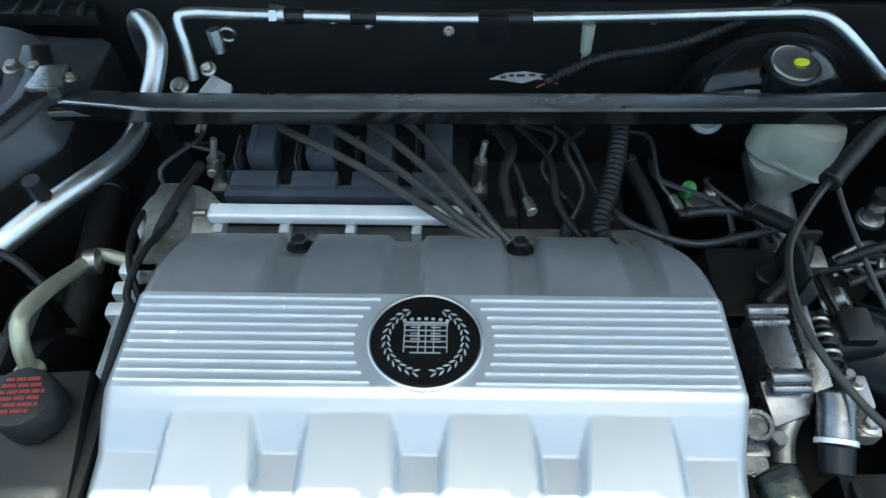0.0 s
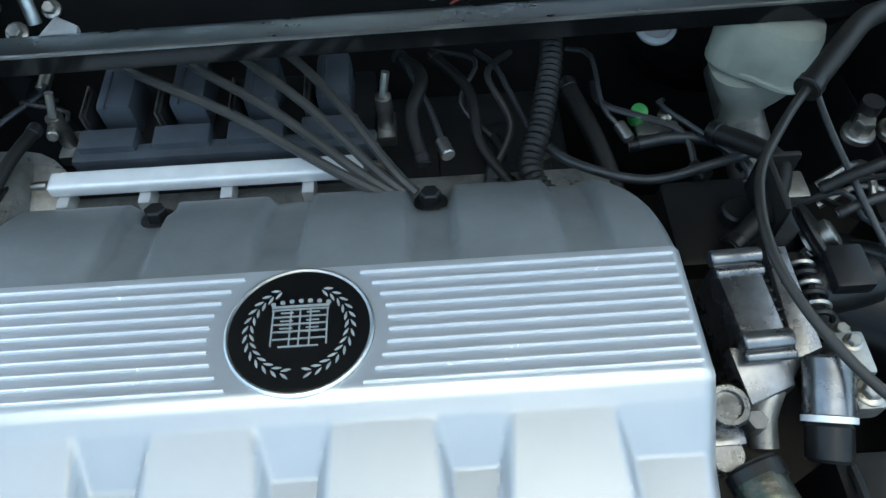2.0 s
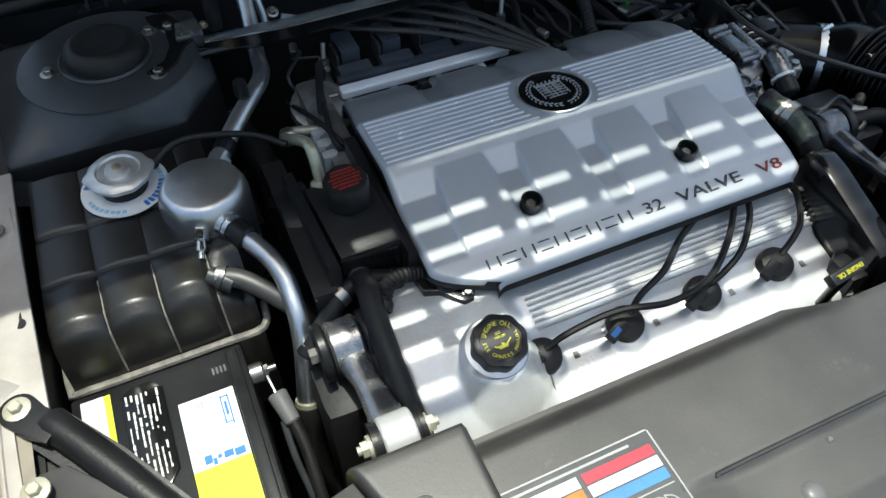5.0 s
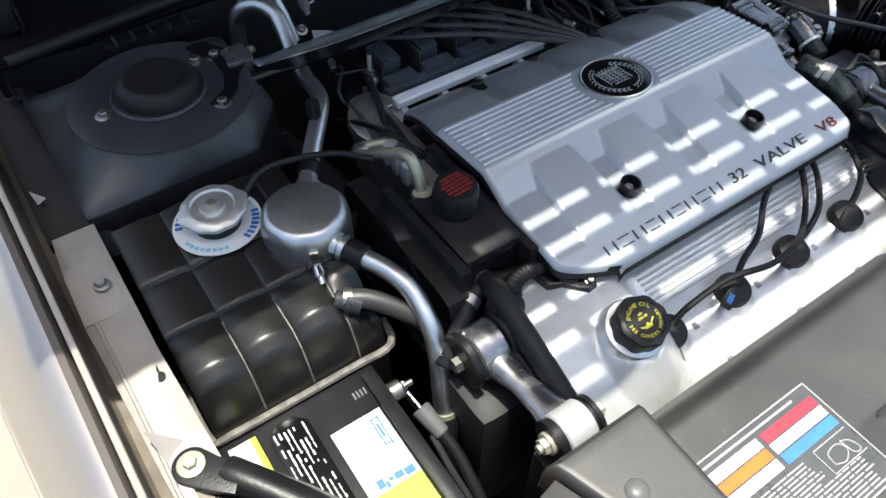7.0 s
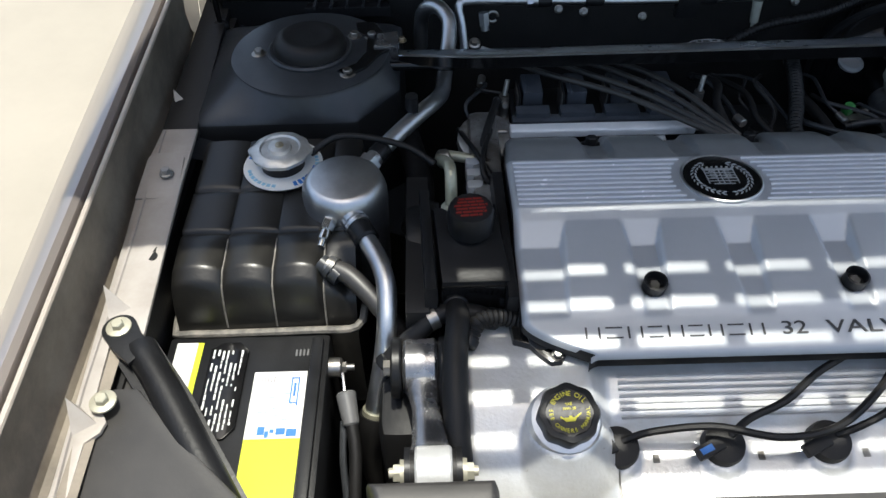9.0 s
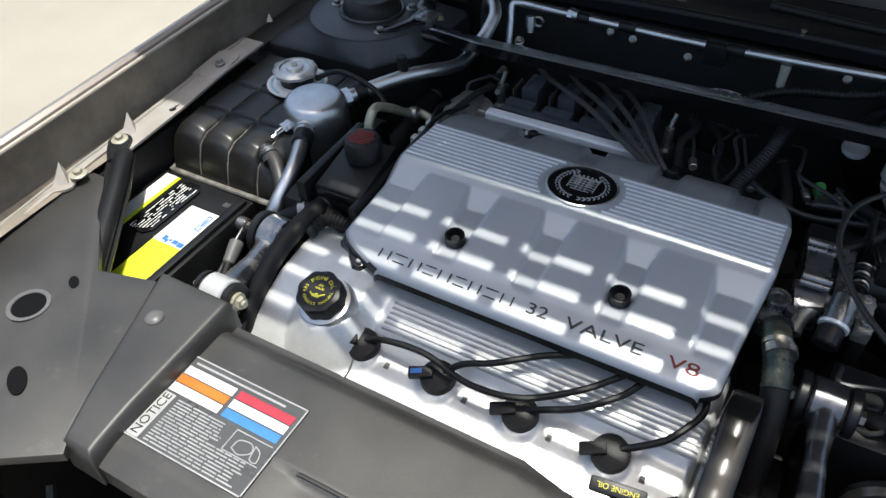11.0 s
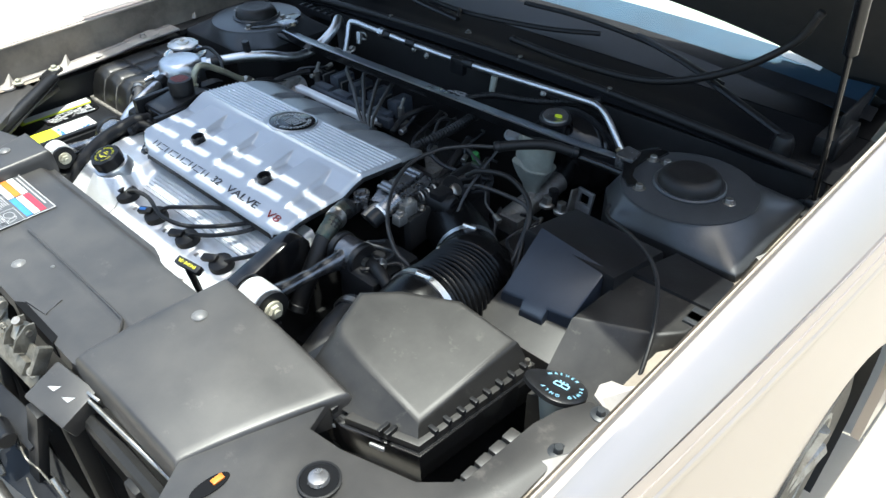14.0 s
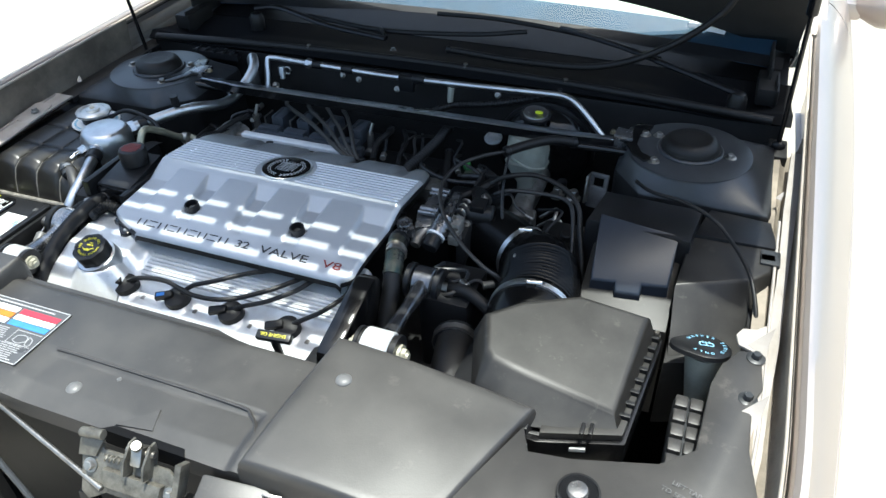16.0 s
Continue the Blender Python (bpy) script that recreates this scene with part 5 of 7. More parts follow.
right, rz = side_panel(1, "right_panel")
left, lz = side_panel(-1, "left_panel")
for x, y, z in ((0.229, -0.409, right_z(0.229, -0.409)), (-0.117, -0.514, 0.892), (-0.428, -0.402, 0.9215), ):
    part("push_clip", lathe([(0.0105, 0), (0.0105, 0.002), (0.008, 0.0045), (0.003, 0.0055)], (x, y, z - 0.001), (0, 0, 1), 20), CLIP, shroud)
part("nub", lathe([(0.0035, 0), (0.0035, 0.0015), (0.002, 0.003)], (-0.070, -0.482, 0.892), (0, 0, 1), 10), CLIP, shroud)
hb = part("hole", lathe([(0.0235, 0.0), (0.024, 0.0025), (0.0215, 0.0028), (0.020, 0.0005)], (0.537, -0.461, rz(0.537, -0.461)), (0, 0, 1), 32), BLACK, shroud)
# Flat black disc stands in for the shade inside the hole.
part("hole_well", lathe([(0.0215, 0.0), (0.0214, 0.0012)], (0.537, -0.461, rz(0.537, -0.461)), (0, 0, 1), 32), COWL, shroud)
part("bumper_stop", lathe([(0.012, 0.0012), (0.0125, 0.003), (0.0105, 0.007), (0.004, 0.008)], (0.536, -0.461, rz(0.537, -0.461)), (0, 0, 1), 24), LINK, hb)
# Slots here are flat black shapes painting the dark of their openings.
part("slot", moved(lathe([(0.0095, 0), (0.0094, 0.0012)], (0, 0, 0), n=24), Matrix.Translation((0.449, -0.540, rz(0.449, -0.540))) @ Matrix.Rotation(radians(86), 4, "Z") @ Matrix.Diagonal((2.5, 1, 1, 1))), COWL, shroud)
part("amber_bulb", moved(box(-0.004, 0.004, -0.007, 0.007, 0, 0.003, 0.001), Matrix.Translation((0.449, -0.530, rz(0.449, -0.530)))), ORANGE, shroud)
# Lighter grey rim paints the highlight round this hole.
part("hole_well", lathe([(0.023, 0.0), (0.0245, 0.002), (0.020, 0.0021), (0.019, 0.0008)], (-0.584, -0.449, lz(-0.584, -0.449)), (0, 0, 1), 28), CLIP, shroud)
# Another flat black disc for a hole's shaded inside.
part("hole_shade", lathe([(0.0198, 0.0), (0.0197, 0.0012)], (-0.584, -0.449, lz(-0.584, -0.449)), (0, 0, 1), 28), COWL, shroud)
part("slot", moved(lathe([(0.010, 0), (0.0099, 0.0012)], (0, 0, 0), n=24), Matrix.Translation((-0.505, -0.526, lz(-0.505, -0.526))) @ Matrix.Rotation(radians(-35), 4, "Z") @ Matrix.Diagonal((2.0, 1, 1, 1))), COWL, shroud)
part("slot", moved(lathe([(0.006, 0), (0.0059, 0.0012)], (0, 0, 0), n=20), Matrix.Translation((-0.565, -0.40, lz(-0.565, -0.40))) @ Matrix.Rotation(radians(-35), 4, "Z") @ Matrix.Diagonal((1.8, 1, 1, 1))), COWL, shroud)
part("moulded_words", text("LIFT TAB", 0.0085, orient((0.645, -0.418, rz(0.645, -0.415) + 0.0004), (1, -0.3, 0), (0, 0, 1))), CLIP, shroud)
part("moulded_words", text("TO SERVICE", 0.0085, orient((0.640, -0.430, rz(0.640, -0.43) + 0.0004), (1, -0.3, 0), (0, 0, 1))), CLIP, shroud)
for x, y, side in ((0.705, -0.188, 1), (0.699, -0.261, 1), (-0.720, -0.179, -1), (-0.712, -0.261, -1)):
    z = rail_z(x, y)
    hexbolt((x, y, z + (0.0045 if side < 0 else -0.001)), 0.0060, 0.0085 if side < 0 else 0.011, shroud, ZINC_PALE if side < 0 else GREY_METAL, washer=2.0)

notice = thing("notice_label", "white and colour-banded notice label on the shroud", "label")
LZ = 0.8988
nm = orient((-0.293, -0.462, LZ), (1, 0.005, 0.0), (0, 0, 1))
# The dark backing is lifted to grey to paint its sky sheen.
part("backing", moved(box(-0.076, 0.076, -0.053, 0.053, 0, 0.0008, 0), nm), LABEL_FILM, notice)


def bar(x0, x1, y0, y1, mat, name="bar", h=0.0015):
    part(name, moved(box(x0, x1, y0, y1, 0.0008, h, 0), nm), mat, notice)


for a in ((-0.076, 0.076, 0.0515, 0.053), (-0.076, 0.076, -0.053, -0.0515), (-0.076, -0.0745, -0.053, 0.053), (0.0745, 0.076, -0.053, 0.053)):
    bar(*a, GREY_PRINT, "border")
for i, m in enumerate((WHITE, ORANGE, WHITE)):
    bar(-0.070, -0.005, 0.030 - i * 0.0115, 0.040 - i * 0.0115, m, "band")
for i, m in enumerate((PINK, WHITE, SKYBLUE)):
    bar(0.000, 0.070, 0.030 - i * 0.0115, 0.040 - i * 0.0115, m, "band")
bar(-0.066, 0.052, 0.0445, 0.0468, GREY_PRINT, "heading_line")
bar(-0.071, -0.056, -0.051, 0.004, GREY_PRINT, "heading_band")
part("word", text("NOTICE", 0.014, nm @ Matrix.Translation((-0.0635, -0.023, 0.0018)) @ Matrix.Rotation(radians(90), 4, "Z"), 0.0002), INK, notice)
rngl = random.Random(5)
for i in range(15):
    y = 0.001 - i * 0.0035
    x1 = (0.020 if i < 7 else 0.066) - rngl.random() * 0.012
    x = -0.050
    while x < x1:
        w = 0.006 + rngl.random() * 0.016
        bar(x, min(x + w, x1), y - 0.0007, y + 0.0007, GREY_PRINT, "text_line")
        x += w + 0.002
for a in ((0.026, 0.070, 0.002, 0.003), (0.026, 0.070, -0.022, -0.021), (0.026, 0.027, -0.022, 0.003)):
    bar(*a, GREY_PRINT, "frame_line")
part("belt_diagram", moved(merge(tube([(0.034, -0.016, 0.001), (0.045, -0.019, 0.001), (0.055, -0.012, 0.001), (0.05, -0.004, 0.001), (0.036, -0.006, 0.001), (0.034, -0.016, 0.001)], 0.0007, 5, 0.003),
                                 tube([(0.055, -0.004, 0.001), (0.063, -0.008, 0.001), (0.066, -0.018, 0.001), (0.058, -0.018, 0.001), (0.055, -0.004, 0.001)], 0.0007, 5, 0.003)), nm), GREY_PRINT, notice)

# latch and clutter in front of the shroud
latch = thing("bonnet_latch", "greasy steel bonnet latch on its plate", "latch")
LP = pose(0.026, -0.578, 0.876, -36, 0, 5)


def pressed(outline, d0, d1, bev=0.001):
    """A stamped piece on the latch plate: outline (x, z), standing from d0 to d1 off it."""
    return moved(prism(outline, d0, d1, bev), LP @ Matrix.Rotation(radians(90), 4, "X"))


part("plate", pressed([(-0.072, 0.022), (-0.050, 0.026), (-0.040, 0.012), (0.050, 0.006), (0.066, -0.006), (0.072, -0.030), (0.060, -0.046), (-0.030, -0.040), (-0.052, -0.052), (-0.064, -0.044)], -0.002, 0.002), LATCH, latch)
part("channel", pressed([(-0.034, -0.008), (0.048, -0.013), (0.046, -0.034), (-0.030, -0.030)], 0.002, 0.011, 0.004), LATCH, latch)
part("ear", pressed([(-0.072, 0.0), (-0.048, 0.002), (-0.040, 0.022), (-0.046, 0.034), (-0.062, 0.036), (-0.072, 0.024)], 0.002, 0.006), LATCH, latch)
part("ear_roll", moved(cyl((-0.068, -0.010, 0.030), (-0.036, -0.012, 0.033), 0.0065, n=14, bev=0.001), LP), LATCH, latch)
for x in (0.000, 0.027):
    part("cheek", moved(prism([(-0.020, -0.008), (0.006, -0.008), (0.004, 0.022), (-0.004, 0.036), (-0.014, 0.032), (-0.022, 0.010)], x, x + 0.003, 0.0005), LP @ Matrix(((0, 0, 1, 0), (1, 0, 0, 0), (0, 1, 0, 0), (0, 0, 0, 1)))), LATCH, latch)
part("pin", moved(cyl((-0.004, -0.008, 0.022), (0.034, -0.008, 0.022), 0.0042, n=12), LP), STEEL, latch)
part("claw", moved(merge(box(0.007, 0.022, -0.018, 0.000, 0.006, 0.030, 0.003), cyl((0.014, -0.014, 0.028), (0.016, -0.022, 0.034), 0.006, n=12)), LP), STEEL, latch)
part("spring", moved(tube([(-0.034 + 0.0016 * i, -0.010 + 0.004 * math.sin(i * 1.6), 0.006 + 0.004 * math.cos(i * 1.6)) for i in range(20)], 0.0010, 5, 0.002), LP), LATCH, latch)
for x, z in ((-0.055, -0.010), (0.057, -0.022)):
    part("bolt", moved(merge(lathe([(0.0095, 0), (0.0095, 0.002)], (x, -0.002, z), (0, -1, 0), 16), lathe([(0.006, 0.002), (0.006, 0.007), (0.005, 0.008)], (x, -0.002, z), (0, -1, 0), 6)), LP), STEEL, latch)
part("tongue", moved(box(0.066, 0.074, -0.016, 0.004, -0.020, 0.020, 0.001), LP), LATCH, latch)
# Flush black pad paints the shade of the latch pocket.
part("recess_shade", prism([(-0.040, -0.5535), (0.086, -0.5535), (0.078, -0.541), (0.03, -0.536), (-0.025, -0.543)], 0.860, 0.8885, 0.0), COWL, latch)
part("sharp_fold", prism([(-0.024, -0.543), (0.017, -0.507), (0.027, -0.536)], 0.886, lambda x, y: 0.8915 + 0.10 * (y + 0.543), 0.0), SHROUD, latch)
cover2 = thing("latch_guard", "dusty grey guard box with two arrow marks", "guard box")
GP = pose(0.162, -0.580, 0.858, 20, 4, 8)
part("box", moved(box(-0.042, 0.042, -0.028, 0.030, -0.018, 0.016, 0.004), GP), SHROUD, cover2)
for k in (0, 1):
    part("arrow_mark", moved(prism([(-0.010, -0.010), (0.006, -0.002), (0.004, 0.012)], 0.0162, 0.0170, 0), GP @ Matrix.Translation((-0.012 + 0.030 * k, 0.002, 0)) @ Matrix.Rotation(-0.5, 4, "Z") @ Matrix.Diagonal((0.75, 0.75, 1, 1))), GREY_PRINT, cover2)
part("tab", moved(box(0.036, 0.060, 0.020, 0.024, -0.010, 0.022, 0.001), GP), STEEL, cover2)
frame_p = thing("stamped_panel", "black stamped panel hanging below the latch", "panel")
part("upright", moved(box(-0.016, 0.016, -0.008, 0.008, -0.14, 0.02, 0.003), pose(0.105, -0.612, 0.80, -14, 8, 0)), BLACK, frame_p)
part("upright", moved(box(-0.010, 0.010, -0.008, 0.008, -0.16, 0.02, 0.003), pose(-0.045, -0.600, 0.80, -10, -6, 0)), BLACK, frame_p)
part("shelf", moved(box(-0.085, 0.070, -0.030, 0.006, -0.003, 0.003, 0.002), pose(0.03, -0.615, 0.765, 14, 4, 6)), BLACK, frame_p)
part("shelf", moved(box(-0.075, 0.085, -0.035, 0.006, -0.003, 0.003, 0.002), pose(0.07, -0.640, 0.690, 14, -4, 8)), BLACK, frame_p)
for pts in ([(-0.05, -0.622, 0.80), (-0.01, -0.630, 0.797), (0.0, -0.640, 0.785), (0.045, -0.642, 0.785)], [(0.06, -0.640, 0.745), (0.10, -0.645, 0.742), (0.112, -0.64, 0.728), (0.15, -0.638, 0.726)],
            [(-0.07, -0.618, 0.765), (-0.03, -0.632, 0.762), (-0.02, -0.640, 0.752), (0.02, -0.645, 0.75)], [(0.09, -0.655, 0.70), (0.13, -0.66, 0.698), (0.15, -0.652, 0.688), (0.19, -0.648, 0.686)]):
    part("edge_wire", tube(pts, 0.0014, 6, 0.006), LATCH, frame_p)
horn = thing("latch_solenoid", "greasy black solenoid on the frame", "solenoid")
part("body", cyl((0.03, -0.648, 0.762), (0.075, -0.652, 0.765), 0.013, n=16, bev=0.002), BLACK, horn)
part("cap", cyl((0.014, -0.647, 0.761), (0.032, -0.648, 0.762), 0.009, n=14), ALLOY_DIRTY, horn)
part("terminal", box(0.035, 0.050, -0.672, -0.650, 0.735, 0.758, 0.003), GREY_METAL, horn)
stay = thing("support_rod", "thin bare steel support rod", "rod", "rods before the radiator")
part("rod", cyl((-0.33, -0.530, 0.880), (-0.005, -0.606, 0.852), 0.0034, n=10), STEEL, stay)
stay2 = thing("support_rod", "thin bare steel support rod", "rod", "rods before the radiator")
part("rod", cyl((0.198, -0.564, 0.872), (0.41, -0.548, 0.846), 0.0034, n=10), STEEL, stay2)
stay3 = thing("support_rod", "thin bare steel support rod", "rod", "rods before the radiator")
part("rod", cyl((0.165, -0.635, 0.75), (0.27, -0.63, 0.62), 0.0038, n=10), STEEL, stay3)
loom = thing("front_wiring", "black taped wiring with a pale sleeve", "wiring")
part("cable", tube([(-0.22, -0.62, 0.76), (-0.10, -0.668, 0.715), (0.02, -0.690, 0.685), (0.10, -0.690, 0.66), (0.17, -0.675, 0.62), (0.22, -0.66, 0.55)], 0.010, 8, 0.02), RUBBER, loom)
part("sleeve", tube([(0.045, -0.692, 0.677), (0.08, -0.692, 0.668), (0.115, -0.688, 0.652)], 0.0125, 10, 0.01), SHROUD, loom)
part("cable", tube([(-0.30, -0.57, 0.84), (-0.18, -0.605, 0.80), (-0.10, -0.63, 0.765), (0.0, -0.665, 0.72), (0.06, -0.675, 0.70)], 0.004, 8, 0.02), GREY_METAL, loom)
lampw = thing("headlamp_wiring", "pale connector and taped wires by the headlamp", "wiring")
part("connector", merge(moved(box(-0.010, 0.010, -0.007, 0.007, -0.006, 0.006, 0.002), pose(-0.357, -0.588, 0.806, 20, 25, 40)), moved(box(-0.006, 0.006, -0.009, 0.004, -0.005, 0.005, 0.002), pose(-0.366, -0.594, 0.794, 10, 40, 15))), PATINA, lampw)
part("wire", tube([(-0.345, -0.575, 0.855), (-0.350, -0.585, 0.83), (-0.358, -0.590, 0.808)], 0.0042, 8), PATINA, lampw)
part("wire", tube([(-0.364, -0.594, 0.795), (-0.372, -0.602, 0.775), (-0.352, -0.606, 0.74)], 0.0034, 8), RUBBER, lampw)
part("wire", tube([(-0.44, -0.575, 0.83), (-0.42, -0.60, 0.80), (-0.38, -0.60, 0.79)], 0.005, 8), RUBBER, lampw)
for side in (-1, 1):
    lamp = thing("headlamp_housing", "black back of a headlamp housing", "headlamp", "headlamps")
    part("housing", box(min(side * 0.40, side * 0.70), max(side * 0.40, side * 0.70), -0.72, -0.60, 0.62, 0.80, 0.02), BLACK, lamp)

# ---- left of the engine: coolant tank, accumulator, battery ----
tank = thing("coolant_tank", "black ribbed plastic coolant tank with pale seam", "coolant tank")


def tank_z(x, y):
    z = interp(y, [(-0.125, 0.852), (-0.118, 0.880), (-0.108, 0.902), (-0.092, 0.912), (-0.06, 0.914), (0.12, 0.918)])
    lobe = abs(math.sin(math.pi * (x + 0.694) / 0.0535)) ** 0.6
    z += (0.010 * lobe - 0.006) * clamp01((-0.045 - y) / 0.03) + (0.003 * lobe - 0.003) * clamp01((y + 0.075) / 0.03)
    for c in (-0.040, 0.03):
        z -= 0.004 * math.exp(-((y - c) / 0.003) ** 2)
    z -= 0.030 * clamp01((x + 0.540) / 0.03) * clamp01((-0.06 - y) / 0.03)
    return z


TX = sorted(set(lin(-0.694, -0.500, 70) + [c + d for c in (-0.6405, -0.587, -0.5335) for d in (-0.006, -0.004, -0.002, 0, 0.002, 0.004, 0.006)]))
TY = sorted(set(lin(-0.125, -0.09, 14) + lin(-0.085, 0.12, 36) + [c + d for c in (-0.035, 0.03) for d in (-0.004, -0.002, 0, 0.002, 0.004)]))
bm = sheet(TX, TY, tank_z)
ext = bmesh.ops.extrude_edge_only(bm, edges=[e for e in bm.edges if e.is_boundary])["geom"]
for v in ext:
    if isinstance(v, bmesh.types.BMVert):
        v.co.z = 0.70
part("body", bm, TANK, tank, sharp=50)
part("seam", tube([(-0.700, -0.05, 0.846), (-0.698, -0.122, 0.845), (-0.68, -0.128, 0.845), (-0.55, -0.130, 0.849), (-0.50, -0.130, 0.853), (-0.492, -0.10, 0.856)], 0.0044, 8, 0.012), SEAM, tank, "pale welded seam")
for c in (-0.6405, -0.587, -0.5335):
    part("seam", tube([(c, y, tank_z(c, y) + 0.0004) for y in lin(-0.124, -0.050, 20)], 0.0012, 6, 0.006), SEAM, tank, "pale scuffed mould seam")
part("nipple", merge(cyl((-0.536, -0.085, 0.908), (-0.515, -0.100, 0.900), 0.0105, n=14), cyl((-0.527, -0.091, 0.905), (-0.523, -0.094, 0.9035), 0.0125, n=14)), GREY_METAL, tank)
RC = V(-0.593, 0.068, 0.945)
part("neck", cyl(RC - V(0, 0, 0.035), RC - V(0, 0, 0.006), 0.026, n=24), BLACK, tank)
radcap = thing("pressure_cap", "bright steel radiator pressure cap", "pressure cap")
part("cap", lathe([(0.024, -0.010), (0.0335, -0.008), (0.0345, -0.003), (0.031, 0.000), (0.024, 0.001), (0.022, -0.001), (0.014, -0.001), (0.013, 0.003), (0.006, 0.004)], RC, (0, 0, 1), 48,
                  lambda a, h: 1 + (0.10 * max(0, math.cos(2 * a)) ** 8 + 0.02 * math.cos(10 * a)) * (1 if h < -0.001 else 0)), CAP_STEEL, radcap)
part("rivet", lathe([(0.0055, 0.002), (0.005, 0.0055), (0.002, 0.006)], RC, (0, 0, 1), 14), ZINC, radcap)
rb = random.Random(7)
ringl = thing("cap_label", "white ring label with blue print round the neck", "label")
part("ring", lathe([(0.027, 0.0), (0.0475, 0.0), (0.0475, 0.0012), (0.027, 0.0014)], RC - V(0, 0, 0.0262), (0, 0, 1), 40), WHITE, ringl)
for i in range(40):
    a = radians(i * 9)
    if i % 11 < 8:
        h = 0.0040 if (i // 11) % 2 else 0.0022
        part("blue_bar", moved(box(-0.0020 - 0.0006 * rb.random(), 0.0020, -h, h, 0, 0.0005, 0), Matrix.Translation(RC + V(0.0405 * math.cos(a), 0.0405 * math.sin(a), -0.0249)) @ Matrix.Rotation(a + 1.57, 4, "Z")), BLUE if h > 0.003 else CYAN_PRINT, ringl)

acc = thing("accumulator", "bare aluminium air-conditioning accumulator with pipes", "accumulator")
AC = V(-0.515, 0.012, 0.945)
part("can", lathe([(0.047, -0.14), (0.0485, -0.05), (0.0485, -0.020), (0.0470, -0.012), (0.0440, -0.005), (0.040, -0.0012), (0.036, 0.0), (0.0, 0.0005)], AC, (0, 0, 1), 48, lambda a, h: 1 + (0.012 * math.cos(8 * a) if -0.03 < h < -0.003 else 0)), BRUSHED, acc)
part("port", merge(cyl((-0.498, 0.042, 0.925), (-0.482, 0.070, 0.926), 0.011, n=16), cyl((-0.4925, 0.052, 0.9254), (-0.487, 0.061, 0.9257), 0.0145, n=6)), BRUSHED, acc)
part("port", merge(cyl((-0.508, -0.022, 0.920), (-0.497, -0.042, 0.918), 0.012, n=16), cyl((-0.5035, -0.030, 0.9195), (-0.500, -0.036, 0.919), 0.0145, n=16), cyl((-0.499, -0.038, 0.9185), (-0.4965, -0.0425, 0.918), 0.0150, n=16)), BRUSHED, acc)
part("valve", merge(cyl((-0.528, -0.028, 0.920), (-0.533, -0.046, 0.917), 0.0085, n=6), cyl((-0.533, -0.046, 0.917), (-0.5345, -0.053, 0.9155), 0.0058, n=10), cyl((-0.5345, -0.053, 0.9155), (-0.5355, -0.058, 0.9145), 0.0066, n=10), cyl((-0.5355, -0.058, 0.9145), (-0.5375, -0.066, 0.9125), 0.0042, n=10)), CHROME, acc)
part("collar", cyl((-0.4965, -0.042, 0.918), (-0.486, -0.064, 0.917), 0.0142, n=18, bev=0.002), BLACK, acc)
part("pipe", tube([(-0.492, -0.050, 0.917), (-0.483, -0.070, 0.917), (-0.472, -0.094, 0.914), (-0.465, -0.121, 0.906), (-0.465, -0.152, 0.886), (-0.469, -0.172, 0.86), (-0.474, -0.184, 0.835), (-0.486, -0.210, 0.785)], 0.0105, 16, 0.008), BRUSHED, acc)
part("crimp", merge(cyl((-0.4815, -0.2015, 0.800), (-0.4835, -0.205, 0.793), 0.0135, n=18)), PATINA, acc)
part("hose", tube([(-0.483, -0.204, 0.795), (-0.486, -0.21, 0.78), (-0.49, -0.215, 0.72), (-0.47, -0.22, 0.6)], 0.0160, 12, 0.02), RUBBER, acc)
part("collar", cyl((-0.482, 0.070, 0.926), (-0.472, 0.084, 0.928), 0.0125, n=16), BLACK, acc)
part("upper_pipe", tube([(-0.474, 0.082, 0.928), (-0.452, 0.112, 0.932), (-0.430, 0.142, 0.934), (-0.410, 0.175, 0.930), (-0.398, 0.215, 0.918), (-0.394, 0.255, 0.912), (-0.388, 0.300, 0.925), (-0.384, 0.330, 0.942), (-0.385, 0.348, 0.954), (-0.398, 0.368, 0.962), (-0.414, 0.384, 0.954), (-0.424, 0.396, 0.930), (-0.426, 0.40, 0.88)], 0.0108, 16, 0.008), BRUSHED, acc)
part("pipe_valve", merge(cyl((-0.436, 0.138, 0.94), (-0.437, 0.136, 0.958), 0.0075, n=6), cyl((-0.437, 0.136, 0.950), (-0.437, 0.135, 0.968), 0.0085, 0.0078, 14)), BLACK, acc)

battery = thing("battery", "black car battery with white and yellow labels", "battery")
part("case", box(-0.700, -0.528, -0.42, -0.136, 0.66, 0.850, 0.005), BLACK, battery)
part("ridge", box(-0.546, -0.534, -0.415, -0.145, 0.848, 0.857, 0.002), BLACK, battery)
bz = 0.8505
for x0, x1, y0, y1, m in ((-0.690, -0.662, -0.30, -0.145, YELLOW), (-0.690, -0.668, -0.29, -0.145, WHITE), (-0.602, -0.548, -0.262, -0.185, WHITE), (-0.602, -0.548, -0.40, -0.262, YELLOW)):
    part("label", box(x0, x1, y0, y1, bz - 0.001, bz + (0.0006 if m is YELLOW else 0.001), 0), m, battery)
part("label", prism([(-0.652, -0.155), (-0.640, -0.147), (-0.622, -0.147), (-0.612, -0.158), (-0.612, -0.25), (-0.622, -0.262), (-0.640, -0.262), (-0.652, -0.25)], bz - 0.001, bz + 0.003, 0.001), BLACK_GLOSS, battery)
rb = random.Random(3)
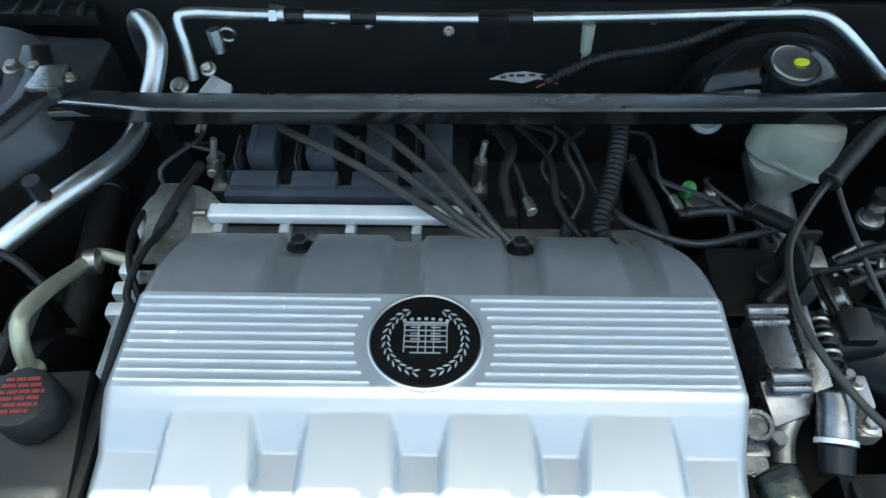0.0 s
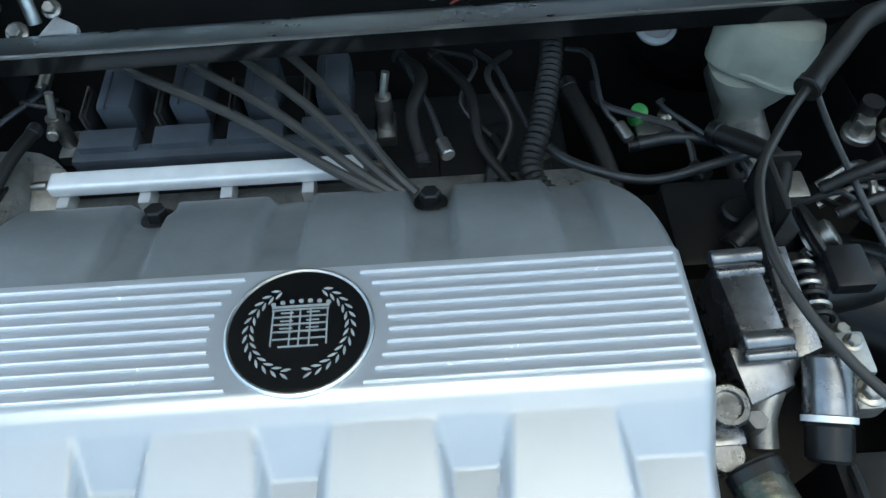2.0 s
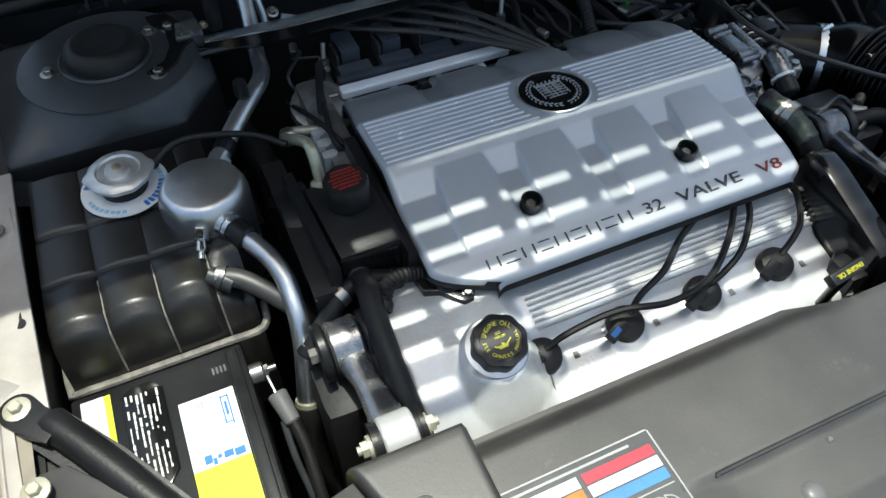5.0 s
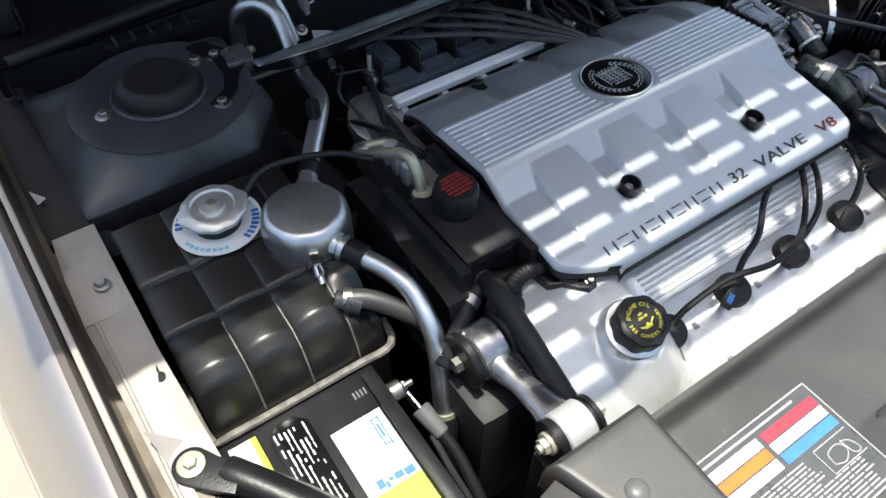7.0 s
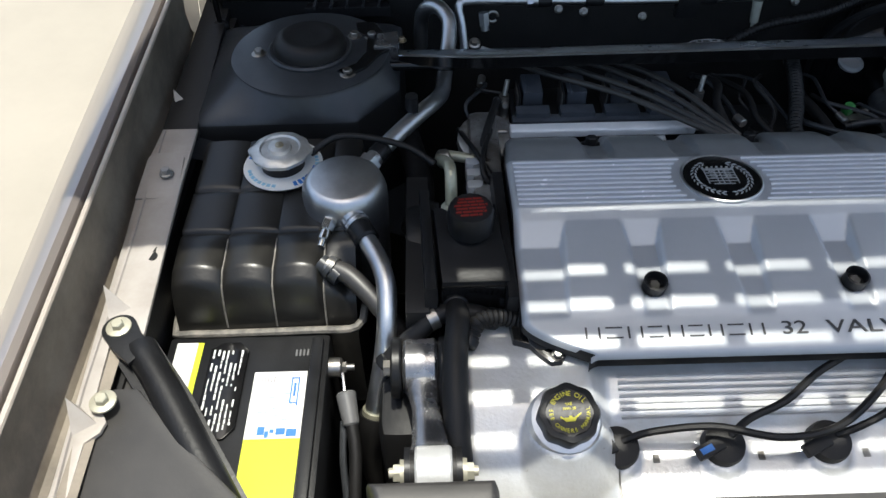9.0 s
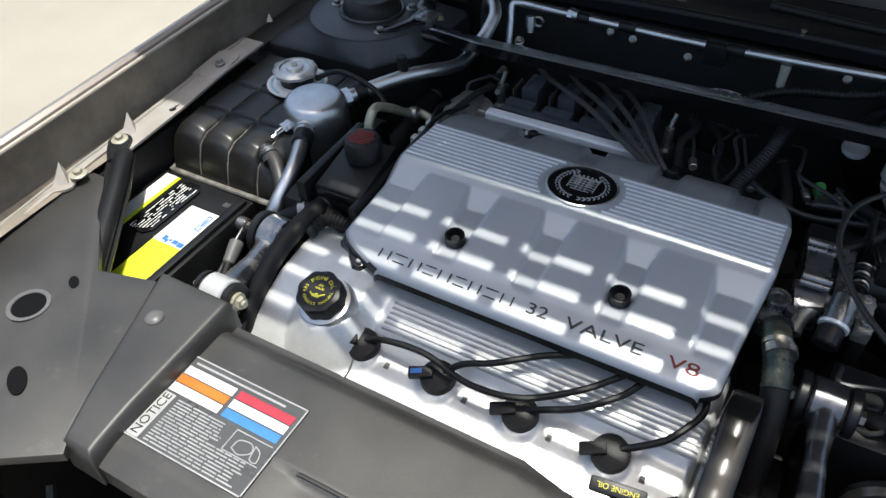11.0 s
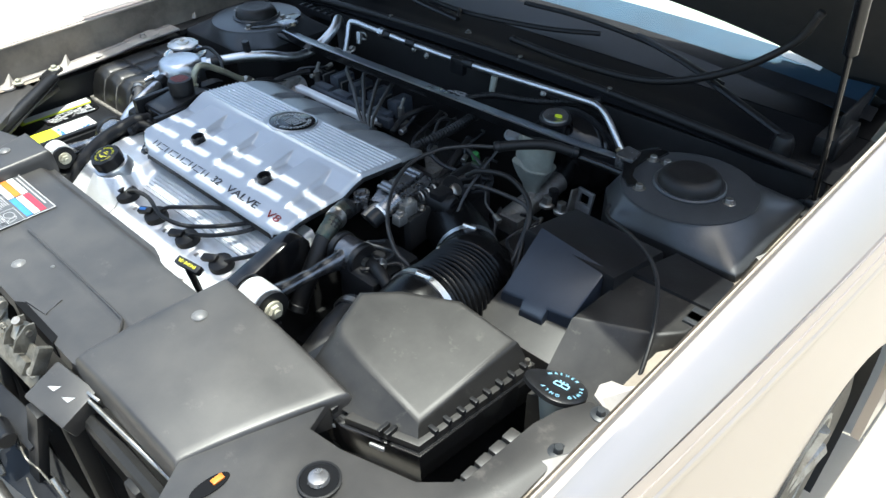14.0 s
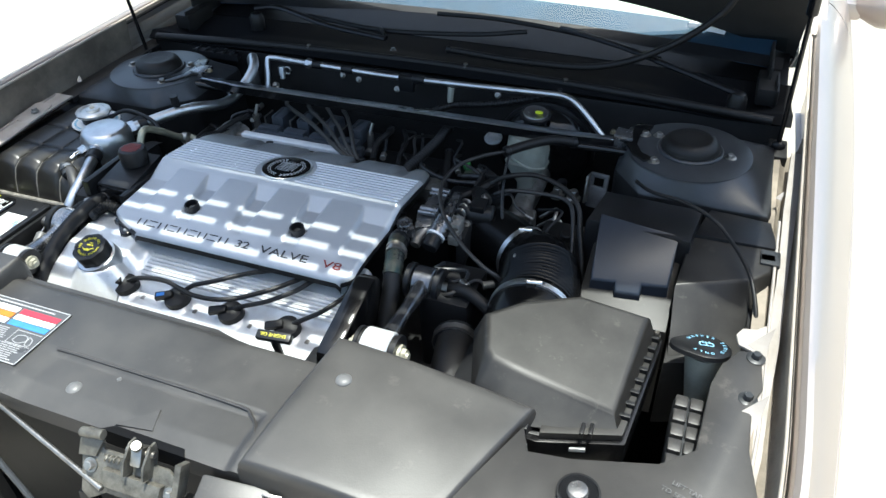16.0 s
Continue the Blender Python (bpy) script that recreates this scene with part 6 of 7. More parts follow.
for col in range(7):
    y = -0.156 - 0.003 * rb.random()
    while y > -0.252:
        w = 0.002 + rb.random() * 0.009
        if rb.random() < 0.80:
            h = 0.0010 + rb.random() * 0.0012
            x = -0.6485 + col * 0.0049
            part("print", box(x, x + h, y - w, y, bz + 0.0028, bz + 0.0034, 0), WHITE, battery)
        y -= w + 0.0012 + (0.004 if rb.random() < 0.15 else 0)
for x, x1, y, y1 in ((-0.563, -0.5615, -0.222, -0.192), (-0.556, -0.5545, -0.226, -0.192), (-0.563, -0.5545, -0.2235, -0.222), (-0.563, -0.5545, -0.194, -0.1925), (-0.560, -0.5575, -0.215, -0.199)):
    part("print", box(x, x1, y, y1, bz + 0.0008, bz + 0.0014, 0), BLUE, battery)
for x, x1, y, y1 in ((-0.590, -0.583, -0.258, -0.249), (-0.5826, -0.579, -0.261, -0.254), (-0.572, -0.563, -0.258, -0.251), (-0.562, -0.552, -0.260, -0.252), (-0.578, -0.574, -0.256, -0.252)):
    part("print", box(x, x1, y, y1, bz + 0.0008, bz + 0.0014, 0), BLUE, battery)
for i in range(9):
    x = -0.594 + rb.random() * 0.030
    y = -0.246 + i * 0.0042
    part("print", box(x, x + 0.004 + rb.random() * 0.008, y, y + 0.0012, bz + 0.0008, bz + 0.0013, 0), CYAN_PRINT, battery)
for i in range(5):
    part("print", box(-0.594 + i * 0.0032, -0.5925 + i * 0.0032, -0.198, -0.190, bz + 0.0008, bz + 0.0014, 0), GREY_PRINT, battery)
for i in range(4):
    part("moulded_mark", box(-0.563 + i * 0.004, -0.561 + i * 0.004, -0.165, -0.157, bz - 0.001, bz + 0.0006, 0), CLIP, battery)
cable = thing("battery_cable", "battery side terminal clamp with grey cables", "battery cable")
part("terminal", cyl((-0.530, -0.172, 0.838), (-0.514, -0.172, 0.838), 0.0105, n=18, bev=0.002), STEEL, cable)
part("stud", merge(cyl((-0.514, -0.172, 0.838), (-0.502, -0.172, 0.838), 0.0035, n=10), cyl((-0.514, -0.172, 0.838), (-0.510, -0.172, 0.838), 0.006, n=6)), STEEL, cable)
part("tab", moved(box(-0.0015, 0.0015, -0.024, 0.010, -0.008, 0.008, 0.001), pose(-0.512, -0.190, 0.834, 14, 0, 8)), LINK, cable)
part("boot", cyl((-0.510, -0.200, 0.833), (-0.503, -0.232, 0.820), 0.0105, 0.0085, 18, 0.002), CLIP, cable)
part("wire", tube([(-0.503, -0.230, 0.821), (-0.499, -0.255, 0.806), (-0.500, -0.30, 0.775), (-0.50, -0.36, 0.72)], 0.0066, 10, 0.012), RUBBER, cable)
part("wire", tube([(-0.512, -0.225, 0.818), (-0.512, -0.26, 0.80), (-0.508, -0.30, 0.77), (-0.51, -0.36, 0.72)], 0.0036, 8, 0.012), GREY_METAL, cable)
redcap = thing("red_terminal_cover", "bright red plastic cable cover by the battery", "cable cover")
part("cover", cyl((-0.510, -0.380, 0.842), (-0.506, -0.362, 0.858), 0.0165, 0.0145, 20, 0.003), PINK, redcap)
part("cable", tube([(-0.510, -0.380, 0.842), (-0.515, -0.40, 0.82), (-0.52, -0.42, 0.76)], 0.008, 10, 0.012), RUBBER, redcap)

brace_l = thing("radiator_brace", "black pressed-steel diagonal brace bar", "brace bar")
part("bar", tube([(-0.6985, -0.196, 0.914), (-0.69, -0.208, 0.9145), (-0.66, -0.25, 0.908), (-0.575, -0.379, 0.886), (-0.535, -0.44, 0.872)], 0.0150, 16, 0.02, flat=0.75), BLACK, brace_l)
tab = [(-0.720 + 0.0165 * math.cos(q), -0.179 + 0.0165 * math.sin(q)) for q in lin(radians(35), radians(215), 12)]
part("tongue", prism(tab + [(-0.718, -0.206), (-0.700, -0.222), (-0.684, -0.200), (-0.698, -0.184)], 0.9185, 0.9235, 0.001), BLACK, brace_l)
part("edge_flange", loft([[V(x - 0.0165, y - 0.0110, z - 0.0030), V(x - 0.0165, y - 0.0110, z - 0.0002), V(x + 0.0165, y + 0.0110, z - 0.0002), V(x + 0.0165, y + 0.0110, z - 0.0030)]
                          for x, y, z in ((-0.704, -0.196, 0.9125), (-0.66, -0.252, 0.9035), (-0.575, -0.380, 0.8815), (-0.535, -0.44, 0.8675))]), BLACK, brace_l)
part("side_plate", prism([(-0.735, -0.20), (-0.695, -0.19), (-0.545, -0.42), (-0.55, -0.46), (-0.735, -0.46)], 0.885, 0.8955, 0.003), SHROUD, brace_l)

# power steering reservoir with its red-printed cap
res = thing("power_steering_reservoir", "black plastic fluid reservoir with a red-printed cap", "reservoir")
part("body", prism([(-0.415, -0.035), (-0.345, -0.030), (-0.336, -0.135), (-0.408, -0.135)], 0.80, lambda x, y: 0.938 + 0.12 * (y + 0.04), 0.006), BLACK, res)
part("step", prism([(-0.410, -0.088), (-0.345, -0.085), (-0.338, -0.138), (-0.408, -0.138)], 0.82, 0.922, 0.005), BLACK_GLOSS, res)
part("wall", prism([(-0.430, 0.00), (-0.418, 0.00), (-0.412, -0.15), (-0.425, -0.15)], 0.75, 0.935, 0.004), BLACK, res)
part("side", prism([(-0.345, 0.04), (-0.331, 0.04), (-0.331, -0.155), (-0.342, -0.155)], 0.75, 0.925, 0.004), BLACK, res)
rc = V(-0.375, -0.066, 0.966)
capm = part("cap", lathe([(0.024, -0.030), (0.0245, -0.006), (0.0225, -0.001), (0.018, 0.0)], rc, (0, 0, 1), 32, lambda a, h: 1 + 0.015 * math.cos(16 * a)), BLACK, res)
for i in range(6):
    w = math.sqrt(max(0, 0.018 ** 2 - (0.0125 - i * 0.005) ** 2)) * (0.86 if i % 2 else 0.98)
    x = -w
    while x < w - 0.002:
        l = 0.005 + rb.random() * 0.007
        part("red_print", moved(box(x, min(x + l, w), -0.0014, 0.0014, 0, 0.0006, 0), Matrix.Translation(rc + V(0, 0.0125 - i * 0.005, 0)) @ Matrix.Rotation(radians(4), 4, "Z")), RED, capm)
        x += l + 0.001
bent = thing("bent_vent_pipe", "weathered bent metal pipe with a crimped end", "pipe")
part("pipe", tube([(-0.394, -0.030, 0.935), (-0.394, -0.020, 0.958), (-0.395, -0.002, 0.968), (-0.400, 0.04, 0.942), (-0.404, 0.085, 0.907), (-0.398, 0.11, 0.895), (-0.36, 0.10, 0.895)], 0.0066, 12, 0.008), PATINA, bent)
part("lip", lathe([(0.006, -0.003), (0.0115, 0.0), (0.012, 0.004), (0.007, 0.006)], (-0.394, -0.031, 0.936), (0, -0.2, -1), 16), PATINA, bent)
part("joint", lathe([(0.008, -0.008), (0.012, -0.004), (0.012, 0.006), (0.008, 0.009)], (-0.40, 0.10, 0.897), (1, 0.2, 0), 14), STEEL, bent)

# belt, pulley and left engine mount link
pulley = thing("belt_and_pulley", "dark drive belt and pulley beside the engine", "belt")
part("wheel", lathe([(0.02, -0.02), (0.075, -0.018), (0.078, 0.0), (0.075, 0.018), (0.02, 0.02)], (-0.425, -0.03, 0.84), (1, 0, 0), 32), BLACK, pulley)
part("belt", box(-0.440, -0.425, -0.16, 0.06, 0.76, 0.91, 0.02), RUBBER, pulley)


def dogbone(name, label, a, b, ra, rb_, wide, mat=LINK):
    """An engine mount link: eye, waisted arm, eye with rubber bush and bolt."""
    t = thing(name, label, "engine mount", "engine mount links")
    a, b = Vector(a), Vector(b)
    ax = V(1, 0, 0)
    d = (b - a).normalized()
    secs = []
    for k, w, h in ((0.0, 0.019, 0.020), (0.18, 0.015, 0.015), (0.45, 0.011, 0.009), (0.75, 0.014, 0.009), (1.0, 0.021, 0.013)):
        c = a.lerp(b, k)
        n = ax.cross(d).normalized()
        secs.append([c + ax * (w * wide * math.cos(q)) + n * (h * math.sin(q)) for q in lin(0, 2 * math.pi, 15)[:-1]])
    part("arm", loft(secs), mat, t, "cast alloy arm")
    part("eye", cyl(a - ax * 0.017, a + ax * 0.017, ra, n=28, bev=0.003), mat, t)
    roll = part("bush_sleeve", cyl(b - ax * rb_ * 0.72, b + ax * rb_ * 0.72, rb_, n=28, bev=0.002), ALLOY, t)
    part("bush", cyl(b - ax * rb_ * 0.9, b + ax * rb_ * 0.9, rb_ * 0.86, n=24), RUBBER, roll)
    for s in (-1, 1):
        part("bracket_ear", cyl(b + ax * s * rb_ * 0.9, b + ax * s * (rb_ * 0.9 + 0.005), rb_ * 0.95, n=24), BLACK, t)
        bo = b + ax * s * (rb_ * 0.9 + 0.005)
        part("nut", merge(cyl(bo, bo + ax * s * 0.004, rb_ * 0.5, n=18), cyl(bo + ax * s * 0.004, bo + ax * s * 0.010, rb_ * 0.36, n=6), cyl(bo + ax * s * 0.009, bo + ax * s * 0.014, rb_ * 0.2, n=10)), ZINC_PALE, t)
        part("side_plate", cyl(a + ax * s * 0.0185, a + ax * s * 0.029, ra * 1.06, n=28, bev=0.002), BLACK, t)
        ao = a + ax * s * 0.029
        part("nut", merge(cyl(ao, ao + ax * s * 0.008, ra * 0.3, n=6)), STEEL, t)
    part("bracket", box(b.x - 0.034, b.x + 0.034, b.y - 0.03, b.y + 0.01, 0.70, b.z - 0.028, 0.004), NEAR_BLACK, t)
    return t


dogbone("engine_mount_link", "cast alloy engine mount link with a rubber bush", (-0.431, -0.198, 0.871), (-0.420, -0.318, 0.884), 0.029, 0.0225, 1.2)
dogbone("engine_mount_link", "cast alloy engine mount link with a rubber bush", (0.231, -0.150, 0.884), (0.234, -0.322, 0.902), 0.026, 0.028, 0.88, LINK_DARK)
part("pump_body", box(-0.475, -0.400, -0.26, -0.155, 0.62, 0.845, 0.02), NEAR_BLACK, pulley)


def hose(label, pts, r, mat=RUBBER, rings=None, step=0.008, clamps=(), name="hose"):
    t = thing(name, label, name.replace("_", " "))
    part("tube", tube(pts, r, 12, step, rings), mat, t)
    for p, q in ((pts[0], pts[1]), (pts[-1], pts[-2])):
        d = (Vector(q) - Vector(p)).normalized()
        part("end_collar", cyl(Vector(p) + d * 0.001, Vector(p) + d * (0.006 + r * 0.5), r * 1.16, n=14, bev=r * 0.1), BLACK, t)
    for c, d in clamps:
        part("clip", cyl(Vector(c) - Vector(d) * 0.005, Vector(c) + Vector(d) * 0.005, r * 1.18, n=16), STEEL, t)
    return t


hose("black coolant hose beside the cam cover", [(-0.395, -0.135, 0.895), (-0.392, -0.165, 0.905), (-0.396, -0.20, 0.90), (-0.398, -0.25, 0.885), (-0.395, -0.31, 0.85), (-0.39, -0.34, 0.80)], 0.0125)
hose("thin black hose beside the engine mount", [(-0.412, -0.18, 0.885), (-0.408, -0.24, 0.872), (-0.405, -0.31, 0.84)], 0.006)
hose("dusty grey-brown hose from the coolant tank", [(-0.530, -0.088, 0.905), (-0.508, -0.098, 0.903), (-0.485, -0.118, 0.893), (-0.462, -0.140, 0.875), (-0.44, -0.155, 0.84)], 0.0105, SHROUD, clamps=(((-0.524, -0.090, 0.905), (0.8, -0.4, -0.1)),))
hose("black hose joining pump and reservoir", [(-0.47, -0.185, 0.855), (-0.44, -0.168, 0.88), (-0.41, -0.150, 0.895), (-0.385, -0.148, 0.895), (-0.35, -0.152, 0.885)], 0.0105, clamps=(((-0.418, -0.153, 0.892), (0.9, 0.4, 0.2)),))
hose("black corrugated conduit round the cover", [(-0.385, -0.190, 0.892), (-0.372, -0.168, 0.902), (-0.35, -0.160, 0.90), (-0.325, -0.160, 0.89)], 0.0085, rings=corrugated(0.005, 0.12), step=0.0012, name="conduit")
corner = thing("corner_bracket", "black bracket plate with a bolt at the engine cover corner", "bracket")
part("plate", prism([(-0.340, -0.158), (-0.318, -0.160), (-0.300, -0.170), (-0.288, -0.186), (-0.286, -0.200), (-0.292, -0.210), (-0.303, -0.211), (-0.313, -0.202), (-0.322, -0.190), (-0.338, -0.184)], 0.874, lambda x, y: 0.894 + 0.10 * (y + 0.185), 0.003), BLACK_GLOSS, corner)
part("collar", lathe([(0.0135, -0.004), (0.0135, 0.003), (0.0115, 0.005), (0.008, 0.004)], (-0.310, -0.183, 0.894), (0, -0.2, 1), 20), BLACK, corner)
hexbolt((-0.310, -0.183, 0.8955), 0.0062, 0.009, corner, ALLOY_DIRTY, (0, -0.2, 1))
hexbolt((-0.296, -0.202, 0.8905), 0.0042, 0.006, corner, STEEL, (0, -0.2, 1))
hose("thin black hose over the belt", [(-0.335, 0.16, 0.895), (-0.348, 0.10, 0.912), (-0.352, 0.055, 0.908), (-0.338, 0.045, 0.895)], 0.0035)
hose("black hose behind the engine cover", [(-0.375, 0.21, 0.86), (-0.372, 0.15, 0.895), (-0.358, 0.09, 0.912), (-0.340, 0.052, 0.900)], 0.0032)
hose("black strap running down to the engine", [(-0.322, 0.215, 0.905), (-0.333, 0.175, 0.908), (-0.346, 0.13, 0.900), (-0.352, 0.095, 0.88)], 0.0052)
hose("black heater hose under the brace", [(-0.45, 0.25, 0.83), (-0.43, 0.12, 0.84), (-0.435, 0.04, 0.83)], 0.018)
hose("thin black wire over the tank", [(-0.56, 0.075, 0.93), (-0.52, 0.088, 0.945), (-0.45, 0.075, 0.94), (-0.41, 0.05, 0.93)], 0.004, name="cable")

# ---- strut brace across the bay ----
brace = thing("strut_brace", "glossy black steel strut tower brace bar", "brace bar")
secs = []
for x in lin(-0.455, 0.435, 24):
    yc = 0.2555 + 0.0145 * x
    s = clamp01((abs(x + 0.01) - 0.34) / 0.10)
    hw, hh = 0.0168 - 0.003 * s, 0.0095 - 0.002 * s
    secs.append([V(x, yc + 0.012 * s + a * hw, 0.9515 - 0.002 * s + b * hh - max(0, b) * (0.0032 * (a + 0.95) + 0.0006 * (a + 0.95) ** 2)) for a, b in ((-1, -1), (-1.0, 0.88), (-0.95, 1.0), (-0.6, 1.0), (-0.2, 1.0), (0.2, 1.0), (0.6, 1.0), (0.95, 1.0), (1, 0.5), (1, -1))])
# Pale blue metal on the tilted top paints its sky sheen; sides black.
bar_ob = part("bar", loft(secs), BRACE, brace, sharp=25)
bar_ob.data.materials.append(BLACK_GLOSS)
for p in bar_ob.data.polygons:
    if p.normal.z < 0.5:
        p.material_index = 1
# Bright brushed strip along the bar's front top edge.
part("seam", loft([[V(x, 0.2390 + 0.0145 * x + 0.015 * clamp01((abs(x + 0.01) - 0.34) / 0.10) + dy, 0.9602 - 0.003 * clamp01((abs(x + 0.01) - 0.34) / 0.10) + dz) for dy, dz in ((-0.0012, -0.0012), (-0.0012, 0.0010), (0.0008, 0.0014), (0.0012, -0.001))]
                   for x in lin(-0.45, 0.43, 20)]), BRUSHED, brace, "bright strip along the front edge")
for side in (-1, 1):
    xo = lambda v: side * v - 0.010
    tube_ = part("end_tube", tube([(xo(0.37), 0.250, 0.938), (xo(0.43), 0.250, 0.940), (xo(0.49), 0.240, 0.946)], 0.0075, 12, 0.01), BLACK_GLOSS, brace)
    foot = part("foot", prism([(xo(0.445), 0.268), (xo(0.445), 0.292), (xo(0.466), 0.300), (xo(0.480), 0.330), (xo(0.506), 0.328), (xo(0.502), 0.304), (xo(0.488), 0.290), (xo(0.488), 0.250), (xo(0.500), 0.222), (xo(0.524), 0.206), (xo(0.508), 0.194),
                               (xo(0.486), 0.214), (xo(0.470), 0.245)], lambda x, y: 0.9585, lambda x, y: 0.9625, 0.0015), BLACK_GLOSS, brace, "black forked end plate")
    part("clevis", merge(prism([(xo(0.444), 0.262), (xo(0.446), 0.296), (xo(0.474), 0.290), (xo(0.478), 0.258)], 0.958, 0.9665, 0.002), box(min(xo(0.446), xo(0.474)), max(xo(0.446), xo(0.474)), 0.257, 0.261, 0.945, 0.966, 0.001)), LINK, foot, "pale folded steel clevis")
    hexbolt((xo(0.440), 0.277, 0.961), 0.004, 0.006, foot, ZINC)

# ---- firewall pipes ----
pipe = thing("firewall_pipe", "bare aluminium pipe clipped along the firewall", "pipe")
part("pipe", tube([(-0.360, 0.350, 0.90), (-0.364, 0.366, 0.935), (-0.368, 0.378, 0.958), (-0.352, 0.384, 0.963), (-0.28, 0.383, 0.962), (-0.08, 0.384, 0.958), (0.10, 0.384, 0.962), (0.26, 0.386, 0.967), (0.312, 0.386, 0.967), (0.338, 0.378, 0.960), (0.37, 0.364, 0.938), (0.401, 0.350, 0.912)], 0.0062, 14, 0.008), BRUSHED, pipe)
for x in (-0.245, -0.168, 0.0):
    part("sleeve", cyl((x - 0.014, 0.384, 0.960), (x + 0.014, 0.384, 0.960), 0.0088, n=14, bev=0.002), BLACK, pipe)
part("union", merge(cyl((-0.268, 0.383, 0.962), (-0.260, 0.383, 0.962), 0.011, n=6), cyl((-0.260, 0.383, 0.962), (-0.252, 0.383, 0.962), 0.0095, n=12)), BRUSHED, pipe)
part("sleeve", box(-0.045, -0.010, 0.376, 0.392, 0.930, 0.966, 0.004), BLACK, pipe)
part("clip", merge(cyl((0.075, 0.372, 0.925), (0.075, 0.380, 0.955), 0.006, 0.0075, 12), cyl((0.075, 0.370, 0.915), (0.075, 0.372, 0.926), 0.004, n=10)), MILKY, pipe)
part("fitting", merge(cyl((-0.332, 0.376, 0.948), (-0.330, 0.372, 0.930), 0.008, n=6), cyl((-0.330, 0.372, 0.930), (-0.329, 0.370, 0.922), 0.006, n=10)), BRUSHED, pipe)
part("fitting", merge(tube([(-0.318 + 0.008 * math.cos(q), 0.378, 0.940 + 0.008 * math.sin(q)) for q in lin(0, 5.5, 12)], 0.0022, 6, 0.003)), STEEL, pipe)
hexbolt((-0.345, 0.362, 0.905), 0.006, 0.009, pipe, STEEL, (0, -0.6, 1))
hexbolt((-0.374, 0.340, 0.898), 0.007, 0.010, pipe, STEEL, (0, -0.6, 1))
part("bracket", prism([(-0.345, 0.318), (-0.310, 0.316), (-0.312, 0.330), (-0.336, 0.346)], 0.905, 0.911, 0.001), ALLOY, pipe)
for x, z in ((-0.076, 0.905), (-0.17, 0.915), (0.16, 0.925), (-0.21, 0.92)):
    hexbolt((x, 0.434, z), 0.0045, 0.006, pipe, STEEL, (0, -1, 0.4))
hose("black corrugated conduit across the firewall", [(0.03, 0.345, 0.905), (0.09, 0.362, 0.925), (0.17, 0.372, 0.935), (0.24, 0.40, 0.945), (0.30, 0.425, 0.958)], 0.0065, rings=corrugated(0.006, 0.1), step=0.0015, name="conduit")
eyeb = thing("eye_bracket", "bare steel bracket with an eye by the cowl", "bracket")
part("plate", moved(box(-0.016, 0.012, -0.012, 0.012, -0.002, 0.002, 0.001), orient((0.520, 0.468, 0.915), (0.8, 0.5, 0), (0, -0.4, 1))), STEEL, eyeb)
part("eye", lathe([(0.005, -0.003), (0.011, -0.003), (0.011, 0.003), (0.005, 0.003)], (0.545, 0.478, 0.912), (0.3, -0.8, 0.4), 20), ZINC, eyeb)
sticker = thing("firewall_label", "grey printed label scrap on the firewall", "label")
part("scrap", prism([(-0.030, 0.352), (-0.012, 0.362), (0.010, 0.365), (0.034, 0.360), (0.044, 0.350), (0.022, 0.353), (0.006, 0.346), (-0.016, 0.351)], 0.902, 0.9035, 0), GREY_PRINT, sticker)
for i, (x, y, w) in enumerate(((-0.018, 0.3545, 0.006), (-0.008, 0.3575, 0.005), (0.000, 0.3575, 0.009), (0.014, 0.3585, 0.007), (0.026, 0.357, 0.008))):
    part("mark", box(x, x + w, y - 0.0018, y + 0.0018, 0.903, 0.9042, 0), INK, sticker)
part("red_thread", tube([(0.020, 0.336, 0.905), (0.03, 0.341, 0.906), (0.045, 0.343, 0.905)], 0.0012, 5), RED, sticker)

# ---- brake booster, reservoir and lines ----
booster = thing("brake_booster", "black brake servo drum on the firewall", "brake booster")
part("drum", lathe([(0.04, -0.03), (0.075, -0.02), (0.092, 0.0), (0.096, 0.03), (0.09, 0.06)], (0.285, 0.345, 0.852), (0, 1, 0.12), 40), BLACK_GLOSS, booster)
part("rolled_rim", lathe([(0.094, 0.026), (0.101, 0.029), (0.101, 0.036), (0.094, 0.039)], (0.285, 0.345, 0.852), (0, 1, 0.12), 40), BLACK, booster)
for q in lin(0.3, 2.8, 3):
    part("stud", cyl((0.285 + 0.07 * math.cos(q), 0.325, 0.852 + 0.07 * math.sin(q)), (0.285 + 0.07 * math.cos(q), 0.340, 0.852 + 0.07 * math.sin(q)), 0.006, n=6), STEEL, booster)
bres = thing("brake_reservoir", "milky plastic brake fluid reservoir", "brake reservoir")
def squarish(a, h):
    k = (abs(math.cos(a)) ** 3.2 + abs(math.sin(a) / 0.66) ** 3.2) ** (-1 / 3.2)
    return k * 0.94


part("upper", lathe([(0.040, -0.012), (0.045, -0.008), (0.0455, 0.026), (0.042, 0.036), (0.030, 0.040)], (0.277, 0.252, 0.900), (0.08, 0.12, 1), 40, squarish), MILKY, bres)
part("seam", lathe([(0.0450, -0.003), (0.0472, -0.0015), (0.0472, 0.001), (0.0450, 0.0025)], (0.278, 0.250, 0.892), (0.16, 0.16, 1), 40, squarish), MILKY, bres)
part("lower", lathe([(0.016, -0.075), (0.018, -0.045), (0.030, -0.028), (0.040, -0.010), (0.044, 0.0)], (0.279, 0.250, 0.889), (0, 0.05, 1), 32, squarish), MILKY, bres)
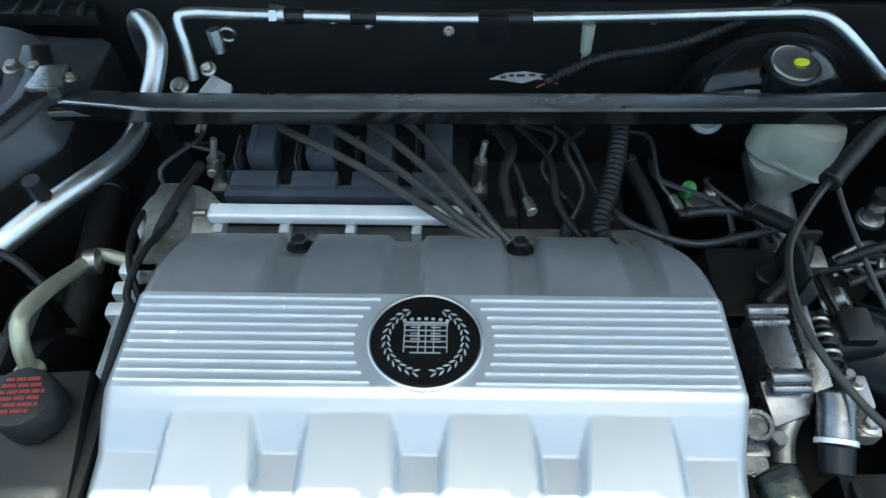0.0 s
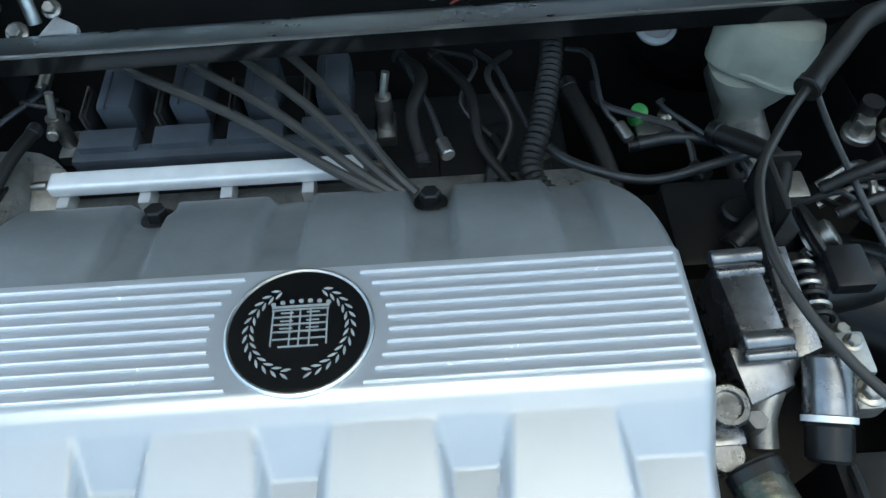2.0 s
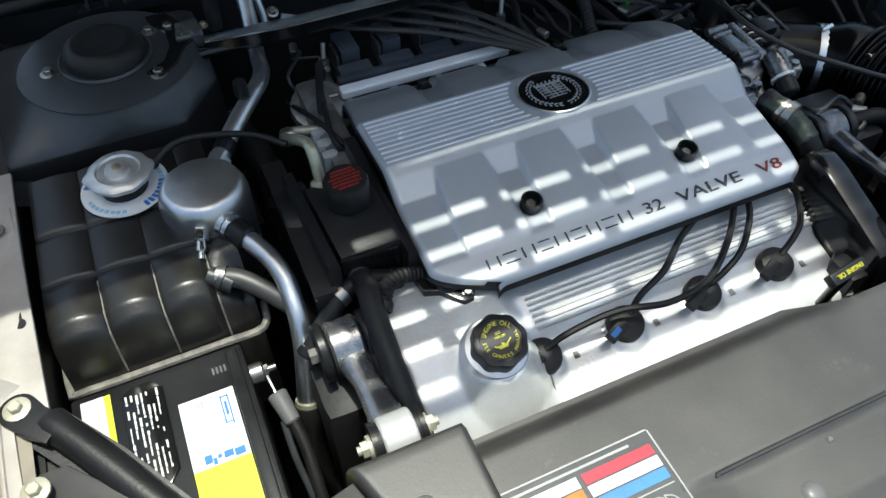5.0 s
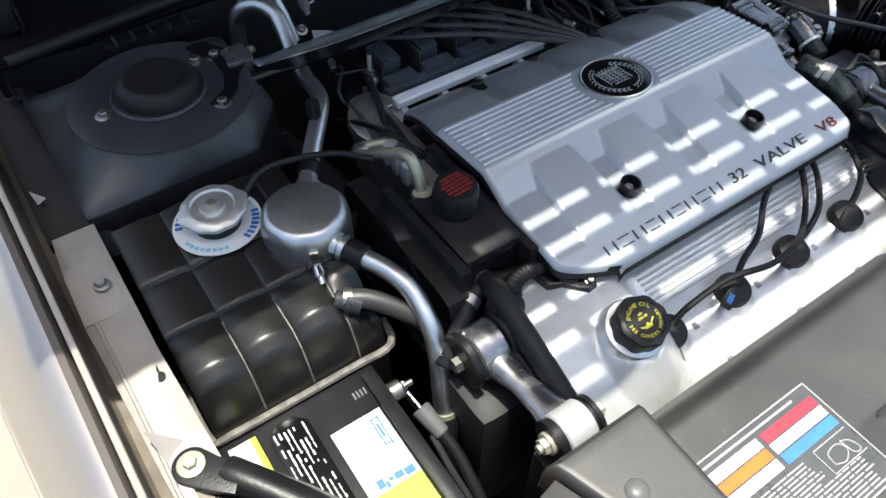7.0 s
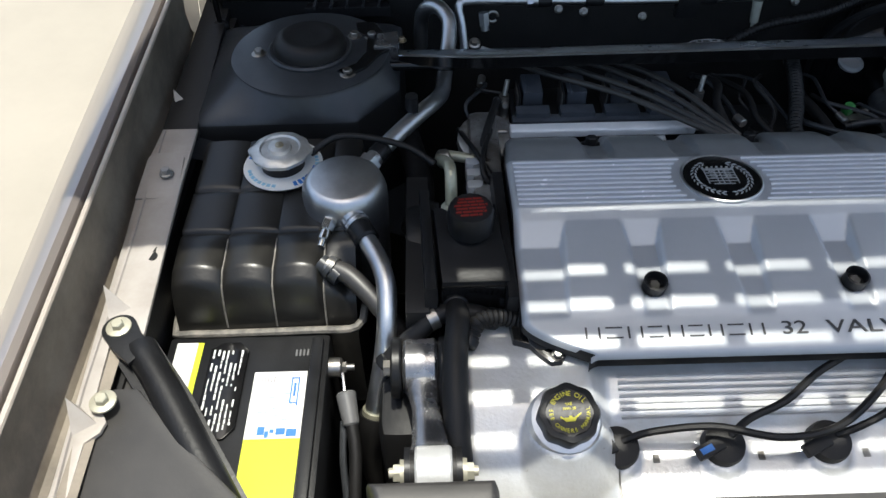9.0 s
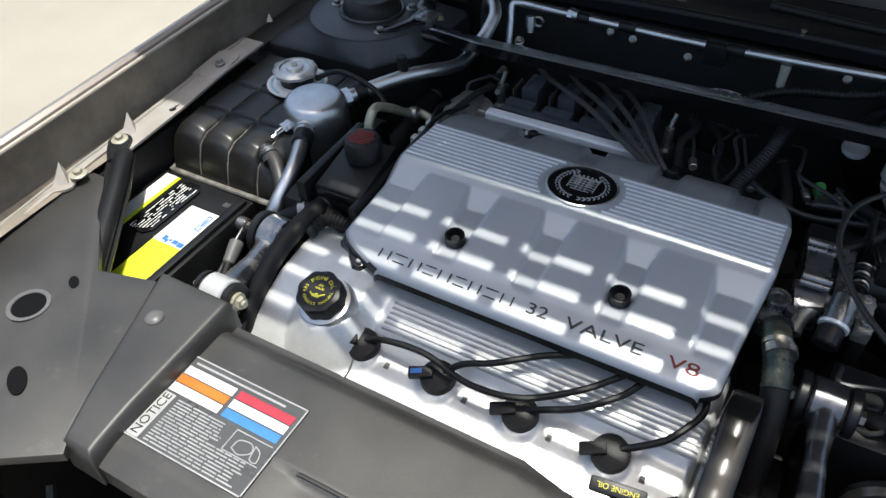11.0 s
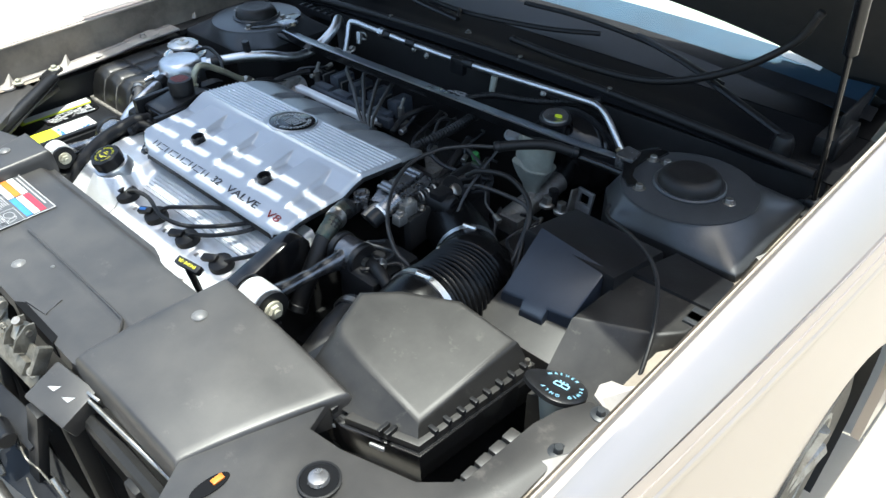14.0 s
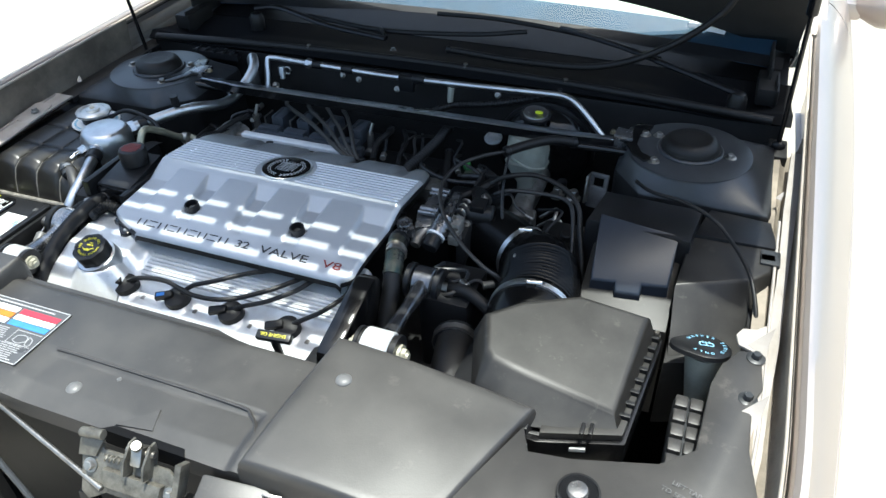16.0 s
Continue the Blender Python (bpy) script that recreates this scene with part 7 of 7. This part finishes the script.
capb = part("cap", lathe([(0.027, -0.009), (0.029, -0.007), (0.029, -0.002), (0.0265, 0.000), (0.020, 0.0)], (0.275, 0.312, 0.960), (0.06, -0.10, 1), 36, lambda a, h: 1 + 0.012 * math.cos(18 * a) * (h < -0.001)), BLACK, bres)
# Pale metal disc stands for the sky mirrored in the black cap.
part("cap_sky_sheen", lathe([(0.0245, 0.0), (0.0235, 0.0022), (0.021, 0.0010), (0.010, 0.0012)], (0.275, 0.312, 0.960), (0.06, -0.10, 1), 32), LINK, capb)
part("cap_mark", moved(lathe([(0.0062, 0.0), (0.006, 0.002)], (0, 0, 0), n=18), Matrix.Translation((0.2815, 0.312, 0.9610)) @ Matrix.Diagonal((1.25, 0.85, 1, 1))), YELLOW, capb)
part("neck", cyl((0.275, 0.300, 0.900), (0.275, 0.312, 0.952), 0.022, n=20), BLACK, bres)
part("tab", box(0.232, 0.248, 0.292, 0.305, 0.925, 0.932, 0.001), MILKY, bres)
mc = thing("master_cylinder", "alloy brake master cylinder with steel lines", "master cylinder")
part("body", cyl((0.285, 0.16, 0.805), (0.29, 0.33, 0.825), 0.022, n=20, bev=0.003), ALLOY_DIRTY, mc)
part("block", box(0.275, 0.32, 0.155, 0.185, 0.79, 0.825, 0.004), ALLOY_DIRTY, mc)
part("line", tube([(0.33, 0.17, 0.82), (0.355, 0.175, 0.84), (0.362, 0.165, 0.845), (0.362, 0.14, 0.835), (0.362, 0.09, 0.78)], 0.0035, 8), STEEL, mc)
part("line", tube([(0.33, 0.155, 0.81), (0.36, 0.158, 0.83), (0.376, 0.14, 0.83), (0.378, 0.08, 0.77)], 0.0035, 8), STEEL, mc)
for x in (0.355, 0.385):
    hexbolt((x, 0.19, 0.86), 0.009, 0.02, mc, STEEL)
part("plug", cyl((0.36, 0.20, 0.86), (0.36, 0.20, 0.89), 0.009, n=12), BLACK, mc)
bracket = thing("grey_bracket", "folded grey steel bracket by the strut tower", "bracket")
part("plate", moved(merge(box(-0.018, 0.016, -0.003, 0.003, -0.040, 0.002, 0.002), box(-0.018, -0.010, -0.003, 0.003, 0.0, 0.026, 0.002), box(0.008, 0.016, -0.003, 0.003, 0.0, 0.022, 0.002), box(-0.018, 0.016, -0.003, 0.003, 0.018, 0.026, 0.002)), pose(0.428, 0.190, 0.895, -12, 0, -8)), GREY_ZINC, bracket)
part("lip", moved(box(-0.020, -0.016, -0.018, 0.004, -0.03, 0.022, 0.001), pose(0.428, 0.190, 0.895, -12, 0, -8)), STEEL, bracket)
boltp = thing("firewall_plug", "pale round plug on a bracket", "plug")
part("disc", lathe([(0.017, 0), (0.018, 0.004), (0.014, 0.007), (0.012, 0.004), (0.004, 0.004)], (0.197, 0.292, 0.90), (0, -0.3, 1), 24), GREY_PRINT, boltp)
green = thing("green_valve_cap", "green plastic service cap", "cap")
part("cap", lathe([(0.0065, -0.012), (0.0078, -0.008), (0.0078, 0.002), (0.0070, 0.005), (0.003, 0.006)], (0.170, 0.212, 0.880), (0, -0.3, 1), 18), GREEN, green)
part("tab", box(0.168, 0.205, 0.196, 0.212, 0.866, 0.871, 0.002), STEEL, green)
part("nut", lathe([(0.007, 0), (0.007, 0.008), (0.004, 0.010)], (0.195, 0.215, 0.866), (0, 0, 1), 6), STEEL, green)

# ---- clutter of hoses and cables between engine and firewall ----
hose("black corrugated conduit down to the gearbox", [(0.105, 0.29, 0.915), (0.098, 0.245, 0.905), (0.085, 0.195, 0.895), (0.072, 0.15, 0.885), (0.095, 0.115, 0.88)], 0.0095, rings=corrugated(0.006, 0.1), step=0.0015, name="conduit")
hose("dark grey rubber heater hose", [(0.115, 0.26, 0.875), (0.13, 0.21, 0.87), (0.142, 0.16, 0.858), (0.15, 0.10, 0.83)], 0.008)
hose("thin grey cable with a steel end", [(0.085, 0.18, 0.885), (0.11, 0.15, 0.892), (0.16, 0.135, 0.888), (0.22, 0.15, 0.885), (0.255, 0.16, 0.885)], 0.004, GREY_METAL, name="cable")
hose("blue-grey rubber vacuum hose in the bay", [(0.16, 0.19, 0.865), (0.20, 0.19, 0.872), (0.235, 0.18, 0.872), (0.25, 0.155, 0.868)], 0.0055, GREY_METAL)
hose("throttle cable looping over the throttle body", [(0.266, 0.157, 0.957), (0.232, 0.116, 0.963), (0.203, 0.070, 0.963), (0.198, 0.009, 0.959), (0.225, -0.054, 0.950), (0.275, -0.111, 0.943), (0.322, -0.140, 0.930), (0.345, -0.139, 0.915), (0.36, -0.13, 0.88)], 0.0033, LEAD, name="cable")
hose("thick black cable sleeve by the reservoir", [(0.262, 0.152, 0.957), (0.295, 0.186, 0.960), (0.33, 0.222, 0.957), (0.37, 0.248, 0.945)], 0.0088, name="cable_sleeve")
hose("thin dark cable beside the throttle body", [(0.270, 0.162, 0.957), (0.275, 0.12, 0.945), (0.290, 0.05, 0.925), (0.312, -0.01, 0.90)], 0.0024, GREY_METAL, name="cable")
hose("black cruise cable loop", [(0.270, 0.070, 0.92), (0.297, 0.075, 0.93), (0.347, 0.081, 0.931), (0.393, 0.078, 0.929), (0.412, 0.052, 0.915), (0.424, 0.0, 0.87), (0.42, -0.02, 0.82)], 0.0036, LEAD, name="cable")
hose("black hose sweeping to the intake", [(0.26, 0.085, 0.93), (0.288, 0.086, 0.950), (0.338, 0.095, 0.956), (0.392, 0.076, 0.950), (0.420, 0.048, 0.938), (0.432, 0.017, 0.91), (0.449, -0.029, 0.86), (0.449, -0.05, 0.82)], 0.0042)
hose("black radiator hose bend", [(0.165, -0.095, 0.915), (0.175, -0.13, 0.915), (0.182, -0.16, 0.90), (0.188, -0.19, 0.87), (0.19, -0.24, 0.80)], 0.0145, clamps=(((0.176, -0.132, 0.915), (0.3, -0.95, -0.1)),))
sleeve_h = thing("heat_sleeve", "dirty tan heat sleeve round the radiator hose", "heat sleeve")
part("wrap", tube([(0.166, -0.104, 0.917), (0.172, -0.124, 0.9165), (0.179, -0.148, 0.908), (0.183, -0.166, 0.898)], 0.0150, 16, 0.003, lambda q: 1 + 0.03 * math.sin(q * 900) + 0.02 * math.sin(q * 390)), HEATWRAP, sleeve_h)
part("strap", tube([(0.1712, -0.1215, 0.9168), (0.1725, -0.1270, 0.9160)], 0.0158, 18, 0.004), STEEL, sleeve_h)
hose("black lower radiator hose", [(0.30, -0.20, 0.84), (0.315, -0.26, 0.84), (0.32, -0.34, 0.80)], 0.030, clamps=(((0.304, -0.215, 0.841), (0.2, -0.97, 0)),))
hose("wiring bundle beside the duct", [(0.24, -0.13, 0.87), (0.28, -0.15, 0.885), (0.31, -0.16, 0.89), (0.36, -0.17, 0.86)], 0.010, name="wiring")
hose("wiring bundle behind the throttle body", [(0.20, 0.06, 0.90), (0.235, 0.09, 0.91), (0.25, 0.13, 0.91), (0.22, 0.18, 0.89)], 0.008, name="wiring")
hose("thin black wire to the firewall", [(0.0, 0.30, 0.88), (0.03, 0.24, 0.89), (0.035, 0.19, 0.88), (0.06, 0.15, 0.87)], 0.0045, name="wire")
hose("black wiring loom behind the engine", [(-0.03, 0.30, 0.88), (-0.01, 0.25, 0.90), (-0.02, 0.21, 0.895), (-0.012, 0.17, 0.88)], 0.006, name="wiring")
hose("thin black washer hose along the fuse box", [(0.495, 0.15, 0.945), (0.525, 0.098, 0.962), (0.578, 0.073, 0.968), (0.620, 0.052, 0.963), (0.652, 0.020, 0.953), (0.684, -0.040, 0.943), (0.700, -0.085, 0.920), (0.707, -0.12, 0.893)], 0.003, name="washer_hose")
hose("black bonnet cable hanging across the cowl", [(0.02, 0.50, 0.985), (0.20, 0.485, 0.985), (0.36, 0.50, 0.99), (0.48, 0.54, 1.03), (0.57, 0.56, 1.10), (0.60, 0.565, 1.16)], 0.007, name="cable")
for i, (x, y, z, sx, sy, sz, m) in enumerate(((0.05, 0.21, 0.82, 0.05, 0.04, 0.02, NEAR_BLACK), (0.22, 0.10, 0.84, 0.05, 0.04, 0.04, BLACK), (0.27, -0.13, 0.84, 0.04, 0.05, 0.04, BLACK), (0.36, -0.24, 0.80, 0.06, 0.05, 0.04, NEAR_BLACK),
                                              (0.16, 0.05, 0.82, 0.05, 0.05, 0.04, NEAR_BLACK), (0.40, 0.08, 0.80, 0.05, 0.05, 0.05, NEAR_BLACK))):
    t = thing("dark_component", "black component deep in the bay", "engine part")
    part("casing", box(x - sx, x + sx, y - sy, y + sy, z - 0.12, z + sz, 0.008), m, t)
    part("lug", cyl((x, y, z + sz), (x, y, z + sz + 0.012), 0.012, n=14, bev=0.002), m, t)
for pivot, arm, blade in (((-0.505, 0.555), [(-0.505, 0.555, 1.004), (-0.44, 0.562, 1.010), (-0.274, 0.505, 1.004), (-0.120, 0.485, 0.998)], [(-0.36, 0.560, 1.000), (-0.15, 0.525, 1.000), (0.05, 0.560, 1.000), (0.17, 0.610, 1.002)]),
                          ((0.632, 0.452), [(0.632, 0.452, 0.990), (0.511, 0.510, 1.000), (0.380, 0.585, 1.004), (0.240, 0.640, 1.008)], [(0.470, 0.555, 0.998), (0.30, 0.625, 1.002), (0.10, 0.655, 1.006), (-0.06, 0.650, 1.006)])):
    wip = thing("wiper_arm", "black wiper arm and blade parked on the cowl", "wiper", "wipers")
    part("arm", tube(arm, 0.0085, 8, 0.02, flat=0.6), BLACK, wip)
    part("blade", tube(blade, 0.0055, 8, 0.02), RUBBER, wip)
    part("bridge", tube([Vector(arm[-1]) + V(0, 0, 0.002), (Vector(arm[-1]) + Vector(blade[1])) / 2 + V(0, 0, 0.004), Vector(blade[1]) + V(0, 0, 0.004)], 0.004, 6, 0.01), BLACK, wip)
    part("pivot", lathe([(0.018, 0.0), (0.018, 0.030), (0.013, 0.040), (0.006, 0.043)], (pivot[0], pivot[1], 0.952), (0, 0, 1), 18), BLACK, wip)
for x, y in ((-0.30, 0.45), (0.08, 0.455), (0.30, 0.45), (-0.12, 0.52)):
    hexbolt((x, y, cowl_z(x, y)), 0.005, 0.007, car, STEEL)

# thin wires with small plugs in the gap behind the engine and round the throttle
rw = random.Random(11)


def loose_wire(a, b, sag, r, mat, plug):
    a, b = Vector(a), Vector(b)
    side = V(rw.uniform(-0.025, 0.025), rw.uniform(-0.02, 0.02), 0)
    t = thing("wire", "thin dark wire with a small plug among the hoses", "wire", "loose wires behind the engine")
    part("strand", tube([a, a.lerp(b, 0.33) + side + V(0, 0, sag), a.lerp(b, 0.7) - side * 0.6 + V(0, 0, sag * 0.6), b], r, 7, 0.008), mat, t)
    d = (b - a).normalized()
    part("plug", cyl(b - d * 0.006, b + d * 0.012, r * 2.2, n=10, bev=0.001), plug, t)


for a, b, sag, r, mat, plug in (((-0.03, 0.30, 0.88), (0.005, 0.185, 0.885), 0.015, 0.0028, GREY_METAL, STEEL), ((0.0, 0.31, 0.875), (0.05, 0.20, 0.87), 0.02, 0.0022, LEAD, BLACK),
                                ((0.04, 0.30, 0.88), (0.085, 0.19, 0.872), 0.012, 0.0026, GREY_METAL, STEEL), ((0.07, 0.29, 0.885), (0.045, 0.17, 0.868), 0.018, 0.003, LEAD, GREY_METAL),
                                ((0.12, 0.29, 0.885), (0.155, 0.20, 0.875), 0.01, 0.0024, GREY_METAL, STEEL), ((0.14, 0.26, 0.87), (0.21, 0.16, 0.865), 0.016, 0.0032, LEAD, BLACK),
                                ((0.20, 0.24, 0.865), (0.24, 0.13, 0.875), 0.012, 0.0024, GREY_METAL, ALLOY_DIRTY), ((0.30, 0.13, 0.86), (0.36, 0.03, 0.86), 0.02, 0.003, LEAD, BLACK),
                                ((0.33, 0.15, 0.85), (0.40, 0.05, 0.85), 0.015, 0.0026, GREY_METAL, LATCH), ((0.26, 0.10, 0.89), (0.33, 0.08, 0.88), 0.02, 0.0024, GREY_METAL, STEEL),
                                ((0.24, -0.09, 0.88), (0.29, -0.14, 0.89), 0.012, 0.003, GREY_METAL, STEEL), ((0.26, -0.16, 0.875), (0.32, -0.12, 0.88), 0.012, 0.003, LEAD, LATCH),
                                ((-0.355, 0.20, 0.87), (-0.34, 0.28, 0.89), 0.02, 0.0026, GREY_METAL, STEEL), ((-0.33, 0.27, 0.88), (-0.315, 0.22, 0.895), 0.012, 0.0022, LEAD, STEEL)):
    loose_wire(a, b, sag, r, mat, plug)
vent = thing("cowl_vent", "black slotted vent in the cowl side", "vent")
part("frame", prism([(-0.60, 0.405), (-0.47, 0.405), (-0.475, 0.425), (-0.595, 0.425)], 0.93, 0.945, 0.003), BLACK, vent)
for i in range(5):
    part("slat", box(-0.585 + i * 0.024, -0.581 + i * 0.024, 0.402, 0.424, 0.944, 0.950, 0.001), GREY_METAL, vent)
